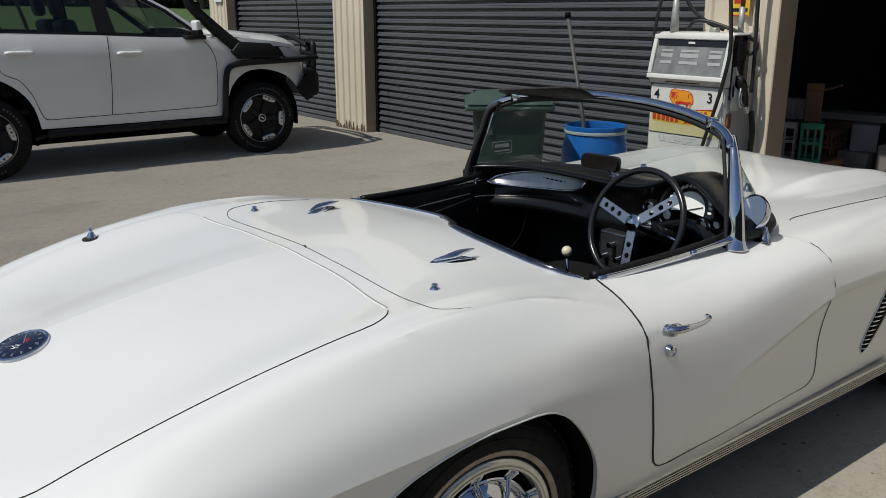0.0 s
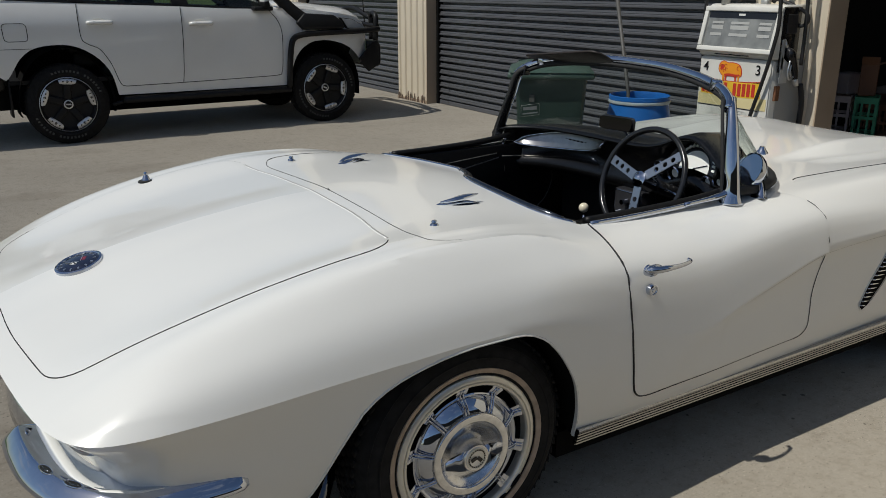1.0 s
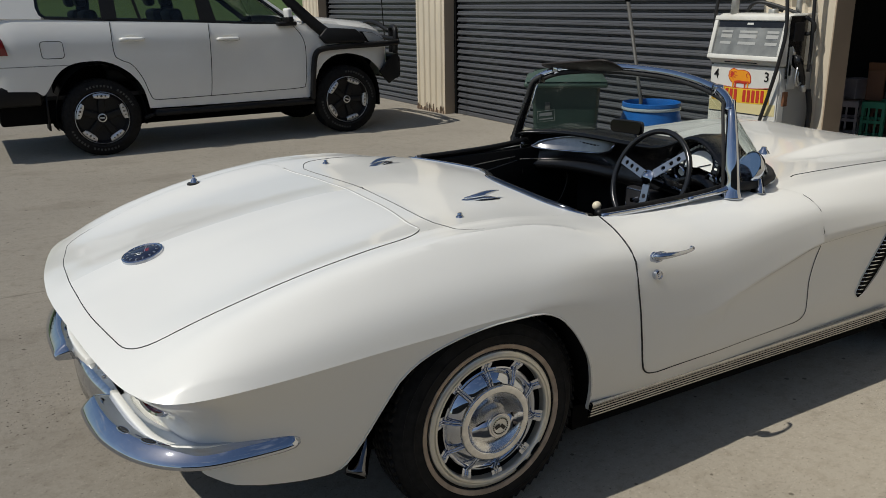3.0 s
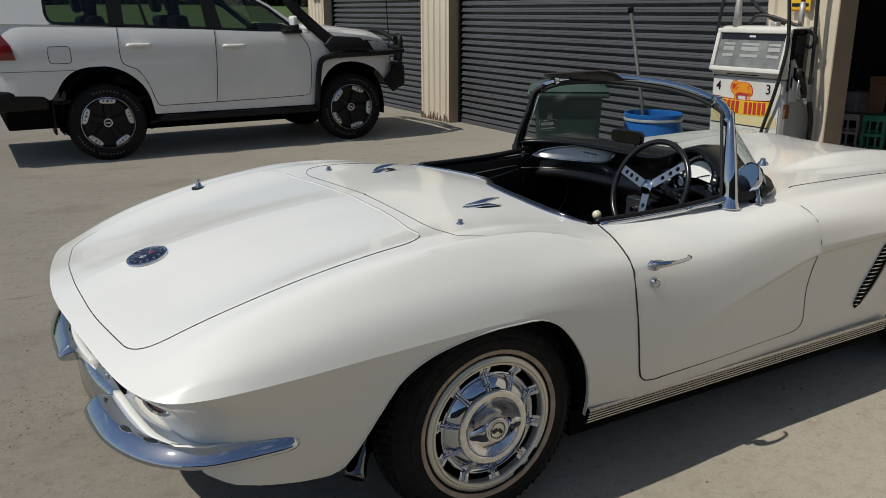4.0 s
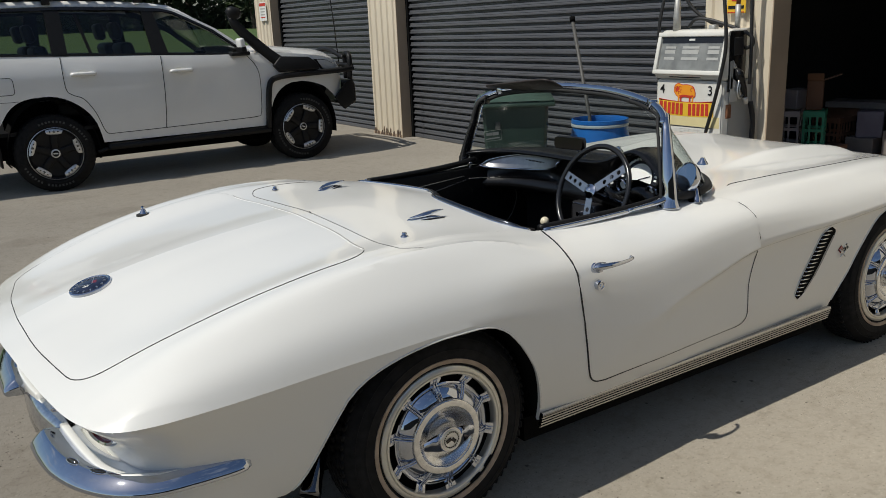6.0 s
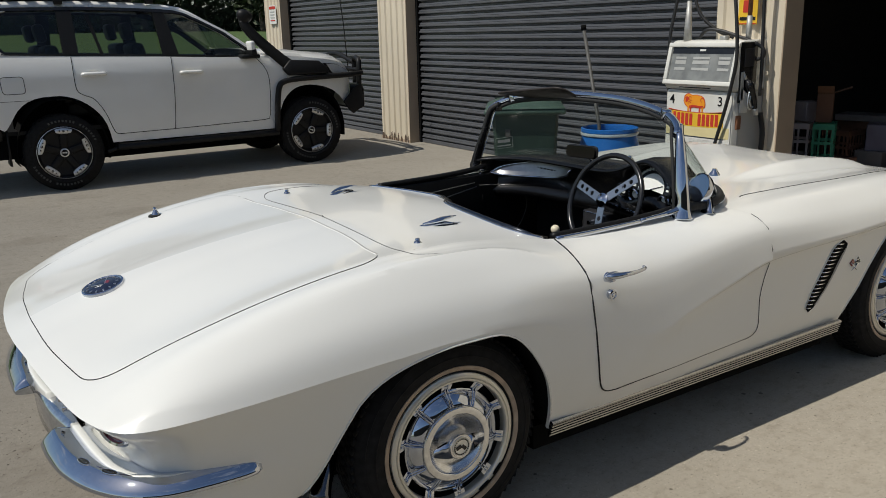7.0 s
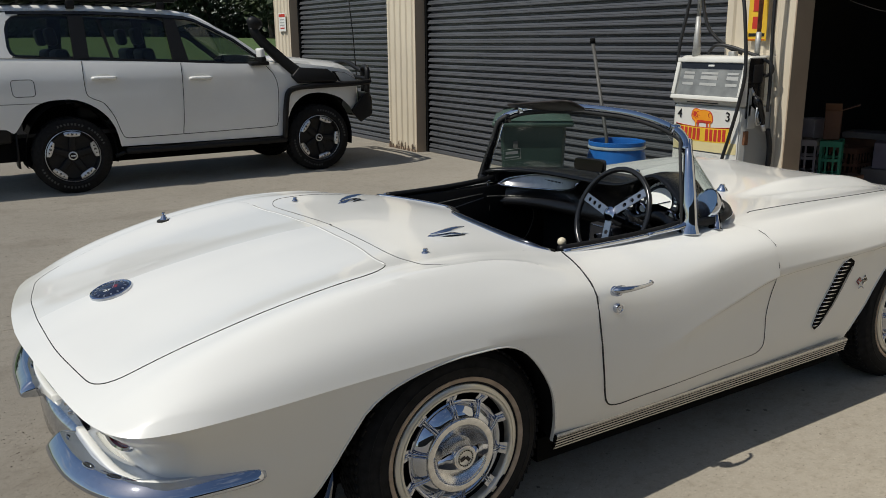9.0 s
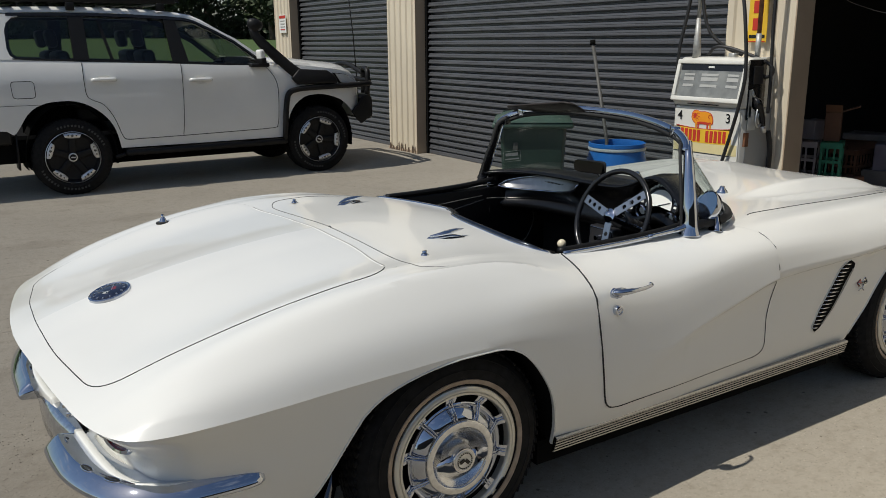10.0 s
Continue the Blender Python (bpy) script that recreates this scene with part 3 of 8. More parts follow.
def lid_grid(fn, edge, lift, rows_n=60, cols=56):
    """A panel over rows of b between the two sides of a convex outline of (a, b)."""
    b0, b1 = min(b for a, b in edge), max(b for a, b in edge)
    rows = []
    for i in range(rows_n + 1):
        b = (b0 + b1) / 2 - (b1 - b0) / 2 * math.cos(math.pi * (0.012 + 0.976 * i / rows_n))
        if i == rows_n // 2:
            b = 0.0
        hit = []
        for (a2, b2), (a3, b3) in zip(edge, edge[1:] + edge[:1]):
            if (b2 - b) * (b3 - b) <= 0 and b2 != b3:
                hit.append(a2 + (a3 - a2) * (b - b2) / (b3 - b2))
        lo, hi = min(hit), max(hit)
        row = []
        for j in range(cols + 1):
            a = lo + (hi - lo) * j / cols
            n = surface_normal(fn, a, b)
            n = n if n.z > 0 else -n
            rim = 0.6 if j in (0, cols) or i in (0, rows_n) else 1.0
            row.append(fn(a, b) + n * lift * rim)
        rows.append(row)
    bm = grid(rows)
    bmesh.ops.recalc_face_normals(bm, faces=bm.faces)
    if sum(f.normal.z for f in bm.faces) < 0:
        bmesh.ops.reverse_faces(bm, faces=bm.faces)
    for e in bm.edges:
        if all(abs(v.co.y) < 1e-5 for v in e.verts):
            e.smooth = False
    return bm


def rounded(points, radii, n=7):
    """An outline with rounded corners from (a, b) points."""
    out, m = [], len(points)
    for i in range(m):
        p, a, b = Vector(points[i]), Vector(points[i - 1]), Vector(points[(i + 1) % m])
        r = radii[i] if isinstance(radii, (list, tuple)) else radii
        s, e = p + (a - p).normalized() * r, p + (b - p).normalized() * r
        for k in range(n + 1):
            t = k / n
            out.append((1 - t) ** 2 * s + 2 * t * (1 - t) * p + t * t * e)
    return out


def dense(edge, step=0.03):
    out = []
    for i in range(len(edge)):
        a, b = Vector(edge[i]), Vector(edge[(i + 1) % len(edge)])
        k = max(1, int((b - a).length / step))
        out += [tuple(a.lerp(b, j / k)) for j in range(k)]
    return out


def mirrored(bm, both=True):
    """Adds the mirror image across the car's middle."""
    me = bpy.data.meshes.new("tmp")
    bm.to_mesh(me)
    me.transform(Matrix.Diagonal((1, -1, 1, 1)))
    me.flip_normals()
    out = bm if both else bmesh.new()
    out.from_mesh(me)
    bpy.data.meshes.remove(me)
    return out


car = thing("convertible_car", (0, 0, 0), "white classic two-seat convertible with chrome trim and open top", "car")

# rear edge of the cockpit, across the car
cock_x = pchip([0.0, 0.03, 0.07, 0.12, 0.20, 0.27, 0.33, 0.46, 0.53, 0.587, 0.625], [0.508, 0.482, 0.462, 0.447, 0.434, 0.428, 0.424, 0.419, 0.426, 0.452, 0.500])
cock_far = pchip([0.0, 0.03, 0.07, 0.12, 0.30, 0.45, 0.56, 0.625], [0.508, 0.520, 0.536, 0.550, 0.530, 0.495, 0.480, 0.500])     # the passenger side is set further in to fit the camera's view


def cock_edge(y):
    return cock_x(-y) if y < 0 else cock_far(y)



cowl_x = pchip([0.0, 0.3, 0.5, 0.625], [1.60, 1.56, 1.46, 1.36])
YJ = 0.625

# upper skin: tail and rear deck, hood, and the two flanks, one closed shell
us = [0, 0.006, 0.02, 0.05, 0.10, 0.17, 0.25, 0.34, 0.45, 0.56, 0.67, 0.78, 0.89, 1.0]
XT = -0.70
jy = [0, 0.06, 0.12, 0.18, 0.24, 0.28, 0.31, 0.325, 0.34, 0.355, 0.37, 0.385, 0.40, 0.415, 0.43, 0.445, 0.46, 0.475, 0.49, 0.505, 0.52, 0.55, 0.585, 0.605, YJ]
ws = [0, 0.05, 0.10, 0.15, 0.20, 0.25, 0.30, 0.35, 0.40, 0.45, 0.51, 0.57, 0.62, 0.67, 0.76, 0.83, 0.89, 0.94, 0.975, 1.0]
etas = [y / ym(XT) for y in jy] + [(YJ + (ym(XT) - YJ) * w) / ym(XT) for w in ws[1:]]
etas[-1] = 1.0
rows = []
for u in us:
    k = u * u * (3 - 2 * u) * 0.3 + u * 0.7
    W = 0.818 + (ym(XT) - 0.818) * u
    row = []
    for e in etas:
        y = e * W
        x = tail_x(e * 0.818) * (1 - k) + XT * k
        if e == 1.0:
            y = ym(x) if x > -0.93 else y
        row.append((x, -y, top_z(x, y)))
    rows.append(row)
bm = grid(rows)
tail_edge = [Vector(r[-1]) for r in rows]
tail_lip = [Vector(p) for p in rows[0]]
# rear deck from there to the cockpit
rows = []
for i in range(33):
    u = i / 32
    rows.append([(XT + (cock_x(y) - XT) * u, -y, top_z(XT + (cock_x(y) - XT) * u, y)) for y in jy])
bm = joined(bm, grid(rows))
rows = []
for i in range(49):
    u = i / 48
    rows.append([(cowl_x(y) + (nose_x(y) - cowl_x(y)) * u, -y, top_z(cowl_x(y) + (nose_x(y) - cowl_x(y)) * u, y)) for y in jy])
bm = joined(bm, grid(rows))
# flank stations, close together round the wheel arches
xs = sorted(set([round(XT + 0.04 * i, 4) for i in range(0, 5)] + [-0.52, -0.50, -0.48, -0.46, -0.44, -0.42, -0.40, -0.38, -0.355, -0.33, -0.30, -0.27, -0.235, -0.20, -0.16, -0.12, -0.075, -0.03, 0.015,
                0.06, 0.095, 0.13, 0.16, 0.19, 0.215, 0.24, 0.26, 0.28, 0.295, 0.31, 0.322, 0.333, 0.342, 0.35, 0.356, 0.36, 0.363, 0.366, 0.369, 0.372, 0.39]
                + [round(0.42 + 0.035 * i, 4) for i in range(0, 44)] + [1.95, 1.965, 1.972, 1.978, 1.984, 1.99, 2.0, 2.01, 2.025, 2.04, 2.055, 2.07, 2.09, 2.11, 2.13, 2.15, 2.175, 2.20, 2.235, 2.27, 2.31, 2.35, 2.40, 2.45, 2.50, 2.55,
                2.60, 2.64, 2.68, 2.71, 2.735, 2.76, 2.775, 2.79, 2.80, 2.81, 2.815, 2.82, 2.87, 2.92, 2.97, 3.02, 3.07, 3.11, 3.145, 3.17, 3.19, 3.21, 3.222]))
rows, low_edge = [], []
for x in xs:
    row = [flank(x, w) for w in ws]
    ze, zl = z_edge(x), min(z_low(x), z_edge(x) - 0.014)
    for f in (0.02, 0.06, 0.12, 0.20, 0.30, 0.42, 0.56, 0.70, 0.84, 0.94, 1.0):
        z = ze + (zl - ze) * f
        row.append(Vector((x, -(ym(x) - side_in(x, z)), z)))
    low_edge.append(row[-1])
    rows.append(row)
# the join with the tail patch must follow its own edge
bm = joined(bm, grid(rows))
# under the tail's lip, round the corner
loop = tail_lip + tail_edge[1:]
rows, ledge_line = [], []
for i, p in enumerate(loop):
    a, b = loop[max(i - 1, 0)], loop[min(i + 1, len(loop) - 1)]
    t = Vector((b.x - a.x, b.y - a.y, 0)).normalized()
    inw = Vector((-t.y, t.x, 0)) * -1.0
    if inw.dot(Vector((-0.3, 0, 0)) - Vector((p.x, p.y, 0))) < 0:
        inw = -inw
    if i == 0:
        inw = Vector((1, 0, 0))
    if i == len(loop) - 1:
        inw = Vector((0, 1, 0))
    zl = z_low(p.x)
    row = [p]
    for f in (0.02, 0.06, 0.12, 0.20, 0.30, 0.42, 0.56, 0.70, 0.84, 0.94, 1.0):
        z = p.z + (zl - p.z) * f
        row.append(Vector((p.x, p.y, z)) + inw * side_in(p.x, z))
    rows.append(row)
    ledge_line.append(Vector((p.x, p.y, 0.508)) + inw * (side_in(p.x, 0.508) - 0.012))
bm = joined(bm, grid(rows))
# wheel-arch and sill lips turned inwards
lip_rows = []
for p in low_edge:
    lip_rows.append([p, p + Vector((0, 0.008, -0.002)), p + Vector((0, 0.014, 0.004))])
bm = joined(bm, grid(lip_rows))
# the nose's lower face
rows = []
for i in range(25):
    y = YJ * i / 24
    x = nose_x(y)
    p = Vector((x, -y, top_z(x, y)))
    rows.append([p, p + Vector((-0.01, 0, -0.12)), p + Vector((-0.06, 0, -0.3))])
bm = joined(bm, grid(rows))
mirrored(bm)
rows = []
for i in range(6):
    rows.append([(cock_x(y) + (cock_far(y) - cock_x(y)) * i / 5, y, top_z(cock_x(y) + (cock_far(y) - cock_x(y)) * i / 5, y)) for y in jy])
bm = joined(bm, grid(rows))
bmesh.ops.remove_doubles(bm, verts=bm.verts, dist=0.0012)
bmesh.ops.recalc_face_normals(bm, faces=bm.faces)
bm.normal_update()
for e in bm.edges:
    if len(e.link_faces) == 2:
        ang = e.calc_face_angle(0)
        a_, b_ = e.verts[0].co, e.verts[1].co
        crease = all(v.x > -0.9 and abs(v.y) > 0.79 and abs(v.z - z_edge(v.x)) < 0.0015 for v in (a_, b_))
        hard = crease and ang > radians(3) and all(v.x < 0.10 for v in (a_, b_))
        if (ang > radians(28) and not crease) or hard:
            e.smooth = False
part("body", bm, PAINT, car)
# flat dark floor pan and arch linings
bm = box((-0.90, -0.60, 0.36), (-0.46, 0.60, 0.40))
box((0.36, -0.74, 0.155), (1.97, 0.74, 0.24), bm=bm)
box((-0.46, -0.52, 0.17), (0.36, 0.52, 0.30), bm=bm)
box((1.97, -0.5, 0.22), (3.1, 0.5, 0.3), bm=bm)
part("floor_pan", bm, DARK, car, "black underbody", False)
for x0, x1 in ((-0.52, 0.374), (1.972, 2.822)):
    for s in (1, -1):
        rws = []
        for p in low_edge:
            if x0 <= p.x <= x1:
                rws.append([(p.x, s * (-p.y - 0.013), p.z + 0.003), (p.x, s * 0.72, p.z + 0.03), (p.x, s * 0.50, p.z + 0.03)])
        lipline = [Vector((p.x, s * (-p.y + 0.0005), p.z + 0.001)) for p in low_edge if x0 + 0.03 <= p.x <= x1 - 0.008]
        part("arch_lip", tube(lipline, 0.0030, 8), PAINT, car, "rounded white wheel-arch lip")
        b2 = grid(rws)
        part("wheel_house", b2, DARK, car, "black wheel-arch lining")
        part("inner_guard", box((x0 - 0.02, s * 0.49, 0.24), (x1 + 0.02, s * 0.50, 0.70)), DARK, car, "", False)

# lids and doors with their shut lines
lid_half = [(-0.998, -0.27), (-0.945, -0.596), (-0.50, -0.654), (-0.118, -0.646), (-0.068, -0.30)]
lid = dense(rounded([(-1.008, 0.0)] + lid_half + [(-0.078, 0.0)] + [(x - 0.012 * (x > -0.2), -y) for x, y in lid_half[::-1]],
                    [0.06, 0.08, 0.085, 0.2, 0.10, 0.1, 0.1, 0.1, 0.10, 0.2, 0.085, 0.08]))
part("boot_lid", lid_grid(on_deck, lid, 0.0018), PAINT, car, "white boot lid")
front = [p for p in lid if p[0] > -0.118 and abs(p[1]) < 0.605]
rear_loop = [p for p in lid if not (p[0] > -0.118 and abs(p[1]) < 0.605)]
k0 = max(range(len(rear_loop)), key=lambda i: (Vector(rear_loop[i]) - Vector(rear_loop[i - 1])).length)
rear_loop = rear_loop[k0:] + rear_loop[:k0]
part("boot_seal", seam(on_deck, [p for p in rear_loop if p[0] < -0.86 or p[1] < 0.4], closed=False), SEAL, car, "thin dark shut line")
part("boot_far_gap", seam(on_deck, [p for p in rear_loop if p[0] > -0.88 and p[1] > 0.4], closed=False, r=0.0013), SHADE_GREY, car, "shallow shut line, its shade put into a grey")
part("boot_front_gap", seam(on_deck, [(x + 0.003, y) for x, y in front], closed=False, r=0.0014), SHADE_GREY, car, "shallow shut line, its shade put into a grey")
part("boot_front_lip", seam(on_deck, [(x - 0.003, y) for x, y in front], closed=False, r=0.0032, lift=-0.0002), PAINT, car, "rounded white lid edge")
line = [(0.30, 0.580), (0.16, 0.590), (0.05, 0.585), (-0.015, 0.560), (-0.046, 0.50), (-0.050, 0.44), (-0.038, 0.25), (-0.030, 0.0), (-0.027, -0.26), (-0.034, -0.46), (-0.043, -0.565), (-0.044, -0.632), (-0.030, -0.670), (0.004, -0.692), (0.04, -0.704)]
line = [tuple(p)[:2] for p in spline([(a, b, 0) for a, b in line], 90)]
part("deck_seal", seam(on_deck, line, closed=False, r=[0.0014 - 0.0010 * max(0.0, (k - 72) / 18) for k in range(91)], lift=0.0002), DECKGAP, car, "thin dark shut line")
part("deck_notch", moved(box((-0.012, -0.002, -0.001), (0.010, 0.002, 0.0025)), Matrix.Translation(on_deck(-0.028, -0.02)) @ pose(0, 0, 0, 0, 0, 75)), SEAL, car, "", False)


def wz(x, z):
    return 1 + (z_edge(x) - z) / 0.45


def straight(points, step=0.025):
    """Points (x, z) below the crease, close together, as (x, w)."""
    out = []
    for (xa, za), (xb, zb) in zip(points, points[1:]):
        k = max(1, int(math.hypot(xb - xa, zb - za) / step))
        out += [(xa + (xb - xa) * i / k, za + (zb - za) * i / k) for i in range(k)]
    return [(x, wz(x, z)) for x, z in out + [points[-1]]]


def upper(points):
    """Points (x, y) above the crease as (x, w)."""
    return [(x, (y - 0.625) / (ym(x) - 0.625)) for x, y in points]


rear = [tuple(p)[:2] for p in spline([(0.520, 0.575, 0), (0.530, 0.50, 0), (0.540, 0.44, 0), (0.548, 0.40, 0), (0.560, 0.368, 0), (0.585, 0.348, 0), (0.63, 0.340, 0)], 24)]
fore = [tuple(p)[:2] for p in spline([(1.33, 0.350, 0), (1.375, 0.358, 0), (1.402, 0.385, 0), (1.404, 0.44, 0), (1.402, 0.50, 0), (1.415, 0.57, 0), (1.432, 0.63, 0)], 24)]
door = dense(upper([(0.537, 0.630), (0.520, 0.72), (0.508, 0.80), (0.510, 0.84)]), 0.03)[:-1]
door = [p for p in door if p[1] < 1]
door = upper([(0.537, 0.630), (0.530, 0.66), (0.522, 0.70), (0.514, 0.74), (0.510, 0.78), (0.509, 0.81), (0.511, 0.835), (0.514, 0.850)]) + straight(rear) + straight([(0.63, 0.340), (1.33, 0.350)]) + straight(fore)
door += upper([(1.438, 0.835), (1.436, 0.81), (1.428, 0.77), (1.412, 0.73), (1.385, 0.69), (1.36, 0.66), (1.345, 0.632), (1.2, 0.630), (1.0, 0.630), (0.8, 0.630), (0.65, 0.630)])
_rear = pchip([-z for x, z in rear], [x for x, z in rear])
_fore = pchip([z for x, z in fore], [x for x, z in fore])
_rtop = pchip([0.630, 0.66, 0.70, 0.74, 0.78, 0.81, 0.835, 0.850], [0.537, 0.530, 0.522, 0.514, 0.510, 0.509, 0.511, 0.514])
_ftop = pchip([0.632, 0.66, 0.69, 0.73, 0.77, 0.81, 0.835], [1.345, 1.36, 1.385, 1.412, 1.428, 1.436, 1.438])


def door_grid(lift, cols=60):
    """The door's skin, its rows following the crease."""
    rows, crease_row = [], None
    levels = [("up", v) for v in (0.03, 0.10, 0.20, 0.32, 0.44, 0.55, 0.65, 0.74, 0.82, 0.88, 0.93, 0.965, 0.985, 0.995, 1.0)]
    levels += [("low", f) for f in (0.008, 0.022, 0.05, 0.09, 0.15, 0.23, 0.32, 0.42, 0.52, 0.62, 0.72, 0.80, 0.87, 0.92, 0.96, 0.985, 1.0)]
    for kind, v in levels:
        if kind == "up":
            xr, xf = 0.52, 1.40
            for _ in range(4):
                xr = _rtop(0.625 + (ym(xr) - 0.625) * v)
                xf = _ftop(0.625 + (ym(xf) - 0.625) * v)
        else:
            xr, xf = 0.53, 1.40
            for _ in range(6):
                xr = _rear(-(z_edge(xr) + (0.342 - z_edge(xr)) * v))
                xf = _fore(z_edge(xf) + (0.351 - z_edge(xf)) * v)
        row = []
        for j in range(cols + 1):
            x = xr + (xf - xr) * j / cols
            if kind == "up":
                w = v
            else:
                zb = 0.341 + 0.010 * (x - 0.63) / 0.7
                w = 1 + (z_edge(x) - zb) * v / 0.45
            n = surface_normal(flank, x, w)
            n = n if n.y < 0 else -n
            rim = 0.5 if j in (0, cols) or v == 0.03 or (kind == "low" and v == 1.0) else 1.0
            row.append(flank(x, w) + n * lift * rim)
        rows.append(row)
    bm = grid(rows)
    bmesh.ops.recalc_face_normals(bm, faces=bm.faces)
    if sum(f.normal.y for f in bm.faces) > 0:
        bmesh.ops.reverse_faces(bm, faces=bm.faces)
    bm.verts.ensure_lookup_table()
    k = 14 * (cols + 1)
    on = {bm.verts[k + j] for j in range(cols + 1)}
    for e in bm.edges:
        if len(e.link_faces) == 2 and e.verts[0] in on and e.verts[1] in on and min(v.co.x for v in e.verts) > 0.86 and e.calc_face_angle(0) > radians(8):
            e.smooth = True
    return bm


part("door", door_grid(0.0018), PAINT, car, "white car door")
seal = [p for p in door[:8]] + straight(rear) + straight([(0.63, 0.340), (1.33, 0.350)])
part("door_seal", seam(flank, seal, -1, [0.0031 - 0.0018 * min(1, max(0, (a - 0.55) / 0.4)) for a, b in seal], False, 0.0006), SEAL, car, "thin dark shut line")
part("door_front_seal", seam(flank, straight(fore) + upper([(1.438, 0.835), (1.436, 0.81), (1.428, 0.77), (1.418, 0.745)]), -1, 0.0013, False, 0.0023), DECKGAP, car, "thin dark shut line")
left_door = mirrored(door_grid(0.0018), False)
part("door", left_door, PAINT, car, "white car door")
# seam along the hood's side
hl = [tuple(p)[:2] for p in spline([(1.535, -0.600, 0), (1.60, -0.590, 0), (1.9, -0.605, 0), (2.3, -0.630, 0), (2.7, -0.615, 0), (3.0, -0.55, 0)], 60)]
part("hood_seal", seam(on_deck, hl, 1, 0.002, False), SEAL, car, "thin dark shut line")


def add_to(a, b):
    """Adds mesh b to mesh a, which may be None."""
    if a is None:
        return b
    base = [a.verts.new(v.co) for v in b.verts]
    b.verts.index_update()
    for f in b.faces:
        try:
            a.faces.new([base[v.index] for v in f.verts])
        except ValueError:
            pass
    b.free()
    return a


def wheel():
    """A wheel with a narrow old whitewall tyre and a bright slotted trim; axis along y, outside at -y."""
    w = new("wheel")
    w.parent = car
    R = 0.328
    face = pose(0, 0, 0, -90)
    prof = [(0.195, -0.062), (0.215, -0.078), (0.235, -0.086), (0.262, -0.089), (0.285, -0.085), (0.305, -0.073), (0.318, -0.060), (R, -0.045), (R + 0.002, -0.02), (R + 0.002, 0.02), (R, 0.045),
            (0.318, 0.060), (0.305, 0.073), (0.285, 0.085), (0.262, 0.089), (0.235, 0.086), (0.215, 0.078), (0.195, 0.062), (0.185, 0.0), (0.195, -0.062)]
    t = turned(prof, 72)
    for k in range(72):
        for j in range(5):
            a = 2 * math.pi * (k + 0.35 * (j % 2) + 0.12 * j) / 72
            b = box((-0.0085, -0.010, -0.003), (0.0085, 0.010, 0.004))
            rot = Matrix.Rotation(a, 4, "Z") @ Matrix.Translation((R + 0.001 - 0.0012 * abs(j - 2), 0, -0.048 + 0.024 * j)) @ Matrix.Rotation(radians(90), 4, "Y") @ Matrix.Rotation(radians(20 * (1 if j % 2 else -1)), 4, "Z")
            add_to(t, moved(b, rot))
    part("tyre", moved(t, pose(0, 0, 0, 90)), RUBBER, w, "black tyre with worn tread")
    for r0, h0, h1 in ((0.270, 0.0888, 0.0905), (0.300, 0.0770, 0.0795)):
        part("sidewall_rib", moved(turned([(r0 - 0.003, -h0), (r0, -h1), (r0 + 0.003, -h0)], 72), face), RUBBER, w)
    part("whitewall", moved(turned([(0.2255, -0.080), (0.226, -0.0855), (0.232, -0.0880), (0.240, -0.0895), (0.2405, -0.086)], 72), face), WHITEWALL, w, "thin browned whitewall band")
    part("rim_ring", moved(turned([(0.219, -0.070), (0.217, -0.084), (0.211, -0.089), (0.204, -0.0895), (0.201, -0.086), (0.199, -0.090), (0.194, -0.0895), (0.191, -0.086), (0.190, -0.080), (0.190, -0.06)], 72), face), RIM, w, "satin cream-silver stepped rim ring")
    part("dish", moved(turned([(0.188, -0.045), (0.160, -0.050), (0.13, -0.060), (0.10, -0.062), (0.02, -0.062)], 48), face), DARK, w, "dark back of the wheel")
    for k in range(10):
        a0 = 2 * math.pi * k / 10
        # a bulging segment, deepest near the middle
        rws = []
        for i in range(13):
            q = i / 12
            r = 0.106 + (0.162 - 0.106) * q
            row = []
            for j in range(11):
                u = j / 10
                a = a0 + 2 * math.pi / 10 * (0.0 + 1.0 * u)
                h = 0.050 + 0.044 * math.cos(math.pi / 2 * q) ** 0.75 - 0.004 * (2 * u - 1) ** 4
                row.append((r * math.cos(a), r * math.sin(a), -h))
            rws.append(row)
        rws.append([(p[0] * 1.012, p[1] * 1.012, -0.058) for p in rws[-1]])
        g = moved(grid(rws), face)
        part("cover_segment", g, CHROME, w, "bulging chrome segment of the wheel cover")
        for off in (-0.0042, 0.0042):
            pts = [(0.106, -0.095), (0.122, -0.0945), (0.140, -0.088), (0.156, -0.079), (0.168, -0.073), (0.178, -0.078), (0.187, -0.084)]
            b = tube([(r * math.cos(a0) - off * math.sin(a0), r * math.sin(a0) + off * math.cos(a0), h) for r, h in pts], 0.0028, 8)
            part("rib", moved(b, face), CHROME, w)
        rws = []
        for a in [a0 - 0.10 + 0.20 * j / 8 for j in range(9)]:
            rws.append([(r * math.cos(a), r * math.sin(a), -h) for r, h in ((0.156, 0.058), (0.160, 0.068), (0.168, 0.072), (0.186, 0.082), (0.194, 0.079))])
        part("slot_bridge", moved(grid(rws), face), CHROME, w)
    part("slot_ring", moved(turned([(0.146, -0.056), (0.149, -0.066), (0.154, -0.071), (0.161, -0.073), (0.1645, -0.071), (0.166, -0.060)], 72), face), CHROME, w, "chrome ring inside the slots")
    part("cover_ring", moved(turned([(0.119, -0.082), (0.119, -0.100), (0.1175, -0.1025), (0.115, -0.1035), (0.099, -0.1045), (0.097, -0.1035), (0.0955, -0.101), (0.095, -0.09)], 56), face), CHROME_WORN, w, "satin inner ring")
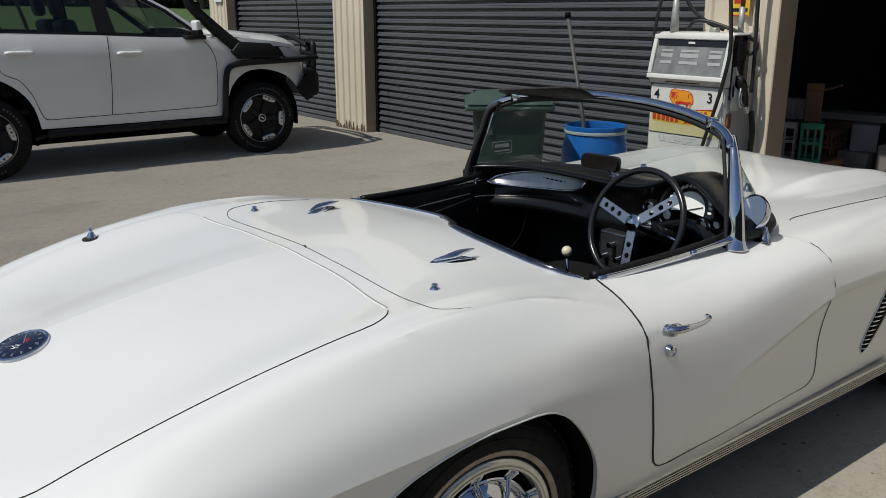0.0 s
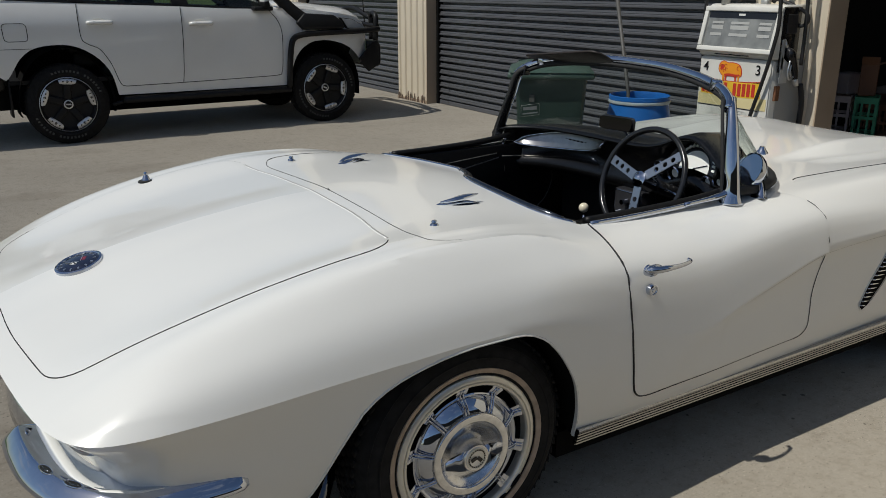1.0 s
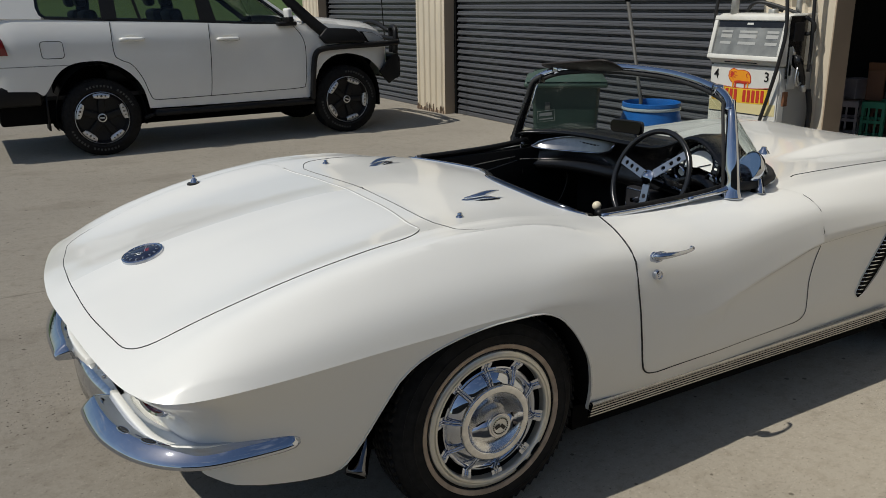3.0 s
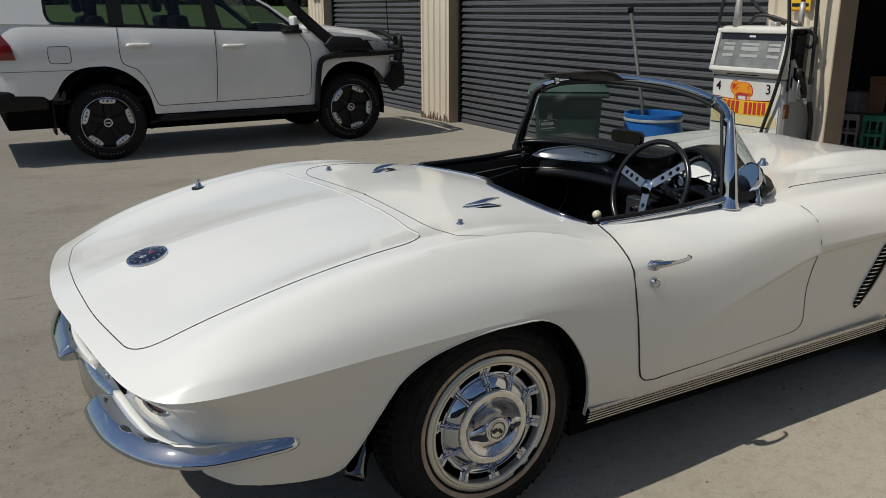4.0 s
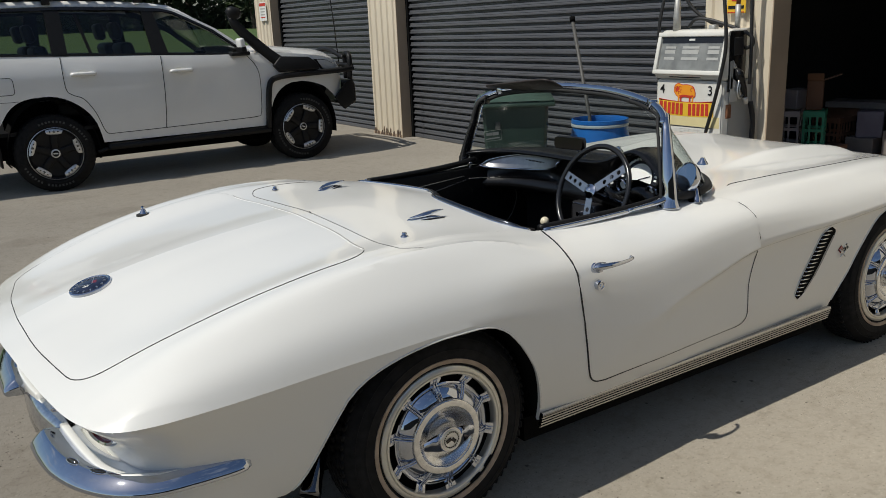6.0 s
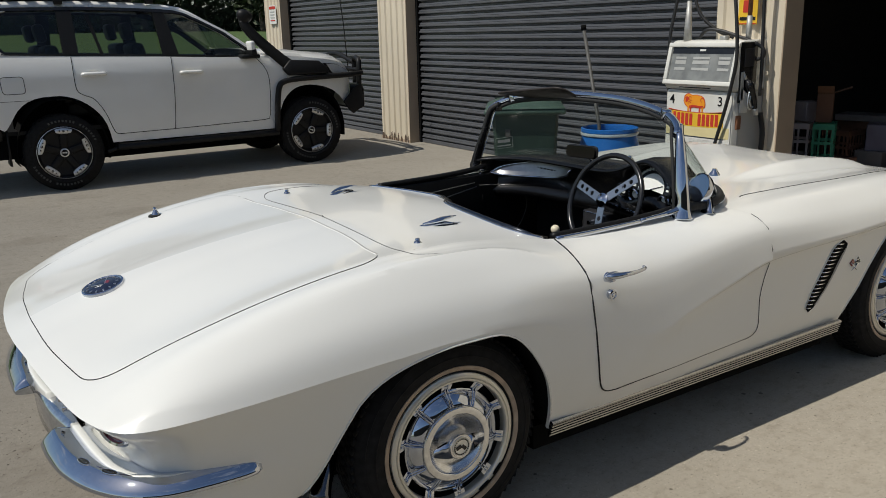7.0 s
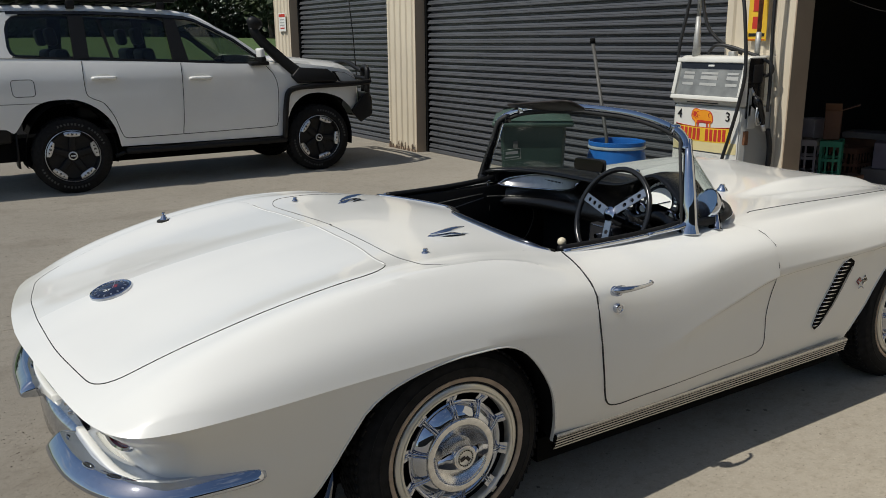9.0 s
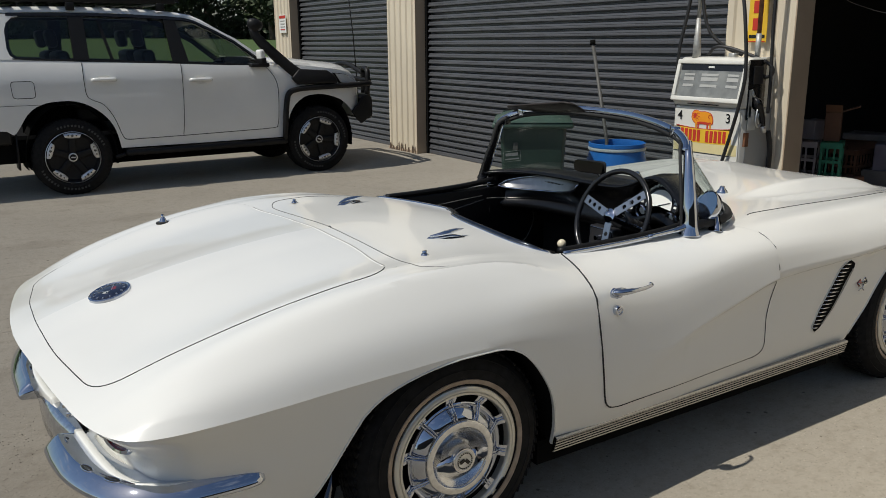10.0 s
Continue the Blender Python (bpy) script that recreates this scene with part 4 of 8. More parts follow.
    part("hub", moved(turned([(0.097, -0.099), (0.090, -0.088), (0.072, -0.078), (0.054, -0.076), (0.045, -0.090), (0.041, -0.116), (0.038, -0.122), (0.0, -0.123)], 48), face), HUBM, w, "chrome hub with a knock-off style spinner")
    for k in range(2):
        a = math.pi * k - 0.23
        pts = [(0.030, -0.114), (0.050, -0.111), (0.072, -0.108), (0.090, -0.111)]
        b = sweep([(r * math.cos(a), r * math.sin(a), h) for r, h in pts], [(-0.030, -0.005), (0.030, -0.005), (0.022, 0.005), (-0.022, 0.005)], scale=[1, 0.9, 0.65, 0.4])
        part("spinner_ear", moved(b, face), CHROME, w)
    part("centre_badge", moved(turned([(0.033, -0.121), (0.032, -0.1245), (0.029, -0.1245), (0.027, -0.1230), (0.0, -0.1235)], 32), face), ALLOY, w, "round worn badge")
    for k in range(2):
        part("badge_flag", moved(box((-0.009, -0.0055, -0.1250), (0.009, 0.0055, -0.123)), face @ pose(0.009 * (2 * k - 1), 0.002, 0, 0, 0, 35 * (2 * k - 1))), BLACK, w, "", False)
    for k in range(22):
        a = 2 * math.pi * k / 22
        part("letter_bar", moved(box((-0.0022, -0.0016, -0.1252), (0.0022, 0.0016, -0.124)), face @ pose(0.0245 * math.cos(a), 0.0245 * math.sin(a), 0, 0, 0, math.degrees(a) + 90)), BLACK, w, "", False)
    return w


first = wheel()
for xc, sgn in ((0.0, -1), (0.0, 1), (2.44, -1), (2.44, 1)):
    m = pose(xc, sgn * 0.722, 0.327, 0, 12 + 20 * (xc > 1), 0 if sgn < 0 else 180)
    if (xc, sgn) == (0.0, -1):
        first.matrix_world = m
    else:
        copy_thing(first, m)

# two clip-on balance weights on the rim of the rear wheel
for a in (-30, -48):
    arc = [radians(a + q - 6) for q in range(0, 13, 2)]
    part("wheel_weight", tube([(0.2085 * math.cos(t), -0.0905, 0.2085 * math.sin(t)) for t in arc], [0.003, 0.0055, 0.006, 0.006, 0.006, 0.0055, 0.003], 8), DARK, first, "dark clip-on balance weight")

# sills with ribbed bright cladding
for s in (-1, 1):
    path = [(0.372 + (1.975 - 0.372) * i / 20, s * 0.805, 0.262) for i in range(21)]
    prof = [(0.0, 0.024), (0.016, 0.024), (0.020, 0.018), (0.018, 0.012)]
    for k in range(4):
        z = 0.010 - 0.011 * k
        prof += [(0.004 - 0.003 * k, z), (0.016 - 0.003 * k, z - 0.002), (0.016 - 0.003 * k, z - 0.007), (0.004 - 0.003 * k, z - 0.0085)]
    prof += [(0.0, -0.034)]
    bm = sweep(path, prof if s < 0 else [(-a, b) for a, b in prof])
    sc_ = part("sill_cladding", sharp(bm, 30), SILLM, car, "ribbed bright sill cladding", True)
    # black strips laid between the ribs stand in for the shade there
    for k in range(4):
        z = 0.262 + 0.010 - 0.011 * k + 0.0012
        y1 = 0.805 + 0.013 - 0.003 * k
        part("groove", box((0.374, min(s * 0.80, s * y1), z - 0.0022), (1.973, max(s * 0.80, s * y1), z + 0.0022)), DARK, sc_, "", False)

# rear bumpers: a blade wrapping each corner, a flat shelf on top that rolls over into its face
for s in (-1, 1):
    inner = [(-1.016, -0.315, 0.446), (-1.012, -0.41, 0.446)] if s < 0 else [(-1.036, 0.10, 0.446), (-1.034, 0.34, 0.446)]
    pts = spline(inner + [(-0.996 - 0.012 * (s > 0), s * 0.52, 0.446), (-0.958 - 0.008 * (s > 0), s * 0.628, 0.446), (-0.901, s * 0.712, 0.446), (-0.826, s * 0.763, 0.446), (-0.73, s * 0.785, 0.449), (-0.598, s * 0.790, 0.447)], 60)
    prof = [(-0.086, 0.014), (-0.070, 0.017), (-0.050, 0.0205), (-0.030, 0.0250), (-0.014, 0.0298), (-0.004, 0.0325), (0.003, 0.0325), (0.009, 0.0300), (0.017, 0.0245), (0.026, 0.0170), (0.035, 0.0085), (0.041, 0.001), (0.044, -0.006), (0.043, -0.012), (0.036, -0.017), (0.000, -0.022), (-0.060, -0.026)]
    if s > 0:
        prof = [(-a, b) for a, b in prof]
    sc = []
    for i in range(61):
        e, f = min(1, (60 - i) / 4.0), min(1, i / 2.0)
        sc.append((0.62 + 0.38 * math.sqrt(max(0, 1 - (1 - e) ** 2))) * (0.92 + 0.08 * min(1, (60 - i) / 30)) * (0.90 + 0.10 * math.sqrt(max(0, 1 - (1 - f) ** 2))))
    bm = sweep([tuple(p) for p in pts], prof, scale=sc)
    for e in bm.edges:
        e.smooth = True
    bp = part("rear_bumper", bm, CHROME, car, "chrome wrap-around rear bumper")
    for k in (21, 29):
        tg = (pts[k + 1] - pts[k - 1]).normalized()
        outw = tg.cross(Vector((0, 0, 1))) * (-s)
        nrm = (Vector((0, 0, 1)) + 0.12 * outw).normalized()
        at = Matrix.Translation(pts[k] + outw * 0.003 + Vector((0, 0, 0.0318))) @ Matrix((tg, nrm.cross(tg), nrm)).transposed().to_4x4() @ Matrix.Diagonal((1.5, 0.46, 0.6, 1))
        bo = part("bolt", moved(turned([(0.0165, -0.002), (0.017, 0.001), (0.0185, 0.002), (0.0205, 0.0), (0.021, -0.01)], 24), at), CHROME, bp, "oval bumper bolt with a black disc for its recess")
        # flat black disc: the hollow's shade is put into its colour
        part("recess", moved(turned([(0.0, 0.001), (0.0165, 0.001)], 20), at), BLACK, bo, "", False)
        part("bolt_head", moved(turned([(0.0, 0.004), (0.006, 0.0035), (0.009, 0.0)], 16), at), DARK_CHROME, bo)
    # painted ledge between the tail panel and the bumper; the gutter behind is added for shade
    lp = [(-0.976, -0.320), (-0.963, -0.467), (-0.948, -0.585), (-0.933, -0.652), (-0.905, -0.715), (-0.871, -0.745), (-0.825, -0.772), (-0.775, -0.785)]
    if s > 0:
        lp = [(-1.000, -0.060), (-1.014, 0.05), (-1.020, 0.20), (-1.005, 0.36)] + [(x - 0.012, y) for x, y in lp[1:]]
    lp = spline([(x, y if i < 4 and s > 0 else y if s < 0 else -y, 0.478) for i, (x, y) in enumerate(lp)], 48)
    prof = [(-0.100, -0.030), (-0.034, -0.030), (-0.024, -0.010), (-0.021, -0.003), (-0.016, -0.001), (-0.004, 0.0005), (-0.001, -0.001), (0.000, -0.004), (0.000, -0.070), (-0.100, -0.070)]
    if s > 0:
        prof = [(-a, b) for a, b in prof]
    part("tail_ledge", sweep([tuple(p) for p in lp], prof, scale=[1.0 - 0.9 * max(0.0, (i - 28) / 20) ** 0.8 for i in range(49)]), PAINT, car, "white ledge above the bumper")

# tail lights under the lip
for s in (-1, 1):
    for x, y in ((-0.940, 0.520), (-0.918, 0.642)):
        m = Matrix.Translation((x + 0.006, s * y, 0.570)) @ pose(0, 0, 0, 0, 0, 180 - s * (14 + 16 * (y > 0.6))) @ pose(0, 0, 0, 0, 12) @ Matrix.Diagonal((0.9, 1.15, 1.0, 1))
        b = turned([(0.0, 0.008), (0.020, 0.006), (0.032, 0.001), (0.034, -0.03)], 24, "X")
        h = part("tail_light", moved(b, m), RED, car, "small round red tail light")
        b = turned([(0.032, -0.01), (0.032, 0.008), (0.038, 0.012), (0.046, 0.004), (0.047, -0.03)], 24, "X")
        part("bezel", moved(b, m), CHROME, h, "chrome lamp bezel")

# number-plate recess between the bumpers: a bright rolled surround, a black block as the recess's shade
b = sweep(spline([(-1.016, 0.16, 0.458), (-1.020, 0.0, 0.458), (-1.014, -0.11, 0.456), (-0.992, -0.23, 0.453), (-0.968, -0.335, 0.450)], 24),
          [(-0.075, 0.002), (-0.050, 0.006), (-0.030, 0.005), (-0.016, 0.001), (-0.006, -0.008), (-0.002, -0.020), (0.002, -0.045), (0.004, -0.085), (-0.010, -0.095), (-0.075, -0.095)],
          scale=[0.75 + 0.25 * min(1, i / 4) * min(1, (26 - i) / 8) for i in range(25)])
part("plate_surround", b, CHROME_WORN, car, "chrome plate surround between the bumpers")
part("plate_hollow", box((-0.950, -0.255, 0.36), (-0.90, -0.05, 0.490)), DARK, car, "black block for the shade in the number-plate recess", False)
for y in (-0.20, -0.275):
    part("plate_lamp", moved(box((-0.009, -0.014, -0.008), (0.009, 0.014, 0.008), 0.005, 3), pose(-0.975, y, 0.510, 0, 0, -20)), CHROME_WORN, car, "small chrome plate lamp")

# exhaust tips
for s in (-1, 1):
    b = tube(spline([(-0.27, s * 0.56, 0.37), (-0.34, s * 0.66, 0.345), (-0.385, s * 0.715, 0.305), (-0.425, s * 0.752, 0.252)], 18), [0.026] * 15 + [0.028, 0.030, 0.032, 0.032], 24)
    # the tip lies in shadow; that shade is put into a darker chrome
    ex = part("exhaust_tip", b, material("shaded_tip_chrome", (0.14, 0.145, 0.16), 0.09, 1.0, 0.15, 40), car, "chrome exhaust tip, its shade put into the colour")
    # black disc on the closed end stands in for the dark inside
    part("bore", tube([(-0.4255, s * 0.7525, 0.2512), (-0.4262, s * 0.7531, 0.2502)], 0.028, 24), DARK, ex)

# fittings on the skin
def blade(points, w, h):
    """A slim pointed blade along points."""
    n = len(points)
    sc = [max(0.08, math.sin(math.pi * (0.10 + 0.85 * i / (n - 1)))) for i in range(n)]
    return sweep(points, [(-w, -h), (-w * 0.6, h * 0.7), (0, h), (w * 0.6, h * 0.7), (w, -h)], scale=sc)


emb = turned([(0.0, 0.010), (0.020, 0.0095), (0.040, 0.007), (0.056, 0.003), (0.058, 0.0)], 40)
tilt = surface_normal(on_deck, -0.79, -0.04)
if tilt.z < 0:
    tilt = -tilt
rot = tilt.to_track_quat("Z", "Y").to_matrix().to_4x4()
place = Matrix.Translation(on_deck(-0.794, -0.038) + tilt * 0.003) @ rot
e0 = part("emblem", moved(emb, place), BLUE_EMBLEM, car, "round dark blue enamel emblem with a chrome rim")
part("emblem_rim", moved(turned([(0.056, 0.003), (0.059, 0.006), (0.064, 0.004), (0.065, -0.004)], 40), place), CHROME, e0, "chrome rim")
for a, turn_, cl in ((-0.010, 38, WHITE), (0.010, -38, RED)):
    fl = part("crossed_flag", moved(box((-0.010, -0.008, 0.0075), (0.010, 0.008, 0.0100), 0.001, 1), place @ pose(0.006, a * 1.4, 0, 0, 0, turn_)), cl, e0, "", False)
    part("flag_pole", moved(box((-0.028, -0.0010, 0.0078), (0.012, 0.0010, 0.0106)), place @ pose(0.004, a * 1.0, 0, 0, 0, turn_)), ALLOY, e0, "", False)
    if cl is WHITE:
        for p in range(3):
            for q in range(3):
                if (p + q) % 2 == 0:
                    part("check", moved(box((-0.009 + 0.006 * p, -0.0072 + 0.0048 * q, 0.009), (-0.003 + 0.006 * p, -0.0024 + 0.0048 * q, 0.0104)), place @ pose(0.006, a * 1.4, 0, 0, 0, turn_)), BLACK, fl, "", False)
for k in range(14):
    a = 2 * math.pi * k / 14
    part("letter_bar", moved(box((-0.002, -0.004, 0.0045), (0.002, 0.004, 0.0075)), place @ pose(0.046 * math.cos(a), 0.046 * math.sin(a), 0, 0, 0, math.degrees(a) + 90)), ALLOY, e0, "", False)

for s in (-1, 1):
    z = top_z(0.23, 0.37) - 0.003
    o = part("deck_ornament", blade(spline([(0.174, s * 0.351, z + 0.002), (0.209, s * 0.358, z + 0.008), (0.249, s * 0.372, z + 0.011), (0.297, s * 0.391, z + 0.006)], 16), 0.019, 0.006), CHROME, car, "chrome wing-shaped deck ornament")
    part("upper_wing", blade(spline([(0.187, s * 0.356, z + 0.012), (0.229, s * 0.374, z + 0.021), (0.274, s * 0.374, z + 0.026), (0.311, s * 0.376, z + 0.027)], 14), 0.016, 0.005), CHROME, o)
    # a wider dark blade underneath stands in for the ornament's shadow
    part("ornament_seat", blade(spline([(0.169, s * 0.346, z + 0.001), (0.229, s * 0.366, z + 0.003), (0.304, s * 0.394, z + 0.003)], 12), 0.024, 0.003), DARK_CHROME, o)
    zz = top_z(0.055, 0.54)
    part("snap", moved(turned([(0.0, 0.015), (0.007, 0.014), (0.0085, 0.010), (0.006, 0.007), (0.011, 0.004), (0.013, 0.0)], 20), Matrix.Translation((0.055, s * 0.525 - 0.015, zz))), CHROME, car, "small chrome snap fastener")
zz = top_z(-0.455, 0.63)
st = part("aerial_base", moved(turned([(0.0, 0.042), (0.007, 0.042), (0.009, 0.036), (0.006, 0.030), (0.010, 0.026), (0.017, 0.010), (0.022, 0.004), (0.022, 0.0)], 24), Matrix.Translation((-0.455, 0.635, zz)) @ Matrix.Scale(0.8, 4)), CHROME, car, "chrome aerial base with no mast")
part("gasket", moved(turned([(0.0, 0.006), (0.022, 0.006), (0.028, 0.003), (0.029, -0.004)], 24), Matrix.Translation((-0.455, 0.635, zz)) @ Matrix.Diagonal((1.0, 0.85, 0.9, 1))), SEAL, st, "black rubber gasket")

# door furniture, on both doors
for s in (-1, 1):
    yo = ym(0.65) - side_in(0.65, 0.69)
    hpts = spline([(0.560, s * (yo + 0.004), 0.755), (0.575, s * (yo + 0.020), 0.756), (0.62, s * (yo + 0.030), 0.757), (0.67, s * (yo + 0.030), 0.757), (0.715, s * (yo + 0.018), 0.757), (0.726, s * (yo + 0.0), 0.756)], 24)
    rad = [0.0060 + 0.0050 * math.exp(-((i - 5) / 6) ** 2) for i in range(25)]
    hd = part("door_handle", tube(hpts, rad, 10), CHROME, car, "chrome pull-type door handle")
    hb = bmesh.new()
    bmesh.ops.create_uvsphere(hb, u_segments=24, v_segments=14, radius=1.0)
    part("handle_base", moved(hb, Matrix.Translation((0.582, s * (yo + 0.008), 0.755)) @ Matrix.Diagonal((0.030, 0.017, 0.0125, 1))), CHROME, hd)
    part("push_button", moved(turned([(0.0, 0.022), (0.008, 0.021), (0.010, 0.016), (0.014, 0.009), (0.017, -0.01)], 24, "Y"), Matrix.Translation((0.578, s * (yo - 0.004), 0.745)) @ (Matrix.Identity(4) if s < 0 else pose(0, 0, 0, 0, 0, 180))), CHROME, hd)
    part("door_lock", moved(turned([(0.0, 0.0055), (0.0045, 0.0055), (0.006, 0.0030), (0.0105, 0.0030), (0.0120, 0.0055), (0.0160, 0.0040), (0.0172, -0.01)], 28, "Y"), Matrix.Translation((0.592, s * (yo - 0.002), 0.686)) @ (Matrix.Identity(4) if s < 0 else pose(0, 0, 0, 0, 0, 180))), CHROME, car, "round chrome key lock")

# louvred vent behind each front wheel
for s in (-1, 1):
    va, vb = (1.715, 0.376), (1.905, 0.652)
    yv = lambda x, z: ym(x) - side_in(x, z)
    n = 24
    left, right = [], []
    for i in range(n + 1):
        t = i / n
        wd = 0.050 * (min(1, 0.55 + t / 0.3 * 0.45) if t < 0.84 else math.sqrt(max(0.02, 1 - ((t - 0.84) / 0.16) ** 2)))
        if t < 0.10:
            wd *= math.sqrt(max(0.04, 1 - ((0.10 - t) / 0.10) ** 2))
        cx, cz = va[0] + (vb[0] - va[0]) * t + 0.018 + 0.006 * math.sin(math.pi * t), va[1] + (vb[1] - va[1]) * t
        left.append((cx - wd, cz)), right.append((cx + wd, cz - 0.008))
    rws = [[(x0 + (x1 - x0) * k / 4, s * (yv(x0 + (x1 - x0) * k / 4, z0) + 0.002), z0 + (z1 - z0) * k / 4) for k in range(5)] for (x0, z0), (x1, z1) in zip(left, right)]
    g = grid(rws)
    bmesh.ops.recalc_face_normals(g, faces=g.faces)
    vent = part("side_vent", g, DARK, car, "black side vent with bright louvres")
    ring = [(x, s * (yv(x, z) + 0.002), z) for x, z in left] + [(x, s * (yv(x, z) + 0.002), z) for x, z in right[::-1]]
    part("surround", tube(ring, 0.0016, 6, True, True), PAINT, vent)
    for i in range(17):
        t = 0.05 + 0.89 * i / 16
        k, f = int(t * n), t * n - int(t * n)
        (x0, z0), (x1, z1) = [tuple(Vector(q[k]).lerp(Vector(q[k + 1]), f)) for q in (left, right)]
        pts = [(x0 + (x1 - x0) * q, s * (yv(x0 + (x1 - x0) * q, z0) + 0.004 + 0.006 * math.sin(math.pi * q)), z0 + 0.002 + (z1 - z0) * q + 0.006 * q * q) for q in (0.04, 0.2, 0.38, 0.55)]
        part("louvre", tube(pts, [0.0022, 0.0030, 0.0022, 0.0008], 8), CHROME_WORN, vent)
    wall = [[(x - w, s * (yv(x, z) + 0.0035 - 0.10 * w), z + 0.1 * w) for w in (0.002, 0.010, 0.019)] for x, z in right[2:-3]]
    part("inner_wall", grid(wall), SHADE_GREY, vent, "vent inner wall, its shade put into a grey")
    yb = yv(2.03, 0.52)
    def badge_at(u, v, lift=0.0):
        return (2.022 + u, s * (yb + 0.003 + lift), 0.522 + v)
    red_flag = [(-0.034, 0.012), (-0.012, 0.030), (0.004, 0.014), (-0.016, -0.004)]
    check_flag = [(0.002, 0.012), (0.026, 0.034), (0.040, 0.014), (0.016, -0.006)]
    fl = part("flag_badge", slab([badge_at(u, v) for u, v in check_flag], 0.004, 0.001), CHROME_WORN, car, "small chrome crossed-flags badge", False)
    part("red_flag", slab([badge_at(u, v, 0.001) for u, v in red_flag], 0.004, 0.001), RED, fl, "", False)
    part("flag_pole", tube([badge_at(-0.030, 0.016, 0.004), badge_at(0.014, -0.022, 0.004)], 0.0022, 8), CHROME_WORN, fl)
    part("flag_pole", tube([badge_at(0.036, 0.012, 0.004), badge_at(-0.022, -0.018, 0.004)], 0.0022, 8), CHROME_WORN, fl)
    for p in range(3):
        for q in range(3):
            if (p + q) % 2 == 0:
                c = [Vector(badge_at(*check_flag[0], 0.0015)).lerp(Vector(badge_at(*check_flag[1], 0.0015)), a / 3) + (Vector(badge_at(*check_flag[3], 0.0015)) - Vector(badge_at(*check_flag[0], 0.0015))) * (b_ / 3)
                     for a, b_ in ((p + 0.08, q + 0.08), (p + 0.92, q + 0.08), (p + 0.92, q + 0.92), (p + 0.08, q + 0.92))]
                part("check", slab(c, 0.0035), BLACK, fl, "", False)

# cockpit edge trim
edge = [(cock_edge(y), y, top_z(cock_edge(y), y)) for y in (-0.62, -0.59, -0.56, -0.5, -0.42, -0.33, -0.24, -0.16, -0.10, -0.05, 0.0, 0.05, 0.10, 0.16, 0.24, 0.33, 0.42, 0.5, 0.56, 0.62)]
part("cockpit_moulding", sweep([(x + 0.004, y, z + 0.004) for x, y, z in spline(edge, 60)], [(-0.005, -0.004), (-0.004, 0.000), (0.001, 0.002), (0.007, 0.000), (0.009, -0.010)]), CHROME, car, "chrome moulding round the cockpit's rear edge")
part("cockpit_roll", tube([(x + 0.020, y, z - 0.010) for x, y, z in spline(edge, 60)], 0.013, 8), VINYL, car, "black vinyl roll")
trim = [p for p in spline(edge, 90) if -0.60 < p[1] < -0.05]
part("edge_trim", tube([(x + 0.010, y, z + 0.005) for x, y, z in trim], [0.002 + 0.008 * math.sin(math.pi * min(0.5, 0.06 + 0.9 * min(i, len(trim) - 1 - i) / len(trim) * 2)) for i in range(len(trim))], 8), DARK_CHROME, car, "dark bright-edged cockpit trim")
for s in (-1, 1):
    pts = spline([(0.545, s * 0.632, 0.838), (0.70, s * 0.636, 0.838), (0.90, s * 0.640, 0.842), (1.05, s * 0.644, 0.850), (1.16, s * 0.648, 0.862)], 24)
    part("door_moulding", sweep(pts, [(-0.009, -0.008), (-0.007, 0.003), (0.0, 0.006), (0.007, 0.003), (0.009, -0.008)]), CHROME, car, "chrome strip along the door top")
    pts = [(p.x, p.y - s * 0.024, p.z + 0.000) for p in pts]
    part("door_roll", tube(pts, 0.014, 8), VINYL, car, "black vinyl roll")

# tub
bm = box((0.45, -0.60, 0.245), (1.52, 0.60, 0.262))
part("carpet", bm, CARPET, car, "black carpet", False)
bm = bmesh.new()
rws = [[(cock_edge(y) + 0.01, y, top_z(cock_edge(y), abs(y)) - 0.012), (cock_edge(y) + 0.03, y, 0.70), (0.60, y, 0.26)] for y in [-0.61 + 1.22 * k / 24 for k in range(25)]]
part("rear_bulkhead", grid(rws), CARPET, car, "black carpeted rear wall of the cockpit")
for s in (-1, 1):
    bm = box((0.53, s * (0.585 if s < 0 else 0.60), 0.26), (1.50, s * (0.612 if s < 0 else 0.63), 0.828), 0.008)
    dp = part("door_card", bm, VINYL, car, "black vinyl inner door panel")
    for strip in ([(0.58, 0.758), (0.80, 0.771), (1.075, 0.790)], [(0.70, 0.708), (0.90, 0.738), (1.085, 0.770)]):
        part("card_strip", tube([(x, s * 0.597 if s > 0 else s * 0.582, z) for x, z in strip], 0.0028, 6), PIPING, dp, "thin dull strip")
    part("armrest", box((0.72, s * 0.52, 0.60), (1.05, s * 0.59, 0.65), 0.02, 3), VINYL, dp)
    part("window_crank", tube([(1.10, s * 0.575, 0.58), (1.10, s * 0.555, 0.58), (1.04, s * 0.55, 0.60)], 0.006, 8), CHROME, dp)
kick = spline([(1.104, 0.597, 0.774), (1.18, 0.597, 0.768), (1.256, 0.597, 0.756), (1.353, 0.597, 0.721), (1.402, 0.597, 0.651), (1.369, 0.597, 0.557), (1.318, 0.597, 0.511)], 40)
part("kick_panel_piping", tube(kick, 0.0026, 6), PIPING, car, "thin dull piping round the footwell panel")
part("door_catch", moved(box((-0.010, -0.006, -0.006), (0.010, 0.006, 0.006), 0.003), pose(1.122, 0.604, 0.848)), CHROME_WORN, car, "small bright door catch")
part("tunnel", box((0.55, -0.13, 0.26), (1.50, 0.13, 0.44), 0.05, 3), CARPET, car, "black carpeted transmission tunnel")
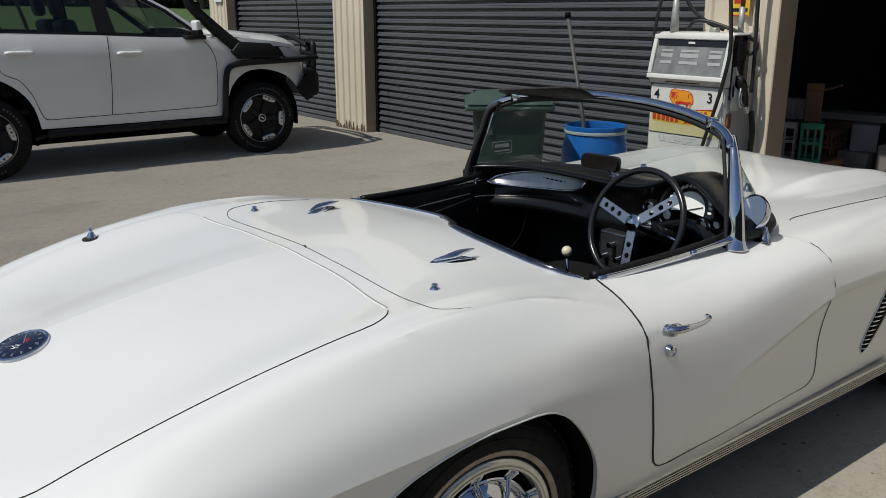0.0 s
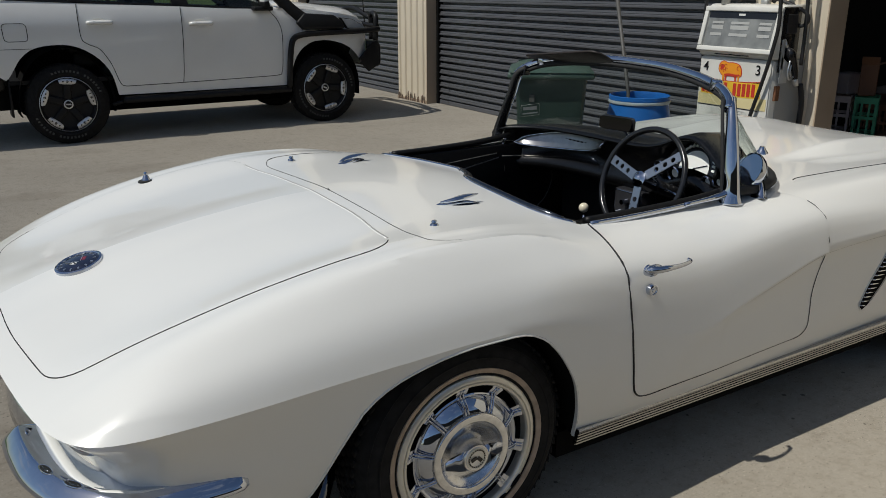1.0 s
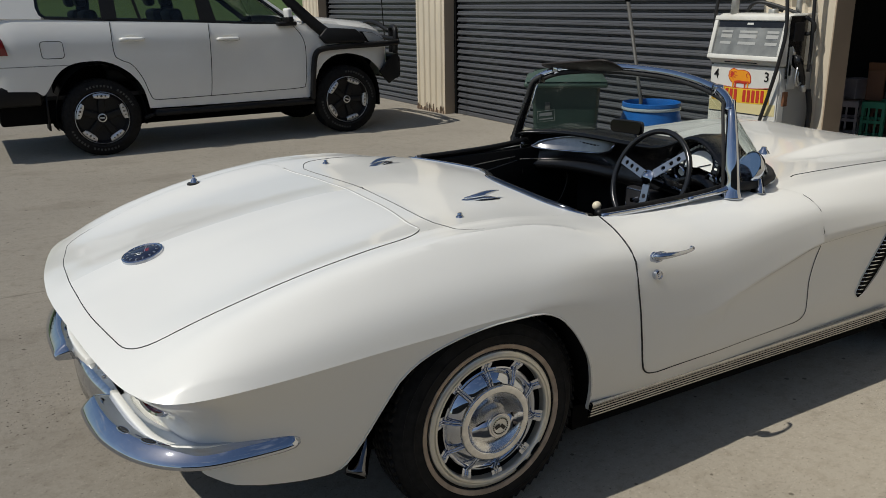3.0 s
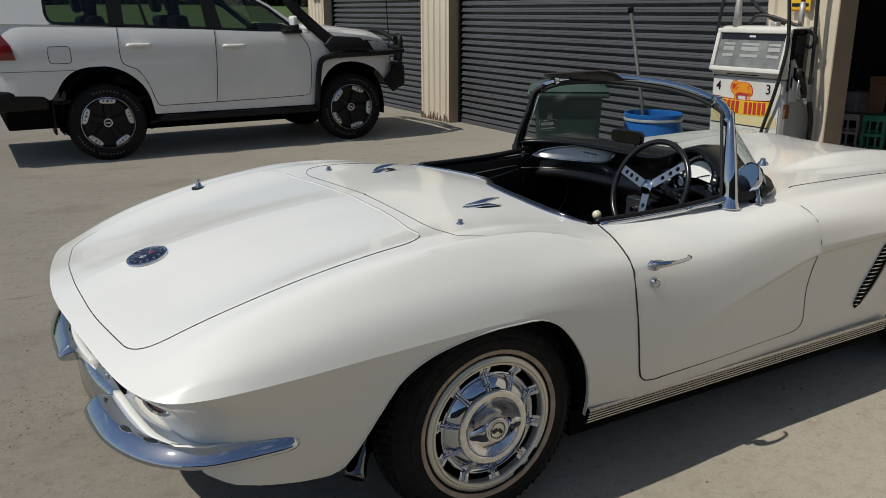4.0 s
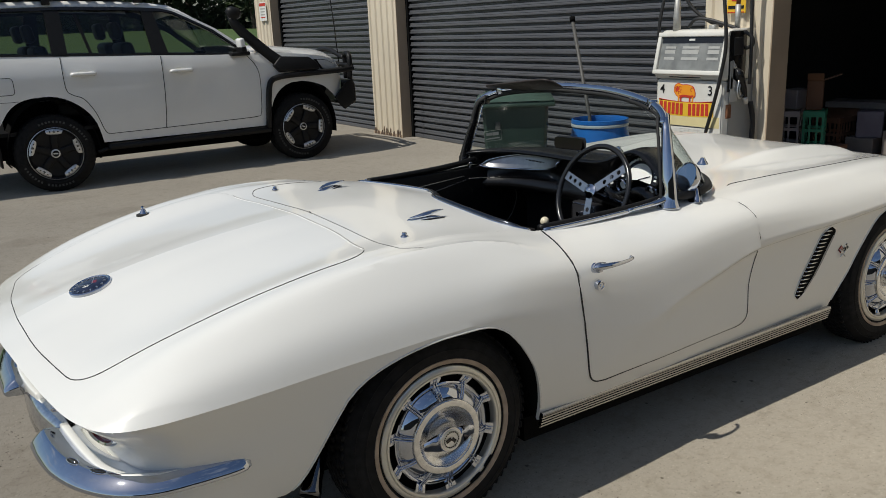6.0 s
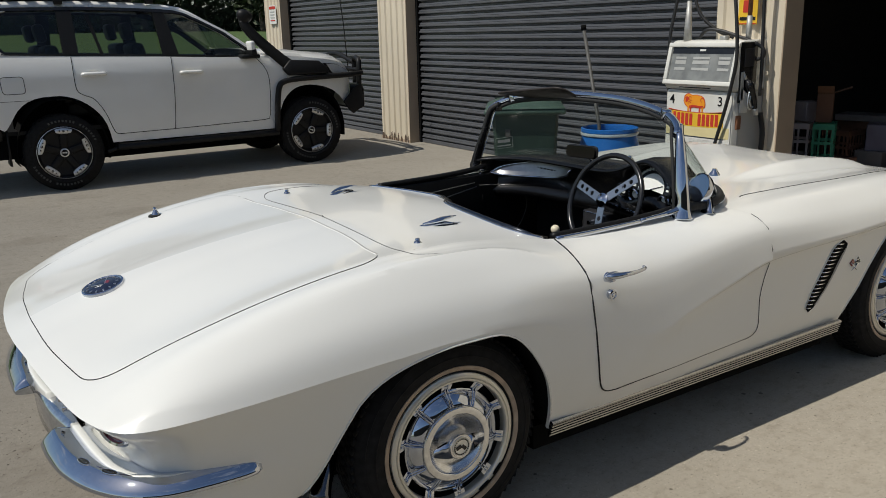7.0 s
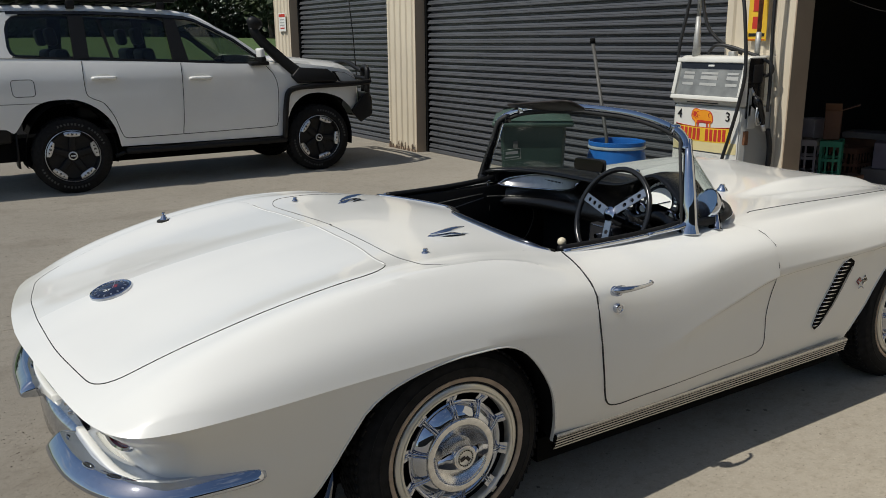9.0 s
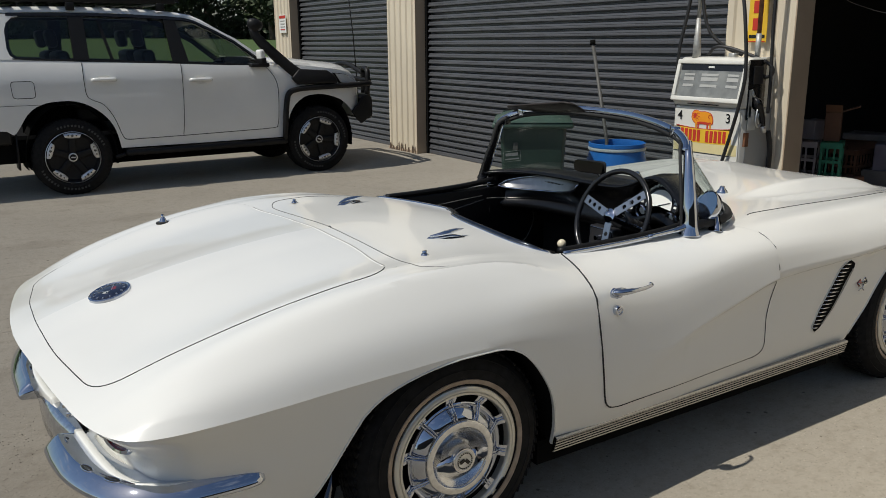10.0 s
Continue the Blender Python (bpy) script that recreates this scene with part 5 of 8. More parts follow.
part("firewall", box((1.44, -0.56, 0.26), (1.47, 0.56, 0.80)), CARPET, car, "", False)
k0 = part("gear_lever", tube([(1.20, 0.10, 0.42), (1.186, 0.105, 0.52), (1.179, 0.109, 0.60)], 0.006, 8), CHROME, car, "chrome gear lever with an ivory knob")
kn = bmesh.new()
bmesh.ops.create_uvsphere(kn, u_segments=20, v_segments=14, radius=0.021, matrix=Matrix.Translation((1.178, 0.110, 0.630)))
part("knob", kn, IVORY, k0, "round ivory knob")

# dash: a padded roll across, raised over the dials
def dash_top(y):
    return 0.925 + 0.075 * math.exp(-((y + 0.372) / 0.15) ** 2) - 0.02 * (abs(y) / 0.6) ** 4 


def dash_back(y):
    """How far the dash curves rearwards towards the doors."""
    return 0.115 * (min(abs(y), 0.66) / 0.66) ** 4


rws = []
for i in range(73):
    y = -0.640 + 1.305 * i / 72
    zt = dash_top(y) + 0.012 * max(0, y - 0.40)
    hollow = 0.045 * math.exp(-((y - 0.36) / 0.24) ** 4) + 0.09 * math.exp(-((y + 0.372) / 0.14) ** 4)
    xb, q = 0.09 * (min(abs(y), 0.62) / 0.6) ** 3, dash_back(y)
    rws.append([(1.59 - 2.2 * xb - 0.4 * q, y, 0.868), (1.45 - xb * 0.9 - 0.7 * q, y, zt - 0.006), (1.34 - xb * 0.6 - q, y, zt + 0.004), (1.275 - xb * 0.3 - q, y, zt), (1.250 - xb * 0.2 - q, y, zt - 0.008), (1.252 - q, y, zt - 0.018),
                (1.275 + hollow - q, y, zt - 0.026), (1.285 + hollow - q, y, zt - 0.10), (1.285 + hollow * 0.6 - q, y, zt - 0.145), (1.265 - q, y, zt - 0.165), (1.285 - q, y, zt - 0.20), (1.37 - q, y, zt - 0.205), (1.45 - q, y, zt - 0.19)])
part("dashboard", grid(rws), DASHV, car, "black padded dashboard with a hooded dial pod")
# bright oval panel on the passenger side
rws = []
for i in range(33):
    t = i / 32
    y = 0.10 + 0.495 * t
    h = 0.042 * math.sqrt(max(0.0, 1 - abs(2 * t - 1) ** 2.4))
    zc = 0.893 - 0.057 * t
    rws.append([(1.262 - dash_back(y) + 0.035 * math.sin(math.pi * t) ** 0.7 + 0.010 * q, y, zc + h * q * (1 - 0.45 * t if q < 0 else 0.8)) for q in (-1, -0.6, -0.2, 0.2, 0.6, 1)])
ov = part("glovebox_panel", grid(rws), PANELM, car, "brushed bright oval panel")
rim = [Vector(r[0]) + Vector((-0.006, 0, -0.003)) for r in rws] + [Vector(r[-1]) + Vector((-0.006, 0, 0.003)) for r in rws[::-1]]
part("panel_rim", tube(rim, 0.005, 8, True, True), CHROME, ov, "chrome rim")
for k in range(6):
    part("letter_bar", box((1.288, 0.235 + 0.026 * k, 0.868), (1.292, 0.235 + 0.026 * k + 0.014, 0.874)), BLACK, ov, "", False)
part("grab_bar", tube(spline([(1.262, 0.125, 0.80), (1.245, 0.12, 0.815), (1.240, 0.15, 0.83), (1.262, 0.17, 0.845)], 12), 0.003, 8), DARK_CHROME, ov)

# the dials: a wide half-round speedometer with four round gauges under it


def half_ring(r0, r1, h, a0=-8, a1=188, n=40):
    """A flat sector standing up, facing the rear; angles from the car's right."""
    rws = []
    for i in range(n + 1):
        a = radians(a0 + (a1 - a0) * i / n)
        rws.append([(-h, -r * math.cos(a), r * math.sin(a)) for r in (r0, (r0 + r1) / 2, r1)])
    return grid(rws)


SP = Matrix.Translation((1.272, -0.372, 0.872)) @ pose(0, 0, 0, 0, 22) @ Matrix.Diagonal((1, 1.18, 1.18, 1))
spd = part("speedometer", moved(half_ring(0.0, 0.090, 0.0), SP), BLACK, car, "half-round speedometer with pale dial and black hood")
part("dial_face", moved(half_ring(0.0, 0.058, 0.004), SP), DIAL, spd, "pale dial face")
for k in range(17):
    a = radians(4 + 172 * k / 16)
    m = SP @ Matrix.Translation((-0.004, -0.075 * math.cos(a), 0.075 * math.sin(a))) @ Matrix.Rotation(a - math.pi / 2, 4, "X")
    part("dial_mark", moved(box((-0.002, -0.0035, -0.006), (0.002, 0.0035, 0.006)), m), DIAL, spd, "", False)
part("hood_rim", moved(tube([(-0.012, -0.094 * math.cos(radians(a)), 0.094 * math.sin(radians(a))) for a in range(-10, 191, 8)], 0.007, 8), SP), VINYL, spd)
part("needle", moved(box((-0.007, -0.0015, 0.0), (-0.005, 0.0015, 0.052)), SP @ pose(0, 0, 0, 70)), BLACK, spd, "", False)
for y, z, r in ((-0.484, 0.843, 0.020), (-0.433, 0.836, 0.020), (-0.275, 0.838, 0.026), (-0.205, 0.848, 0.026)):
    g = part("gauge", moved(turned([(0.0, 0.0), (r, 0.0), (r + 0.002, 0.014), (r + 0.006, 0.014), (r + 0.008, 0.0), (r + 0.008, -0.05)], 28, "X"), Matrix.Translation((1.285, y, z)) @ pose(0, 0, 0, 0, 10, 180)), BLACK, car, "small round black gauge")
    part("chrome_ring", moved(turned([(r - 0.001, 0.012), (r + 0.002, 0.018), (r + 0.006, 0.012)], 28, "X"), Matrix.Translation((1.285, y, z)) @ pose(0, 0, 0, 0, 10, 180)), CHROME, g)
    part("gauge_face", moved(turned([(0.0, 0.004), (r * 0.62, 0.004)], 24, "X"), Matrix.Translation((1.285, y, z)) @ pose(0, 0, 0, 0, 10, 180)), DIAL, g)
# centre stack with clock and controls
cs = part("radio_console", box((1.24, -0.15, 0.50), (1.33, 0.0, 0.735), 0.01), CONSOLE, car, "dull grey central control plate with clock")
part("plate_edge", tube([(1.239, y, z) for y, z in rounded([(-0.144, 0.506), (-0.006, 0.506), (-0.006, 0.729), (-0.144, 0.729)], 0.012)], 0.0018, 6, True, True), CHROME_WORN, cs, "thin bright edge")
part("clock", moved(turned([(0.0, 0.004), (0.030, 0.004), (0.034, 0.012), (0.040, 0.010), (0.040, -0.01)], 28, "X"), Matrix.Translation((1.238, -0.075, 0.565)) @ pose(0, 0, 0, 0, 0, 180)), BLACK, cs, "round black clock")
for k in range(12):
    a = math.pi * k / 6
    part("clock_mark", moved(box((-0.0068, -0.0012, 0.020), (-0.0045, 0.0012, 0.027)), Matrix.Translation((1.238, -0.075, 0.565)) @ Matrix.Rotation(a, 4, "X")), DIAL, cs, "", False)
for y, z in ((-0.11, 0.64), (-0.04, 0.64), (-0.075, 0.69)):
    part("control_knob", moved(turned([(0.0, 0.03), (0.010, 0.03), (0.012, 0.0)], 16, "X"), Matrix.Translation((1.238, y, z)) @ pose(0, 0, 0, 0, 0, 180)), CHROME, cs)

# steering wheel
SW = Matrix.Translation((1.078, -0.298, 0.842)) @ pose(0, 0, 0, 0, -68, 0)     # local z points at the driver
sw = thing("steering_wheel", SW, "", "")
for k in ("label", "category"):
    if k in sw:
        del sw[k]
sw["label"] = "black-rimmed steering wheel with drilled alloy spokes"
sw.parent = car
R = 0.190
part("rim", tube([(R * math.cos(a), R * math.sin(a), -0.006) for a in [2 * math.pi * k / 64 for k in range(64)]], 0.0115, 10, True, True), BLACK, sw, "slim black rim")
part("boss", turned([(0.0, 0.026), (0.008, 0.025), (0.016, 0.020), (0.022, 0.013), (0.029, 0.010), (0.031, -0.01), (0.036, -0.05)], 32), CHROME, sw, "round chrome boss")
for ang in (74, -50, 186):
    a = radians(ang)
    d, n2 = Vector((math.cos(a), math.sin(a), 0)), Vector((-math.sin(a), math.cos(a), 0))
    holes = [0.075, 0.113, 0.148]
    b = bmesh.new()
    # solid ends and square cells with round holes
    def quad(p):
        b.faces.new([b.verts.new(q) for q in p])
    for r0, r1 in ((0.028, 0.057), (0.166, 0.190)):
        quad([d * r0 - n2 * 0.0175, d * r1 - n2 * 0.0175, d * r1 + n2 * 0.0175, d * r0 + n2 * 0.0175])
    lims = [0.057, 0.0945, 0.1305, 0.166]
    for h, r0, r1 in zip(holes, lims, lims[1:]):
        m = 24
        inner = [d * (h + 0.0095 * math.cos(t)) + n2 * 0.0095 * math.sin(t) for t in [2 * math.pi * k / m for k in range(m)]]
        outer = []
        for k in range(m):
            t = 2 * math.pi * k / m
            c, s_ = math.cos(t), math.sin(t)
            hx = (r1 - h) if c > 0 else (h - r0)
            f = min(hx / abs(c) if abs(c) > 1e-6 else 9, 0.0175 / abs(s_) if abs(s_) > 1e-6 else 9)
            outer.append(d * (h + f * c) + n2 * f * s_)
        vi, vo = [b.verts.new(p) for p in inner], [b.verts.new(p) for p in outer]
        for k in range(m):
            b.faces.new([vi[k], vo[k], vo[(k + 1) % m], vi[(k + 1) % m]])
    for v in b.verts:
        r = v.co.length
        v.co.z = 0.004 - 0.008 * min(1, max(0, (r - 0.03) / 0.16))
    r_ = bmesh.ops.extrude_face_region(b, geom=list(b.faces))
    bmesh.ops.translate(b, vec=(0, 0, -0.003), verts=[v for v in r_["geom"] if isinstance(v, bmesh.types.BMVert)])
    bmesh.ops.recalc_face_normals(b, faces=b.faces)
    part("spoke", b, SPOKE, sw, "drilled alloy spoke", False)
part("column", tube([(1.09, -0.298, 0.835), (1.30, -0.298, 0.752), (1.44, -0.298, 0.70)], 0.026, 12), BLACK, car, "black steering column")
part("indicator_stalk", tube([(1.16, -0.30, 0.81), (1.15, -0.40, 0.80), (1.14, -0.43, 0.80)], 0.005, 8), CHROME, car)

# inner mirror on its stalk
MIRR = Matrix.Translation((1.262, 0.038, 0.986)) @ pose(0, 0, 0, -1, 4, 3)
plate = [(0.004, a, b) for a, b in rounded([(-0.092, -0.029), (0.092, -0.029), (0.092, 0.029), (-0.092, 0.029)], 0.022, 6)]
rm = part("inner_mirror", moved(slab(plate, 0.010, 0.003), MIRR), BLACK, car, "dark rear-view mirror on a chrome stalk")
plate = [(-0.0075, a * 0.94, b * 0.86) for x, a, b in plate]
part("mirror_glass", moved(slab(plate, 0.0012), MIRR), MIRROR_DARK, rm, "mirror glass, its dark reflection put into the colour", False)
part("stalk", tube([(1.33, 0.02, 0.905), (1.315, 0.03, 0.945), (1.275, 0.045, 0.985)], 0.006, 8), CHROME, rm)
part("stalk_foot", moved(turned([(0.0, 0.02), (0.012, 0.018), (0.026, 0.004), (0.03, -0.01)], 20), Matrix.Translation((1.33, 0.02, 0.918))), CHROME, rm)

# windscreen: wrap-round glass in a chrome frame
low = [(1.125, 0.648, 0.868), (1.22, 0.660, 0.866), (1.325, 0.648, 0.868), (1.435, 0.578, 0.872), (1.53, 0.44, 0.878), (1.59, 0.23, 0.886), (1.605, 0.0, 0.890)]
high = [(1.165, 0.585, 1.124), (1.195, 0.560, 1.148), (1.235, 0.490, 1.176), (1.275, 0.380, 1.196), (1.305, 0.26, 1.210), (1.325, 0.13, 1.220), (1.330, 0.0, 1.224)]
lo = spline([(x, -y, z) for x, y, z in low] + [(x, y * 1.075, z) for x, y, z in low[-2::-1]], 72)
high_far = [(1.325, 0.13, 1.226), (1.305, 0.26, 1.223), (1.276, 0.385, 1.215), (1.238, 0.495, 1.198), (1.200, 0.566, 1.168), (1.169, 0.592, 1.138)]
hi = spline([(x, -y, z) for x, y, z in high] + high_far, 72)
rws = []
for a, b in zip(lo, hi):
    out_ = Vector((0.018, 0, 0.0))
    rws.append([a.lerp(b, t) + out_ * math.sin(math.pi * t) for t in (0, 0.2, 0.4, 0.6, 0.8, 1.0)])
g = grid(rws)
ws_ = part("windscreen", g, GLASS, car, "clear wrap-round windscreen")
ws_.visible_shadow = False
oval = [(0.016 * math.cos(a), 0.018 * math.sin(a)) for a in [2 * math.pi * k / 12 for k in range(12)]]
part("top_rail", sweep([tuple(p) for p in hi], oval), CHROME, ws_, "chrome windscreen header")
part("header_seal", tube([p + Vector((-0.006, 0, -0.019)) for p in hi[3:-3]], 0.010, 8), SEAL, ws_, "black rubber seal")
for k in (14, 60):
    d_ = (hi[k + 1] - hi[k - 1]).normalized()
    at = Matrix.Translation(hi[k]) @ d_.to_track_quat("X", "Z").to_matrix().to_4x4()
    cl = part("header_clamp", moved(box((-0.015, -0.018, -0.020), (0.015, 0.018, 0.022), 0.008, 3), at), CHROME, ws_, "chrome header clamp")
    part("clamp_gap", moved(box((0.013, -0.0165, -0.018), (0.017, 0.0165, 0.0195), 0.004), at), SEAL, cl, "", False)
part("base_seal", tube([p + Vector((0.004, 0, -0.006)) for p in lo], 0.017, 8), SEAL, ws_, "black rubber seal")
part("base_moulding", tube([p + Vector((0.026, 0, -0.014)) for p in lo[4:-4]], 0.007, 8), CHROME, ws_, "chrome strip")
for s in (-1, 1):
    if s < 0:
        pts = spline([(1.128, -0.655, 0.835), (1.122, -0.652, 0.88), (1.128, -0.640, 0.96), (1.143, -0.617, 1.045), (1.165, -0.588, 1.124), (1.195, -0.560, 1.150)], 30)
    else:
        pts = spline([(1.138, 0.698, 0.835), (1.138, 0.686, 0.88), (1.142, 0.653, 0.96), (1.154, 0.619, 1.05), (1.169, 0.592, 1.138), (1.200, 0.563, 1.169)], 30)
    if s < 0:
        post = spline([(1.128, -0.658, 0.826), (1.130, -0.656, 0.870), (1.133, -0.648, 0.940), (1.149, -0.624, 1.040), (1.174, -0.592, 1.122), (1.206, -0.561, 1.152)], 36)
        rad = pchip([0, 3, 6, 10, 14, 24, 32, 36], [0.044, 0.038, 0.032, 0.029, 0.027, 0.020, 0.015, 0.0155])
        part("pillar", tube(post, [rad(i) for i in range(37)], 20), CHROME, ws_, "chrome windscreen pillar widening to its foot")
        bar = spline([(0.93, -0.647, 0.845), (1.03, -0.651, 0.850), (1.085, -0.655, 0.856), (1.118, -0.657, 0.864), (1.140, -0.655, 0.880)], 24)
        rad = pchip([0, 8, 15, 20, 24], [0.007, 0.010, 0.014, 0.020, 0.027])
        part("door_strip", tube(bar, [rad(i) for i in range(25)], 14), CHROME, ws_, "chrome strip along the door top")
    if s > 0:
        sc = [1.30 - 0.15 * min(1, i / 6) - 0.20 * min(1, i / 26) for i in range(31)]
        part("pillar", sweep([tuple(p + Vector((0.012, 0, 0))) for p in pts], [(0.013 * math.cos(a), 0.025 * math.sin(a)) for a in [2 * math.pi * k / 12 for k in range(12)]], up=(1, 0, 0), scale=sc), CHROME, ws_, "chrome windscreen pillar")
        part("pillar_trim", sweep([tuple(p + Vector((-0.004, -0.015, 0))) for p in pts], [(0.017 * math.cos(a), 0.022 * math.sin(a)) for a in [2 * math.pi * k / 12 for k in range(12)]], up=(1, 0, 0), scale=[1.25 - 0.5 * i / 30 for i in range(31)]), BLACK, ws_, "black inner pillar trim")
        part("hinge_strip", tube([(1.118, 0.612, 0.845), (1.120, 0.606, 0.77), (1.122, 0.604, 0.70)], 0.005, 8), CHROME_WORN, ws_, "thin bright door-edge strip")
    part("pillar_seal", tube([p + (Vector((-0.018, 0.012, 0)) if s < 0 else Vector((-0.012, -0.015, 0))) for p in pts[1:]], 0.006 if s < 0 else 0.013, 8), SEAL, ws_, "black rubber seal")
    part("top_clamp", moved(box((-0.016, -0.014, -0.012), (0.016, 0.014, 0.014), 0.004), Matrix.Translation((1.190, s * 0.555, 1.132 + 0.016 * (s > 0)))), BLACK, ws_)
# sun visor folded up over the header, passenger side
vis = rounded([(1.300, 0.105), (1.262, 0.530), (1.180, 0.560), (1.182, 0.085)], [0.03, 0.03, 0.03, 0.06], 6)
b = slab([(x, y, 1.226 - 0.030 * (y / 0.55) ** 2 + 0.42 * (1.285 - 0.045 * y / 0.55 - x)) for x, y in vis], 0.009, 0.003)
part("sun_visor", b, material("brown_black_vinyl", (0.020, 0.014, 0.012), 0.6, 0, 0.2, 60, 0.08), car, "brown-black sun visor folded up")
for s in (-1, 1):
    part("wiper_pivot", moved(turned([(0.0, 0.03), (0.010, 0.028), (0.014, 0.016), (0.020, 0.010), (0.026, 0.0), (0.026, -0.03)], 20), Matrix.Translation((1.795, s * 0.262, top_z(1.795, 0.262)))), CHROME, car, "chrome wiper pivot")

# round door mirror
for s in (-1,):
    m = Matrix.Translation((1.254, s * 0.632, 0.915)) @ Vector((-0.88, 0.22, 0.42)).to_track_quat("X", "Z").to_matrix().to_4x4()
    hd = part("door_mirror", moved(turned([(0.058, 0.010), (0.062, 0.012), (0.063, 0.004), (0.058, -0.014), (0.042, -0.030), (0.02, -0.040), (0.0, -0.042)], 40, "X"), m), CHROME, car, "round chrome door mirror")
    part("mirror_glass", moved(turned([(0.0, 0.009), (0.059, 0.009)], 40, "X"), m), CHROME, hd, "round mirror glass")
    part("mirror_stem", sweep(spline([(1.252, s * 0.678, 0.828), (1.258, s * 0.674, 0.850), (1.270, s * 0.660, 0.876)], 10), [(-0.022, -0.014), (0.022, -0.014), (0.018, 0.014), (-0.018, 0.014)], up=(1, 0, 0), scale=[1.25, 1.1, 1, .95, .9, .85, .8, .75, .72, .7, .68]), CHROME, hd)

# a small pale sticker on the glass, passenger side
q = [rws[k][j].copy() for k, j in ((60, 1), (63, 1), (63, 2), (60, 2))]
cen = sum(q, Vector()) / 4
eu, ev = (q[1] - q[0]).normalized(), Vector((0, 0, 1))
inw = eu.cross(ev).normalized()
if inw.dot(Vector((0, 0, 0.9)) - cen) < 0:
    inw = -inw


def on_glass(u, v):
    return cen + eu * u + ev * v + inw * 0.012


STICK = material("pale_sticker_print", (0.28, 0.29, 0.28), 0.6)
b = tube([on_glass(u, v) for u, v in ((-0.044, -0.026), (0.044, -0.026), (0.044, 0.026), (-0.044, 0.026))], 0.0009, 6, True, True)
stk = part("sticker", b, STICK, ws_, "small pale outlined sticker")
for u, v, w, h in ((-0.015, 0.008, 0.016, 0.008), (0.018, 0.009, 0.016, 0.007), (0.0, -0.014, 0.036, 0.003)):
    part("print_bar", slab([on_glass(u - w, v - h), on_glass(u + w, v - h), on_glass(u + w, v + h), on_glass(u - w, v + h)], 0.0006), STICK, stk, "", False)

# ---------------- the white four-wheel drive ----------------
SUVP = material("white_suv_paint", (0.81, 0.81, 0.785), 0.25, 0, 0.02, 2, 0, 0.7, 0.22, 1.2, (0.58, 0.54, 0.48))
TRIM = material("black_trim_plastic", (0.007, 0.007, 0.0075), 0.5, 0, 0.2, 25, 0.05, spec=0.3)
HEAD = material("headlight_lens", (0.60, 0.62, 0.63), 0.12, 0.2, 0.1, 20, 0, 1.0)
GREYT = material("grey_letters", (0.07, 0.07, 0.066), 0.8)
YN = 6.50                                     # its near side
suv = thing("four_wheel_drive", (0, 0, 0), "white four-wheel drive wagon with snorkel and black bull bar", "car")
suv_belt = pchip([-0.92, -0.4, 0.28, 1.1, 2.09, 2.4, 3.0, 3.15, 3.28, 3.36], [1.40, 1.395, 1.36, 1.325, 1.285, 1.285, 1.230, 1.195, 1.125, 1.02])
suv_low = pchip([-0.95, -0.50, -0.44, -0.40, -0.36, -0.30, -0.20, -0.06, 0.10, 0.24, 0.36, 0.46, 0.52, 0.55, 0.565, 2.40, 2.415, 2.44, 2.50, 2.60, 2.72, 2.85, 2.98, 3.10, 3.18, 3.24, 3.28, 3.36],
                [0.72, 0.70, 0.66, 0.70, 0.76, 0.85, 0.93, 0.97, 0.975, 0.94, 0.87, 0.77, 0.66, 0.54, 0.46, 0.455, 0.50, 0.60, 0.76, 0.87, 0.925, 0.935, 0.915, 0.86, 0.78, 0.70, 0.66, 0.70])


def suv_y(x, z):
    """Distance in from the near side's widest line."""
    d = 0.02 * ((z - 0.95) / 0.5) ** 2 if z < 1.10 else 0.0018 + 0.05 * ((z - 1.10) / 0.25) ** 2
    end = 0.0
    if x > 2.9:
        end = 0.22 * ((x - 2.9) / 0.46) ** 2.2
    if x < -0.6:
        end = 0.09 * ((-0.6 - x) / 0.35) ** 2.2
    return YN + min(d, 0.075) + end


sx = sorted([-0.95, -0.93, -0.90, -0.85, -0.78, -0.70, -0.62, -0.55, -0.50, -0.46, -0.44, -0.42, -0.40, -0.38, -0.36, -0.33, -0.30, -0.25, -0.20, -0.13, -0.06, 0.02, 0.10, 0.17, 0.24, 0.30, 0.36, 0.41, 0.46,
             0.49, 0.52, 0.535, 0.55, 0.558, 0.565, 0.65, 0.9, 1.2, 1.5, 1.8, 2.1, 2.3, 2.40, 2.407, 2.415, 2.427, 2.44, 2.47, 2.50, 2.55, 2.60, 2.66, 2.72, 2.78, 2.85, 2.92, 2.98, 3.04, 3.10, 3.14, 3.18, 3.21, 3.24, 3.28, 3.32, 3.36])
rows = []
for x in sx:
    zb, zl = suv_belt(x), suv_low(x)
    rows.append([(x, suv_y(x, zl), zl) if f < 0 else (x, suv_y(x, zl + (zb - zl) * f), zl + (zb - zl) * f) for f in (0, 0.06, 0.15, 0.26, 0.38, 0.5, 0.62, 0.72, 0.80, 0.87, 0.93, 0.97, 1.0)])
side = grid(rows)
YC = YN + 0.955


def suv_mirror(bm, both=True):
    me = bpy.data.meshes.new("tmp")
    bm.to_mesh(me)
    me.transform(Matrix.Translation((0, 2 * YC, 0)) @ Matrix.Diagonal((1, -1, 1, 1)))
    out = bm if both else bmesh.new()
    out.from_mesh(me)
    bpy.data.meshes.remove(me)
    return out


suv_mirror(side)
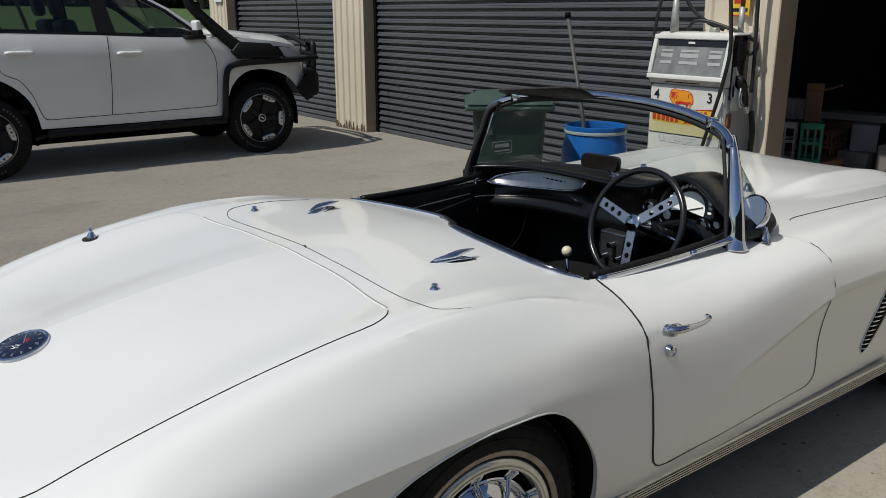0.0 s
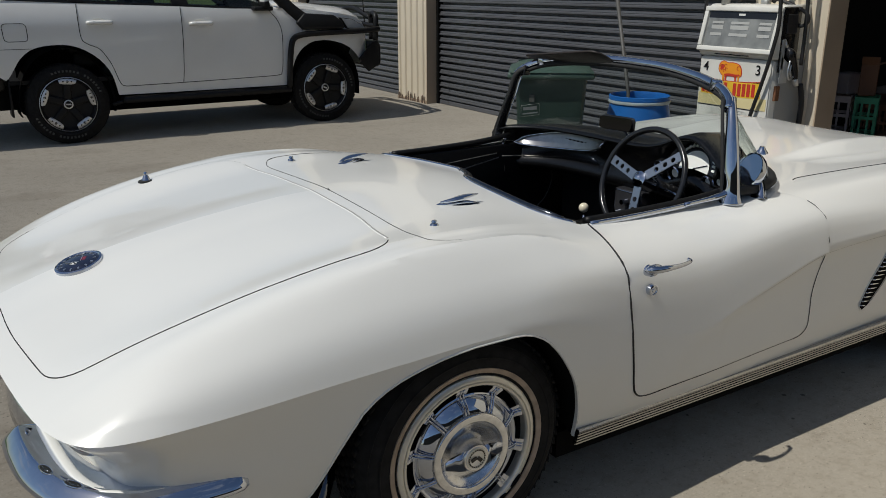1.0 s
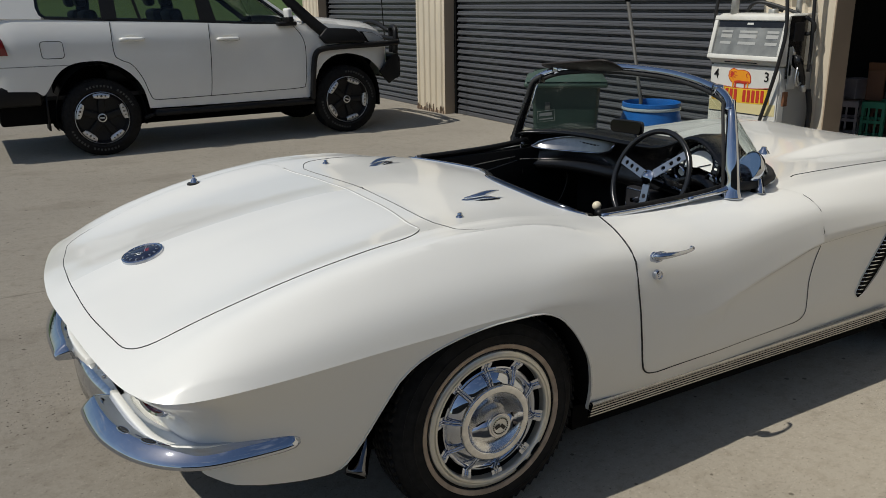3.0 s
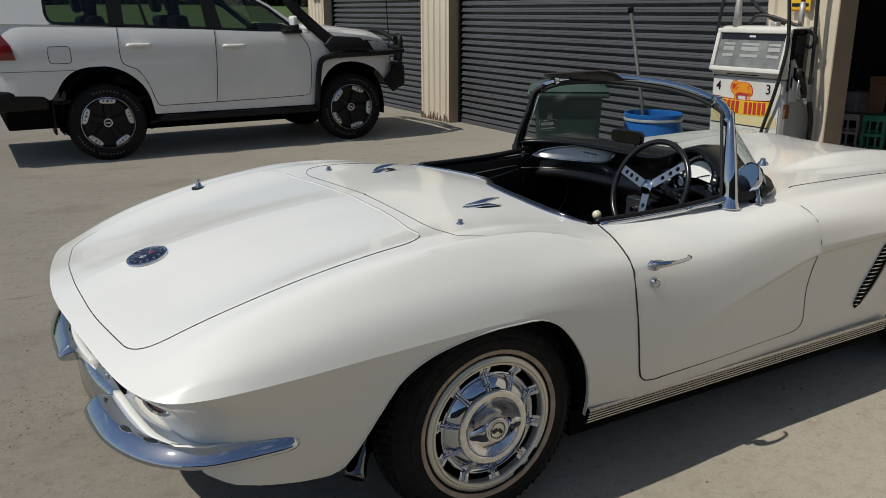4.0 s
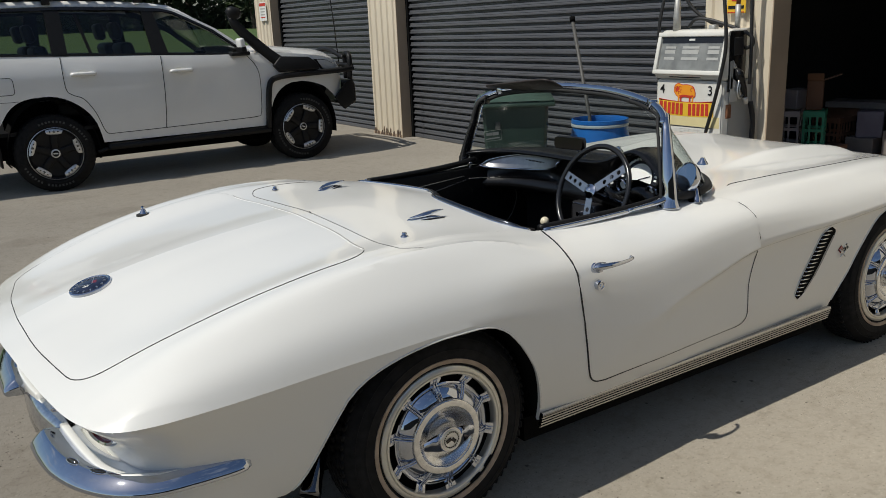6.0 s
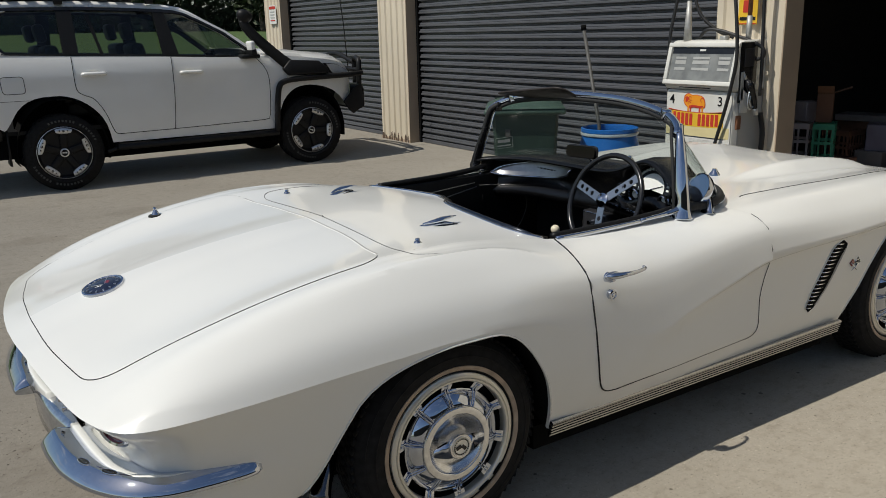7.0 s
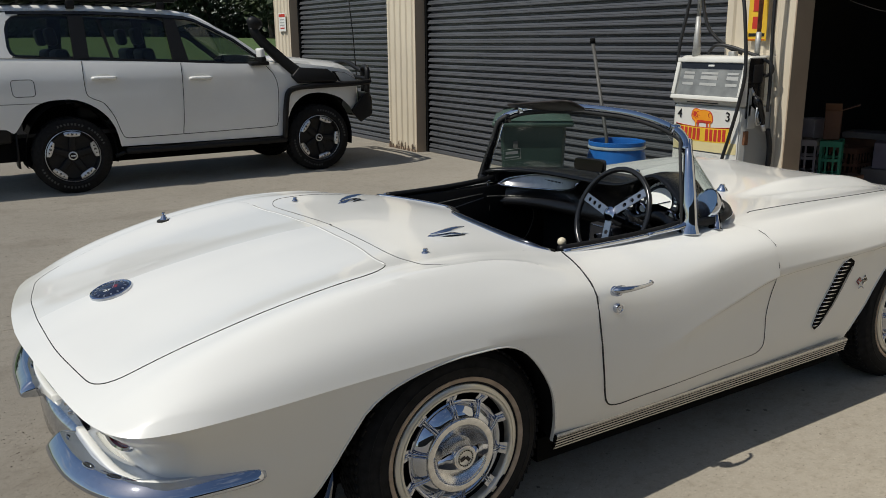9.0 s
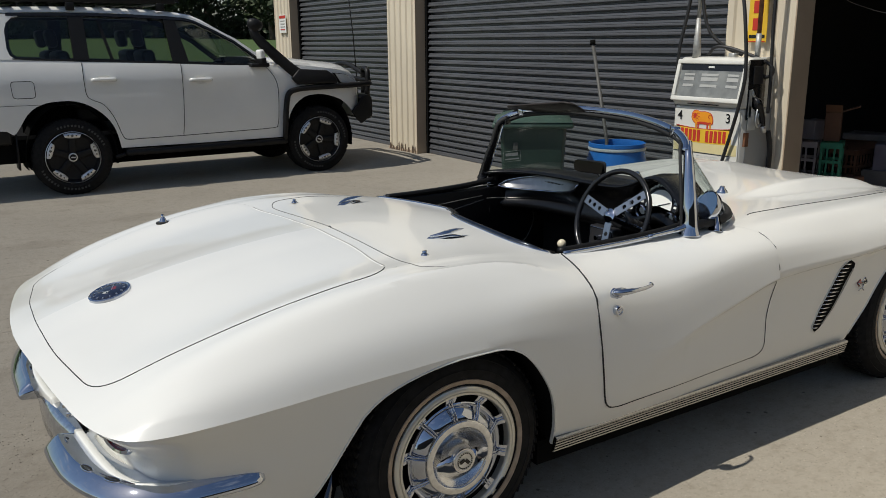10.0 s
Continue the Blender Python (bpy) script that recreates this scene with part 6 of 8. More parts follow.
# bonnet, nose and tail across
rows = []
for x in [2.18, 2.25, 2.4, 2.6, 2.8, 3.0, 3.1, 3.18, 3.25, 3.31, 3.36]:
    zb = suv_belt(x)
    y0 = suv_y(x, zb)
    rows.append([(x + 0.06 * (1 - (2 * t - 1) ** 2) * (x > 3.0), y0 + (2 * YC - 2 * y0) * t, zb + 0.085 * (1 - (2 * t - 1) ** 4)) for t in [k / 16 for k in range(17)]])
nose = [(p[0], p[1], 0.62) for p in rows[-1]]
rows.append([(p[0] + 0.01, p[1], p[2] - 0.12) for p in rows[-1]])
rows.append(nose)
side = joined(side, grid(rows))
rows = []
y0 = suv_y(-0.95, 0.9)
for z in (0.70, 0.9, 1.15, 1.40):
    rows.append([(-0.95 - 0.03 * (1 - (2 * t - 1) ** 2), y0 + (2 * YC - 2 * y0) * t, z) for t in [k / 12 for k in range(13)]])
side = joined(side, grid(rows))
bmesh.ops.remove_doubles(side, verts=side.verts, dist=0.002)
bmesh.ops.recalc_face_normals(side, faces=side.faces)
part("body", sharp(side, 40), SUVP, suv)


# upper body: a flat side leaning in, cut by the windows
def up(x, z):
    return Vector((x, YN + 0.06 + 0.16 * (z - 1.28) / 0.55, z))


def up_panel(points, depth=0.03):
    bm = slab([up(x, z) for x, z in points], depth)
    return bm


roof_z = pchip([-0.92, -0.86, -0.6, 0.0, 0.4, 0.8, 1.18, 1.47, 1.70], [1.62, 1.81, 1.885, 1.910, 1.910, 1.898, 1.873, 1.835, 1.715])
rows = []
for x in [-0.92, -0.90, -0.86, -0.78, -0.6, -0.3, 0.0, 0.4, 0.8, 1.0, 1.18, 1.32, 1.47, 1.58, 1.70]:
    zr = roof_z(x)
    ya = up(x, zr - 0.06).y
    row = [(x, ya, zr - 0.06), (x, ya + 0.012, zr - 0.03), (x, ya + 0.04, zr - 0.008)] + [(x, ya + 0.08 + (2 * YC - 2 * ya - 0.16) * t, zr + 0.03 * (1 - (2 * t - 1) ** 2)) for t in [k / 10 for k in range(11)]]
    row += [(x, 2 * YC - ya - 0.04, zr - 0.008), (x, 2 * YC - ya - 0.012, zr - 0.03), (x, 2 * YC - ya, zr - 0.06)]
    rows.append(row)
g = grid(rows)
bmesh.ops.recalc_face_normals(g, faces=g.faces)
part("roof", g, SUVP, suv, "white roof")
apil = [(1.34, 1.83), (1.472, 1.805), (1.68, 1.712), (1.93, 1.575), (2.04, 1.495), (2.20, 1.378), (2.35, 1.262), (2.25, 1.262), (2.14, 1.345), (1.96, 1.475), (1.87, 1.545), (1.64, 1.665), (1.46, 1.750), (1.36, 1.77)]
strips = [
    ("pillar", [(-0.93, 1.395), (-0.25, 1.380), (-0.33, 1.388), (-0.377, 1.420), (-0.397, 1.49), (-0.393, 1.66), (-0.366, 1.737), (-0.31, 1.788), (-0.24, 1.804), (-0.24, 1.832), (-0.6, 1.80), (-0.88, 1.70)], SUVP, "white rear corner"),
    ("pillar", [(0.20, 1.355), (0.345, 1.348), (0.345, 1.80), (0.20, 1.805)], TRIM, "black window post"),
    ("pillar", [(1.19, 1.314), (1.36, 1.306), (1.27, 1.772), (1.15, 1.780)], TRIM, "black window post"),
    ("gutter", [(-0.36, 1.800), (0.4, 1.808), (1.0, 1.788), (1.36, 1.765), (1.36, 1.795), (1.18, 1.81), (0.4, 1.835), (-0.36, 1.828)], BLACK, "black window-top strip"),
    ("gutter", [(1.36, 1.768), (1.47, 1.745), (1.655, 1.655), (1.88, 1.535), (1.97, 1.468), (2.15, 1.335), (2.165, 1.345), (1.985, 1.48), (1.895, 1.55), (1.67, 1.672), (1.48, 1.765), (1.36, 1.795)], BLACK, "black window-top strip"),
    ("gutter", [(-0.25, 1.376), (-0.335, 1.385), (-0.382, 1.418), (-0.402, 1.49), (-0.398, 1.66), (-0.371, 1.740), (-0.313, 1.792), (-0.25, 1.808), (-0.25, 1.785), (-0.303, 1.768), (-0.343, 1.722), (-0.360, 1.655), (-0.364, 1.50), (-0.350, 1.447), (-0.313, 1.414), (-0.25, 1.404)], BLACK, "black window edge strip"),
    ("pillar", apil, SUVP, "white windscreen pillar"),
    ("waist_strip", [(-0.36, 1.383), (0.28, 1.352), (1.1, 1.318), (2.2, 1.262), (2.2, 1.282), (1.1, 1.338), (0.28, 1.372), (-0.36, 1.402)], TRIM, "black waist strip"),
]
for nm, pts, mt, lb in strips:
    depth = 0.034 if nm == "gutter" else 0.03
    part(nm, up_panel(pts, depth), mt, suv, lb, False)
    part(nm, suv_mirror(up_panel(pts, depth), False), TRIM, suv, "black inner side of the far window posts", False)
panes = [[(-0.385, 1.42), (-0.33, 1.39), (0.21, 1.365), (0.21, 1.808), (-0.30, 1.806), (-0.38, 1.70)],
         [(0.34, 1.36), (1.22, 1.322), (1.17, 1.780), (0.34, 1.806)],
         [(1.34, 1.315), (2.24, 1.268), (1.95, 1.485), (1.64, 1.67), (1.46, 1.752), (1.36, 1.77), (1.26, 1.772)]]
for pts in panes:
    for far in (0, 1):
        bm = bmesh.new()
        bm.faces.new([bm.verts.new(up(x, z) + Vector((0, 0.010, 0))) for x, z in pts])
        if far:
            bm = suv_mirror(bm, False)
        gp = part("side_window", bm, TINTED, suv, "tinted side window", False)
        gp.visible_shadow = False
part("window_bar", slab([up(x, z) + Vector((0, 0.006, 0)) for x, z in ((0.565, 1.345), (0.595, 1.345), (0.505, 1.77), (0.475, 1.77))], 0.01), TRIM, suv, "", False)
# windscreen and tailgate glass
for pts, mt in (([(1.70, YN + 0.19, 1.70), (2.32, YN + 0.10, 1.275), (2.32, 2 * YC - YN - 0.10, 1.275), (1.70, 2 * YC - YN - 0.19, 1.70)], TINTED),
                ([(-0.93, YN + 0.12, 1.40), (-0.90, YN + 0.2, 1.75), (-0.90, 2 * YC - YN - 0.2, 1.75), (-0.93, 2 * YC - YN - 0.12, 1.40)], TINTED)):
    bm = bmesh.new()
    bm.faces.new([bm.verts.new(p) for p in pts])
    o = part("screen", bm, mt, suv, "tinted glass screen", False)
    o.visible_shadow = False
# inside: floor tray, seats, steering wheel
part("cabin_tray", joined(box((-0.90, YN + 0.12, 0.60), (2.2, 2 * YC - YN - 0.12, 0.64)), box((2.0, YN + 0.12, 0.7), (2.25, 2 * YC - YN - 0.12, 1.24), 0.05)), TRIM, suv, "black cabin floor and dash", False)


def suv_seat(x, y, w):
    s = part("seat", joined(box((x - 0.05, y - w / 2, 0.72), (x + 0.45, y + w / 2, 0.90), 0.05, 3), moved(box((-0.07, -w / 2, 0), (0.07, w / 2, 0.62), 0.05, 3), Matrix.Translation((x, y, 0.86)) @ pose(0, 0, 0, 0, -12))), TRIM, suv, "black seat")
    part("headrest", moved(box((-0.05, -0.13, 0), (0.05, 0.13, 0.19), 0.045, 3), Matrix.Translation((x - 0.165, y, 1.50)) @ pose(0, 0, 0, 0, -10)), TRIM, s)


for y in (YC - 0.40, YC + 0.40):
    suv_seat(1.12, y, 0.5)
    suv_seat(0.25, y, 0.52)
# shut lines
def line_on_side(pts, r=0.004):
    return tube([(x, suv_y(x, z) - 0.001, z) for x, z in pts], r, 6)


for pts in ([(0.265, 1.35), (0.262, 1.15), (0.275, 1.02), (0.33, 0.97), (0.43, 0.92), (0.52, 0.78), (0.575, 0.62), (0.605, 0.56), (0.65, 0.545)],
            [(0.65, 0.545), (1.25, 0.55), (1.9, 0.56), (2.27, 0.57), (2.32, 0.60), (2.335, 0.68)],
            [(1.262, 1.312), (1.260, 1.22), (1.258, 1.10), (1.254, 0.93), (1.24, 0.70), (1.225, 0.555)],
            [(2.335, 0.68), (2.345, 0.90), (2.34, 1.05), (2.30, 1.16), (2.22, 1.262)],
            [(-0.90, 0.945), (-0.40, 0.945), (-0.16, 0.945)]):
    part("shut_line", line_on_side([tuple(p)[:2] for p in spline([(a, b, 0) for a, b in pts], 30)], 0.0035 if pts[0][0] > -0.5 else 0.002), SEAL, suv)
capo = [tuple(p)[:2] for p in rounded([(-0.415, 1.180), (-0.205, 1.180), (-0.200, 1.015), (-0.405, 1.015)], 0.04)]
part("fuel_flap", tube([(x, suv_y(x, z) - 0.001, z) for x, z in capo], 0.003, 6, True, True), SEAL, suv, "fuel flap outline")
for x, z in ((0.345, 1.175), (1.345, 1.145)):
    h = part("door_handle", tube(spline([(x, YN - 0.004, z), (x + 0.02, YN - 0.030, z + 0.003), (x + 0.12, YN - 0.036, z + 0.003), (x + 0.20, YN - 0.028, z), (x + 0.222, YN - 0.002, z)], 16), 0.020, 8), SUVP, suv, "white door handle")
    part("key_hole", moved(turned([(0.0, -0.006), (0.012, -0.006), (0.013, 0.0)], 14, "Y"), Matrix.Translation((x + 0.055, YN - 0.051, z + 0.004))), TRIM, h)
    part("handle_cup", moved(turned([(0.0, 0.0), (0.06, 0.0), (0.075, 0.006)], 24, "Y"), Matrix.Translation((x + 0.11, YN + 0.000, z)) @ Matrix.Diagonal((1, 1, 0.6, 1))), SUVP, h)
# wheel arch linings, bumper, lamps
for xc in (0.085, 2.845):
    for s in (0, 1):
        rws = [[(xc + 0.44 * math.cos(a), y, 0.40 + 0.54 * max(0, math.sin(a)) - 0.1 * (math.sin(a) < 0)) for y in (YN + 0.03, YN + 0.45)] for a in [math.pi * (-0.1 + 1.2 * k / 20) for k in range(21)]]
        b = grid(rws)
        b = joined(b, box((xc - 0.40, YN + 0.44, 0.4), (xc + 0.38, YN + 0.46, 0.90)))
        if s:
            b = suv_mirror(b, False)
        part("wheel_house", b, DARK, suv, "", False)
part("underbody", joined(box((-0.85, YN + 0.15, 0.36), (3.2, 2 * YC - YN - 0.15, 0.60), 0.02), box((0.5, YN + 0.45, 0.25), (2.5, 2 * YC - YN - 0.45, 0.37), 0.02)), DARK, suv, "", False)
b = box((-1.12, YN + 0.02, 0.56), (-0.46, YN + 0.16, 0.765), 0.03, 2)
box((-1.20, YN + 0.10, 0.54), (-0.90, 2 * YC - YN - 0.04, 0.765), 0.03, 2, b)
part("rear_bumper", b, TRIM, suv, "black rear bar")
b = slab([(-0.955, YN + 0.055, 1.06), (-0.70, YN - 0.006, 1.06), (-0.73, YN + 0.006, 1.20), (-0.80, YN + 0.02, 1.30), (-0.94, YN + 0.085, 1.32)], 0.012, 0.003)
part("tail_light", b, RED, suv, "red tail light")
part("mud_flap", box((-0.43, YN + 0.06, 0.30), (-0.41, YN + 0.30, 0.66), 0.004, 1), TRIM, suv)
# side step
part("side_step", box((0.60, YN - 0.035, 0.375), (2.42, YN + 0.16, 0.435), 0.02, 2), TRIM, suv, "black side step")
for x in (0.52,):
    part("step_pipe", tube([(0.50, YN + 0.05, 0.36), (0.62, YN + 0.03, 0.40)], 0.02, 8), TRIM, suv)
# brush rail, bull bar
rail = spline([(2.395, YN - 0.01, 0.43), (2.40, YN - 0.035, 0.60), (2.415, YN - 0.045, 0.80), (2.45, YN - 0.05, 0.95), (2.55, YN - 0.05, 1.00), (2.75, YN - 0.05, 1.015), (3.0, YN - 0.03, 1.02), (3.25, YN + 0.02, 1.025), (3.48, YN + 0.10, 1.035)], 48)
part("brush_rail", tube(rail, 0.033, 10), TRIM, suv, "black tubular brush rail")
bb = part("bull_bar", slab([(3.22, YN + 0.06, 0.70), (3.40, YN + 0.10, 0.88), (3.52, YN + 0.18, 0.90), (3.56, YN + 0.22, 0.62), (3.36, YN + 0.12, 0.54), (3.28, YN + 0.07, 0.60)], 0.02, 0.006), TRIM, suv, "black steel bull bar")
b = box((3.42, YN + 0.20, 0.58), (3.58, 2 * YC - YN - 0.20, 0.88), 0.06, 3)
part("channel", b, TRIM, bb)
for s in (0, 1):
    hoop = [(3.46, YN + 0.14, 0.90), (3.47, YN + 0.14, 1.12), (3.48, YN + 0.17, 1.19), (3.50, YN + 0.26, 1.21), (3.52, YN + 0.36, 1.19), (3.53, YN + 0.38, 1.10), (3.53, YN + 0.38, 0.90)]
    b = tube(spline(hoop, 30), 0.032, 10)
    part("hoop", suv_mirror(b, False) if s else b, TRIM, bb)
part("cross_tube", tube(spline([(3.50, YN + 0.16, 1.06), (3.56, YC, 1.08), (3.50, 2 * YC - YN - 0.16, 1.06)], 16), 0.030, 10), TRIM, bb)
part("top_tube", tube(spline([(3.53, YN + 0.38, 1.15), (3.54, YC, 1.26), (3.53, 2 * YC - YN - 0.38, 1.15)], 16), 0.032, 10), TRIM, bb)
for s in (0, 1):
    hl_out = [(3.055, 1.168), (3.16, 1.150), (3.27, 1.085), (3.345, 1.055), (3.335, 1.010), (3.22, 1.015), (3.11, 1.060)]
    def lens(k, out):
        cx, cz = 3.20, 1.08
        return slab([(cx + (x - cx) * k, suv_y(cx + (x - cx) * k, 1.05) - out, cz + (z - cz) * k) for x, z in hl_out], 0.05, 0.004)
    b = lens(1.0, 0.026)
    hd = part("headlight", suv_mirror(b, False) if s else b, HEAD, suv, "clear headlight in a dark bezel")
    b = lens(1.12, 0.021)
    part("bezel", suv_mirror(b, False) if s else b, TRIM, hd)
    for q, w_ in ((3.14, 0.022), (3.235, 0.020)):
        b = moved(turned([(0.0, -0.034), (0.6 * w_, -0.033), (0.9 * w_, -0.0315), (w_, -0.028)], 20, "Y"), Matrix.Translation((q, suv_y(q, 1.05), 1.095 - 0.3 * (q - 3.14))))
        part("lamp_eye", suv_mirror(b, False) if s else b, BLACK, hd)
# snorkel: scoop box on the guard, then a duct up the pillar to a mushroom head
b = slab([(3.06, YN - 0.0, 1.050), (2.57, YN - 0.015, 1.050), (2.50, YN - 0.0, 1.13), (2.60, YN + 0.02, 1.225), (2.96, YN + 0.02, 1.200), (3.04, YN + 0.01, 1.13)], -0.065, 0.016)
sn = part("snorkel", b, TRIM, suv, "black snorkel up the windscreen pillar")
b = sweep(spline([(2.80, YN + 0.005, 1.120), (2.64, YN + 0.01, 1.150), (2.51, YN + 0.03, 1.240), (2.36, YN + 0.06, 1.380), (2.23, YN + 0.085, 1.51), (2.15, YN + 0.10, 1.61), (2.125, YN + 0.11, 1.68)], 36),
          [(-0.056, -0.045), (0.056, -0.045), (0.066, -0.02), (0.066, 0.02), (0.056, 0.045), (-0.056, 0.045), (-0.064, 0.0)], up=(0, -1, 0), scale=[1.15 - 0.42 * i / 36 for i in range(37)])
part("duct", b, TRIM, sn)
b = turned([(0.0, 0.155), (0.04, 0.150), (0.070, 0.125), (0.078, 0.085), (0.065, 0.045), (0.045, 0.02), (0.045, 0.0)], 20)
moved(b, Matrix.Translation((2.125, YN + 0.11, 1.655)) @ pose(0, 0, 0, 0, 18) @ Matrix.Diagonal((1.2, 0.9, 0.95, 1)))
part("snorkel_head", b, TRIM, sn)
# aerial
part("aerial", tube([(3.53, YN + 0.55, 1.0), (3.50, YN + 0.56, 1.6), (3.43, YN + 0.58, 2.4)], 0.007, 6), TRIM, suv, "black whip aerial")
# mirror
b = box((-0.040, -0.055, -0.062), (0.028, 0.055, 0.085), 0.025, 3)
mr = part("door_mirror", moved(b, Matrix.Translation((2.15, YN - 0.04, 1.375)) @ pose(0, 0, 0, 0, -8, 14)), SUVP, suv, "white door mirror with indicator")
part("mirror_foot", box((2.02, YN - 0.06, 1.265), (2.24, YN + 0.08, 1.31), 0.015, 2), TRIM, mr)
part("indicator", moved(box((-0.05, -0.064, -0.072), (0.02, 0.064, -0.01), 0.01), Matrix.Translation((2.15, YN - 0.04, 1.375)) @ pose(0, 0, 0, 0, -8, 14)), TRIM, mr)
# roof rack
rk = part("roof_rack", box((-0.80, YN + 0.20, 1.945), (1.30, YN + 0.24, 2.02), 0.01), TRIM, suv, "black flat roof rack")
part("rack_rail", box((-0.80, 2 * YC - YN - 0.24, 1.945), (1.30, 2 * YC - YN - 0.20, 2.02), 0.01), TRIM, rk)
for k in range(13):
    x = -0.78 + 0.17 * k
    part("rack_slat", box((x, YN + 0.24, 1.965), (x + 0.09, 2 * YC - YN - 0.24, 1.99), 0.004, 1), TRIM, rk, "", False)
for x in (-0.6, 0.2, 1.1):
    for y in (YN + 0.22, 2 * YC - YN - 0.22):
        part("rack_foot", box((x, y - 0.03, 1.87), (x + 0.08, y + 0.03, 1.95), 0.008), TRIM, rk)
part("rack_load", box((-0.6, YN + 0.30, 1.99), (1.1, 2 * YC - YN - 0.35, 2.14), 0.03), TRIM, rk, "dark load on the rack")


def suv_wheel(x, y, turn):
    w = new("wheel")
    w.parent = suv
    R = 0.392
    t = turned([(0.262, -0.095), (0.275, -0.116), (0.30, -0.126), (0.345, -0.124), (0.372, -0.108), (R, -0.085), (R + 0.002, 0.0), (R, 0.085), (0.372, 0.108), (0.30, 0.125), (0.262, 0.10), (0.25, 0.0), (0.262, -0.095)], 64)
    for k in range(44):
        for j in range(4):
            a = 2 * math.pi * (k + 0.5 * (j % 2)) / 44
            b = box((-0.02, -0.02, -0.004), (0.02, 0.02, 0.009))
            add_to(t, moved(b, Matrix.Rotation(a, 4, "Z") @ Matrix.Translation((R - 0.002 - 0.004 * abs(j - 1.5), 0, -0.075 + 0.05 * j)) @ Matrix.Rotation(radians(90), 4, "Y")))
    part("tyre", moved(t, pose(0, 0, 0, -90 + 180)), RUBBER, w, "black off-road tyre with raised letters")
    for k in range(60):
        if k % 30 > 15 or k % 30 == 7:
            continue
        a = 2 * math.pi * (k + 4) / 60
        b = box((-0.011, -0.009, 0), (0.011, 0.009, 0.002))
        moved(b, Matrix.Rotation(a, 4, "Z") @ Matrix.Translation((0.328, 0, 0.1245)) @ Matrix.Rotation(0, 4, "Z"))
        part("letter_bar", moved(b, pose(0, 0, 0, 90)), GREYT, w, "", False)
    # black rim with five bright blocks at its edge
    part("rim", moved(turned([(0.268, 0.08), (0.269, 0.112), (0.258, 0.115), (0.246, 0.105), (0.234, 0.07), (0.15, 0.055), (0.06, 0.065), (0.055, 0.085), (0.0, 0.085)], 48), pose(0, 0, 0, 90)), TRIM, w, "satin black rim")
    part("edge_ring", moved(turned([(0.262, 0.113), (0.265, 0.1175), (0.270, 0.114)], 48), pose(0, 0, 0, 90)), ALLOY, w, "thin machined edge")
    for k in range(5):
        a = 2 * math.pi * k / 5 + math.pi / 2
        sp = moved(box((0.05, -0.036, 0.060), (0.24, 0.036, 0.090), 0.012), Matrix.Rotation(a, 4, "Z"))
        part("rim_spoke", moved(sp, pose(0, 0, 0, 90)), TRIM, w)
        arc = [a - 0.34 + 0.68 * q / 12 for q in range(13)]
        bl = grid([[(r * math.cos(t_), r * math.sin(t_), z) for r, z in ((0.196 + 0.022 * abs(2 * q / 12 - 1) ** 3, 0.085), (0.198 + 0.022 * abs(2 * q / 12 - 1) ** 3, 0.115), (0.228, 0.1175), (0.254, 0.1165), (0.256, 0.09))] for q, t_ in enumerate(arc)])
        bmesh.ops.recalc_face_normals(bl, faces=bl.faces)
        part("bright_block", moved(bl, pose(0, 0, 0, 90)), ALLOY, w, "machined bright block")
        for q in (-0.17, 0.17):
            bl = moved(box((0.222, -0.009, 0.110), (0.238, 0.009, 0.1185), 0.003, 1), Matrix.Rotation(a + q, 4, "Z"))
            part("block_slot", moved(bl, pose(0, 0, 0, 90)), TRIM, w, "", False)
        bl = moved(turned([(0.0, 0.1195), (0.006, 0.1195), (0.007, 0.117), (0.013, 0.118), (0.014, 0.110)], 14), Matrix.Rotation(a, 4, "Z") @ Matrix.Translation((0.226, 0, 0)))
        part("block_bolt", moved(bl, pose(0, 0, 0, 90)), GREYT, w, "", False)
    cap = part("centre_cap", moved(turned([(0.032, 0.096), (0.034, 0.099), (0.044, 0.096), (0.046, 0.08)], 28), pose(0, 0, 0, 90)), ALLOY, w, "bright centre cap ring")
    part("cap_disc", moved(turned([(0.0, 0.097), (0.033, 0.095)], 24), pose(0, 0, 0, 90)), TRIM, cap)
    part("cap_mark", moved(box((-0.024, -0.007, 0.095), (0.024, 0.007, 0.0985), 0.002, 1), pose(0, 0, 0, 90)), ALLOY, cap, "", False)
    w.matrix_world = pose(x, y, 0.392, 0, turn, 0)
    return w


for x, a in ((0.085, 3), (2.862, 22)):
    w = suv_wheel(x, YN + 0.165, a)
    w2 = copy_thing(w, pose(x, 2 * YC - YN - 0.165, 0.392, 0, 0, 180))
    w2.parent = suv

# the nose is stretched forward to fit the camera's view
for ob in suv.children:
    for o in [ob] + list(ob.children):
        if o.type == "MESH" and o.name.split(".")[0] not in ("tyre", "rim", "wheel_house"):
            for v in o.data.vertices:
                if v.co.x > 2.95:
                    u = min(1.0, (v.co.x - 2.95) / 0.35)
                    v.co.x += 0.11 * u * u * (3 - 2 * u)

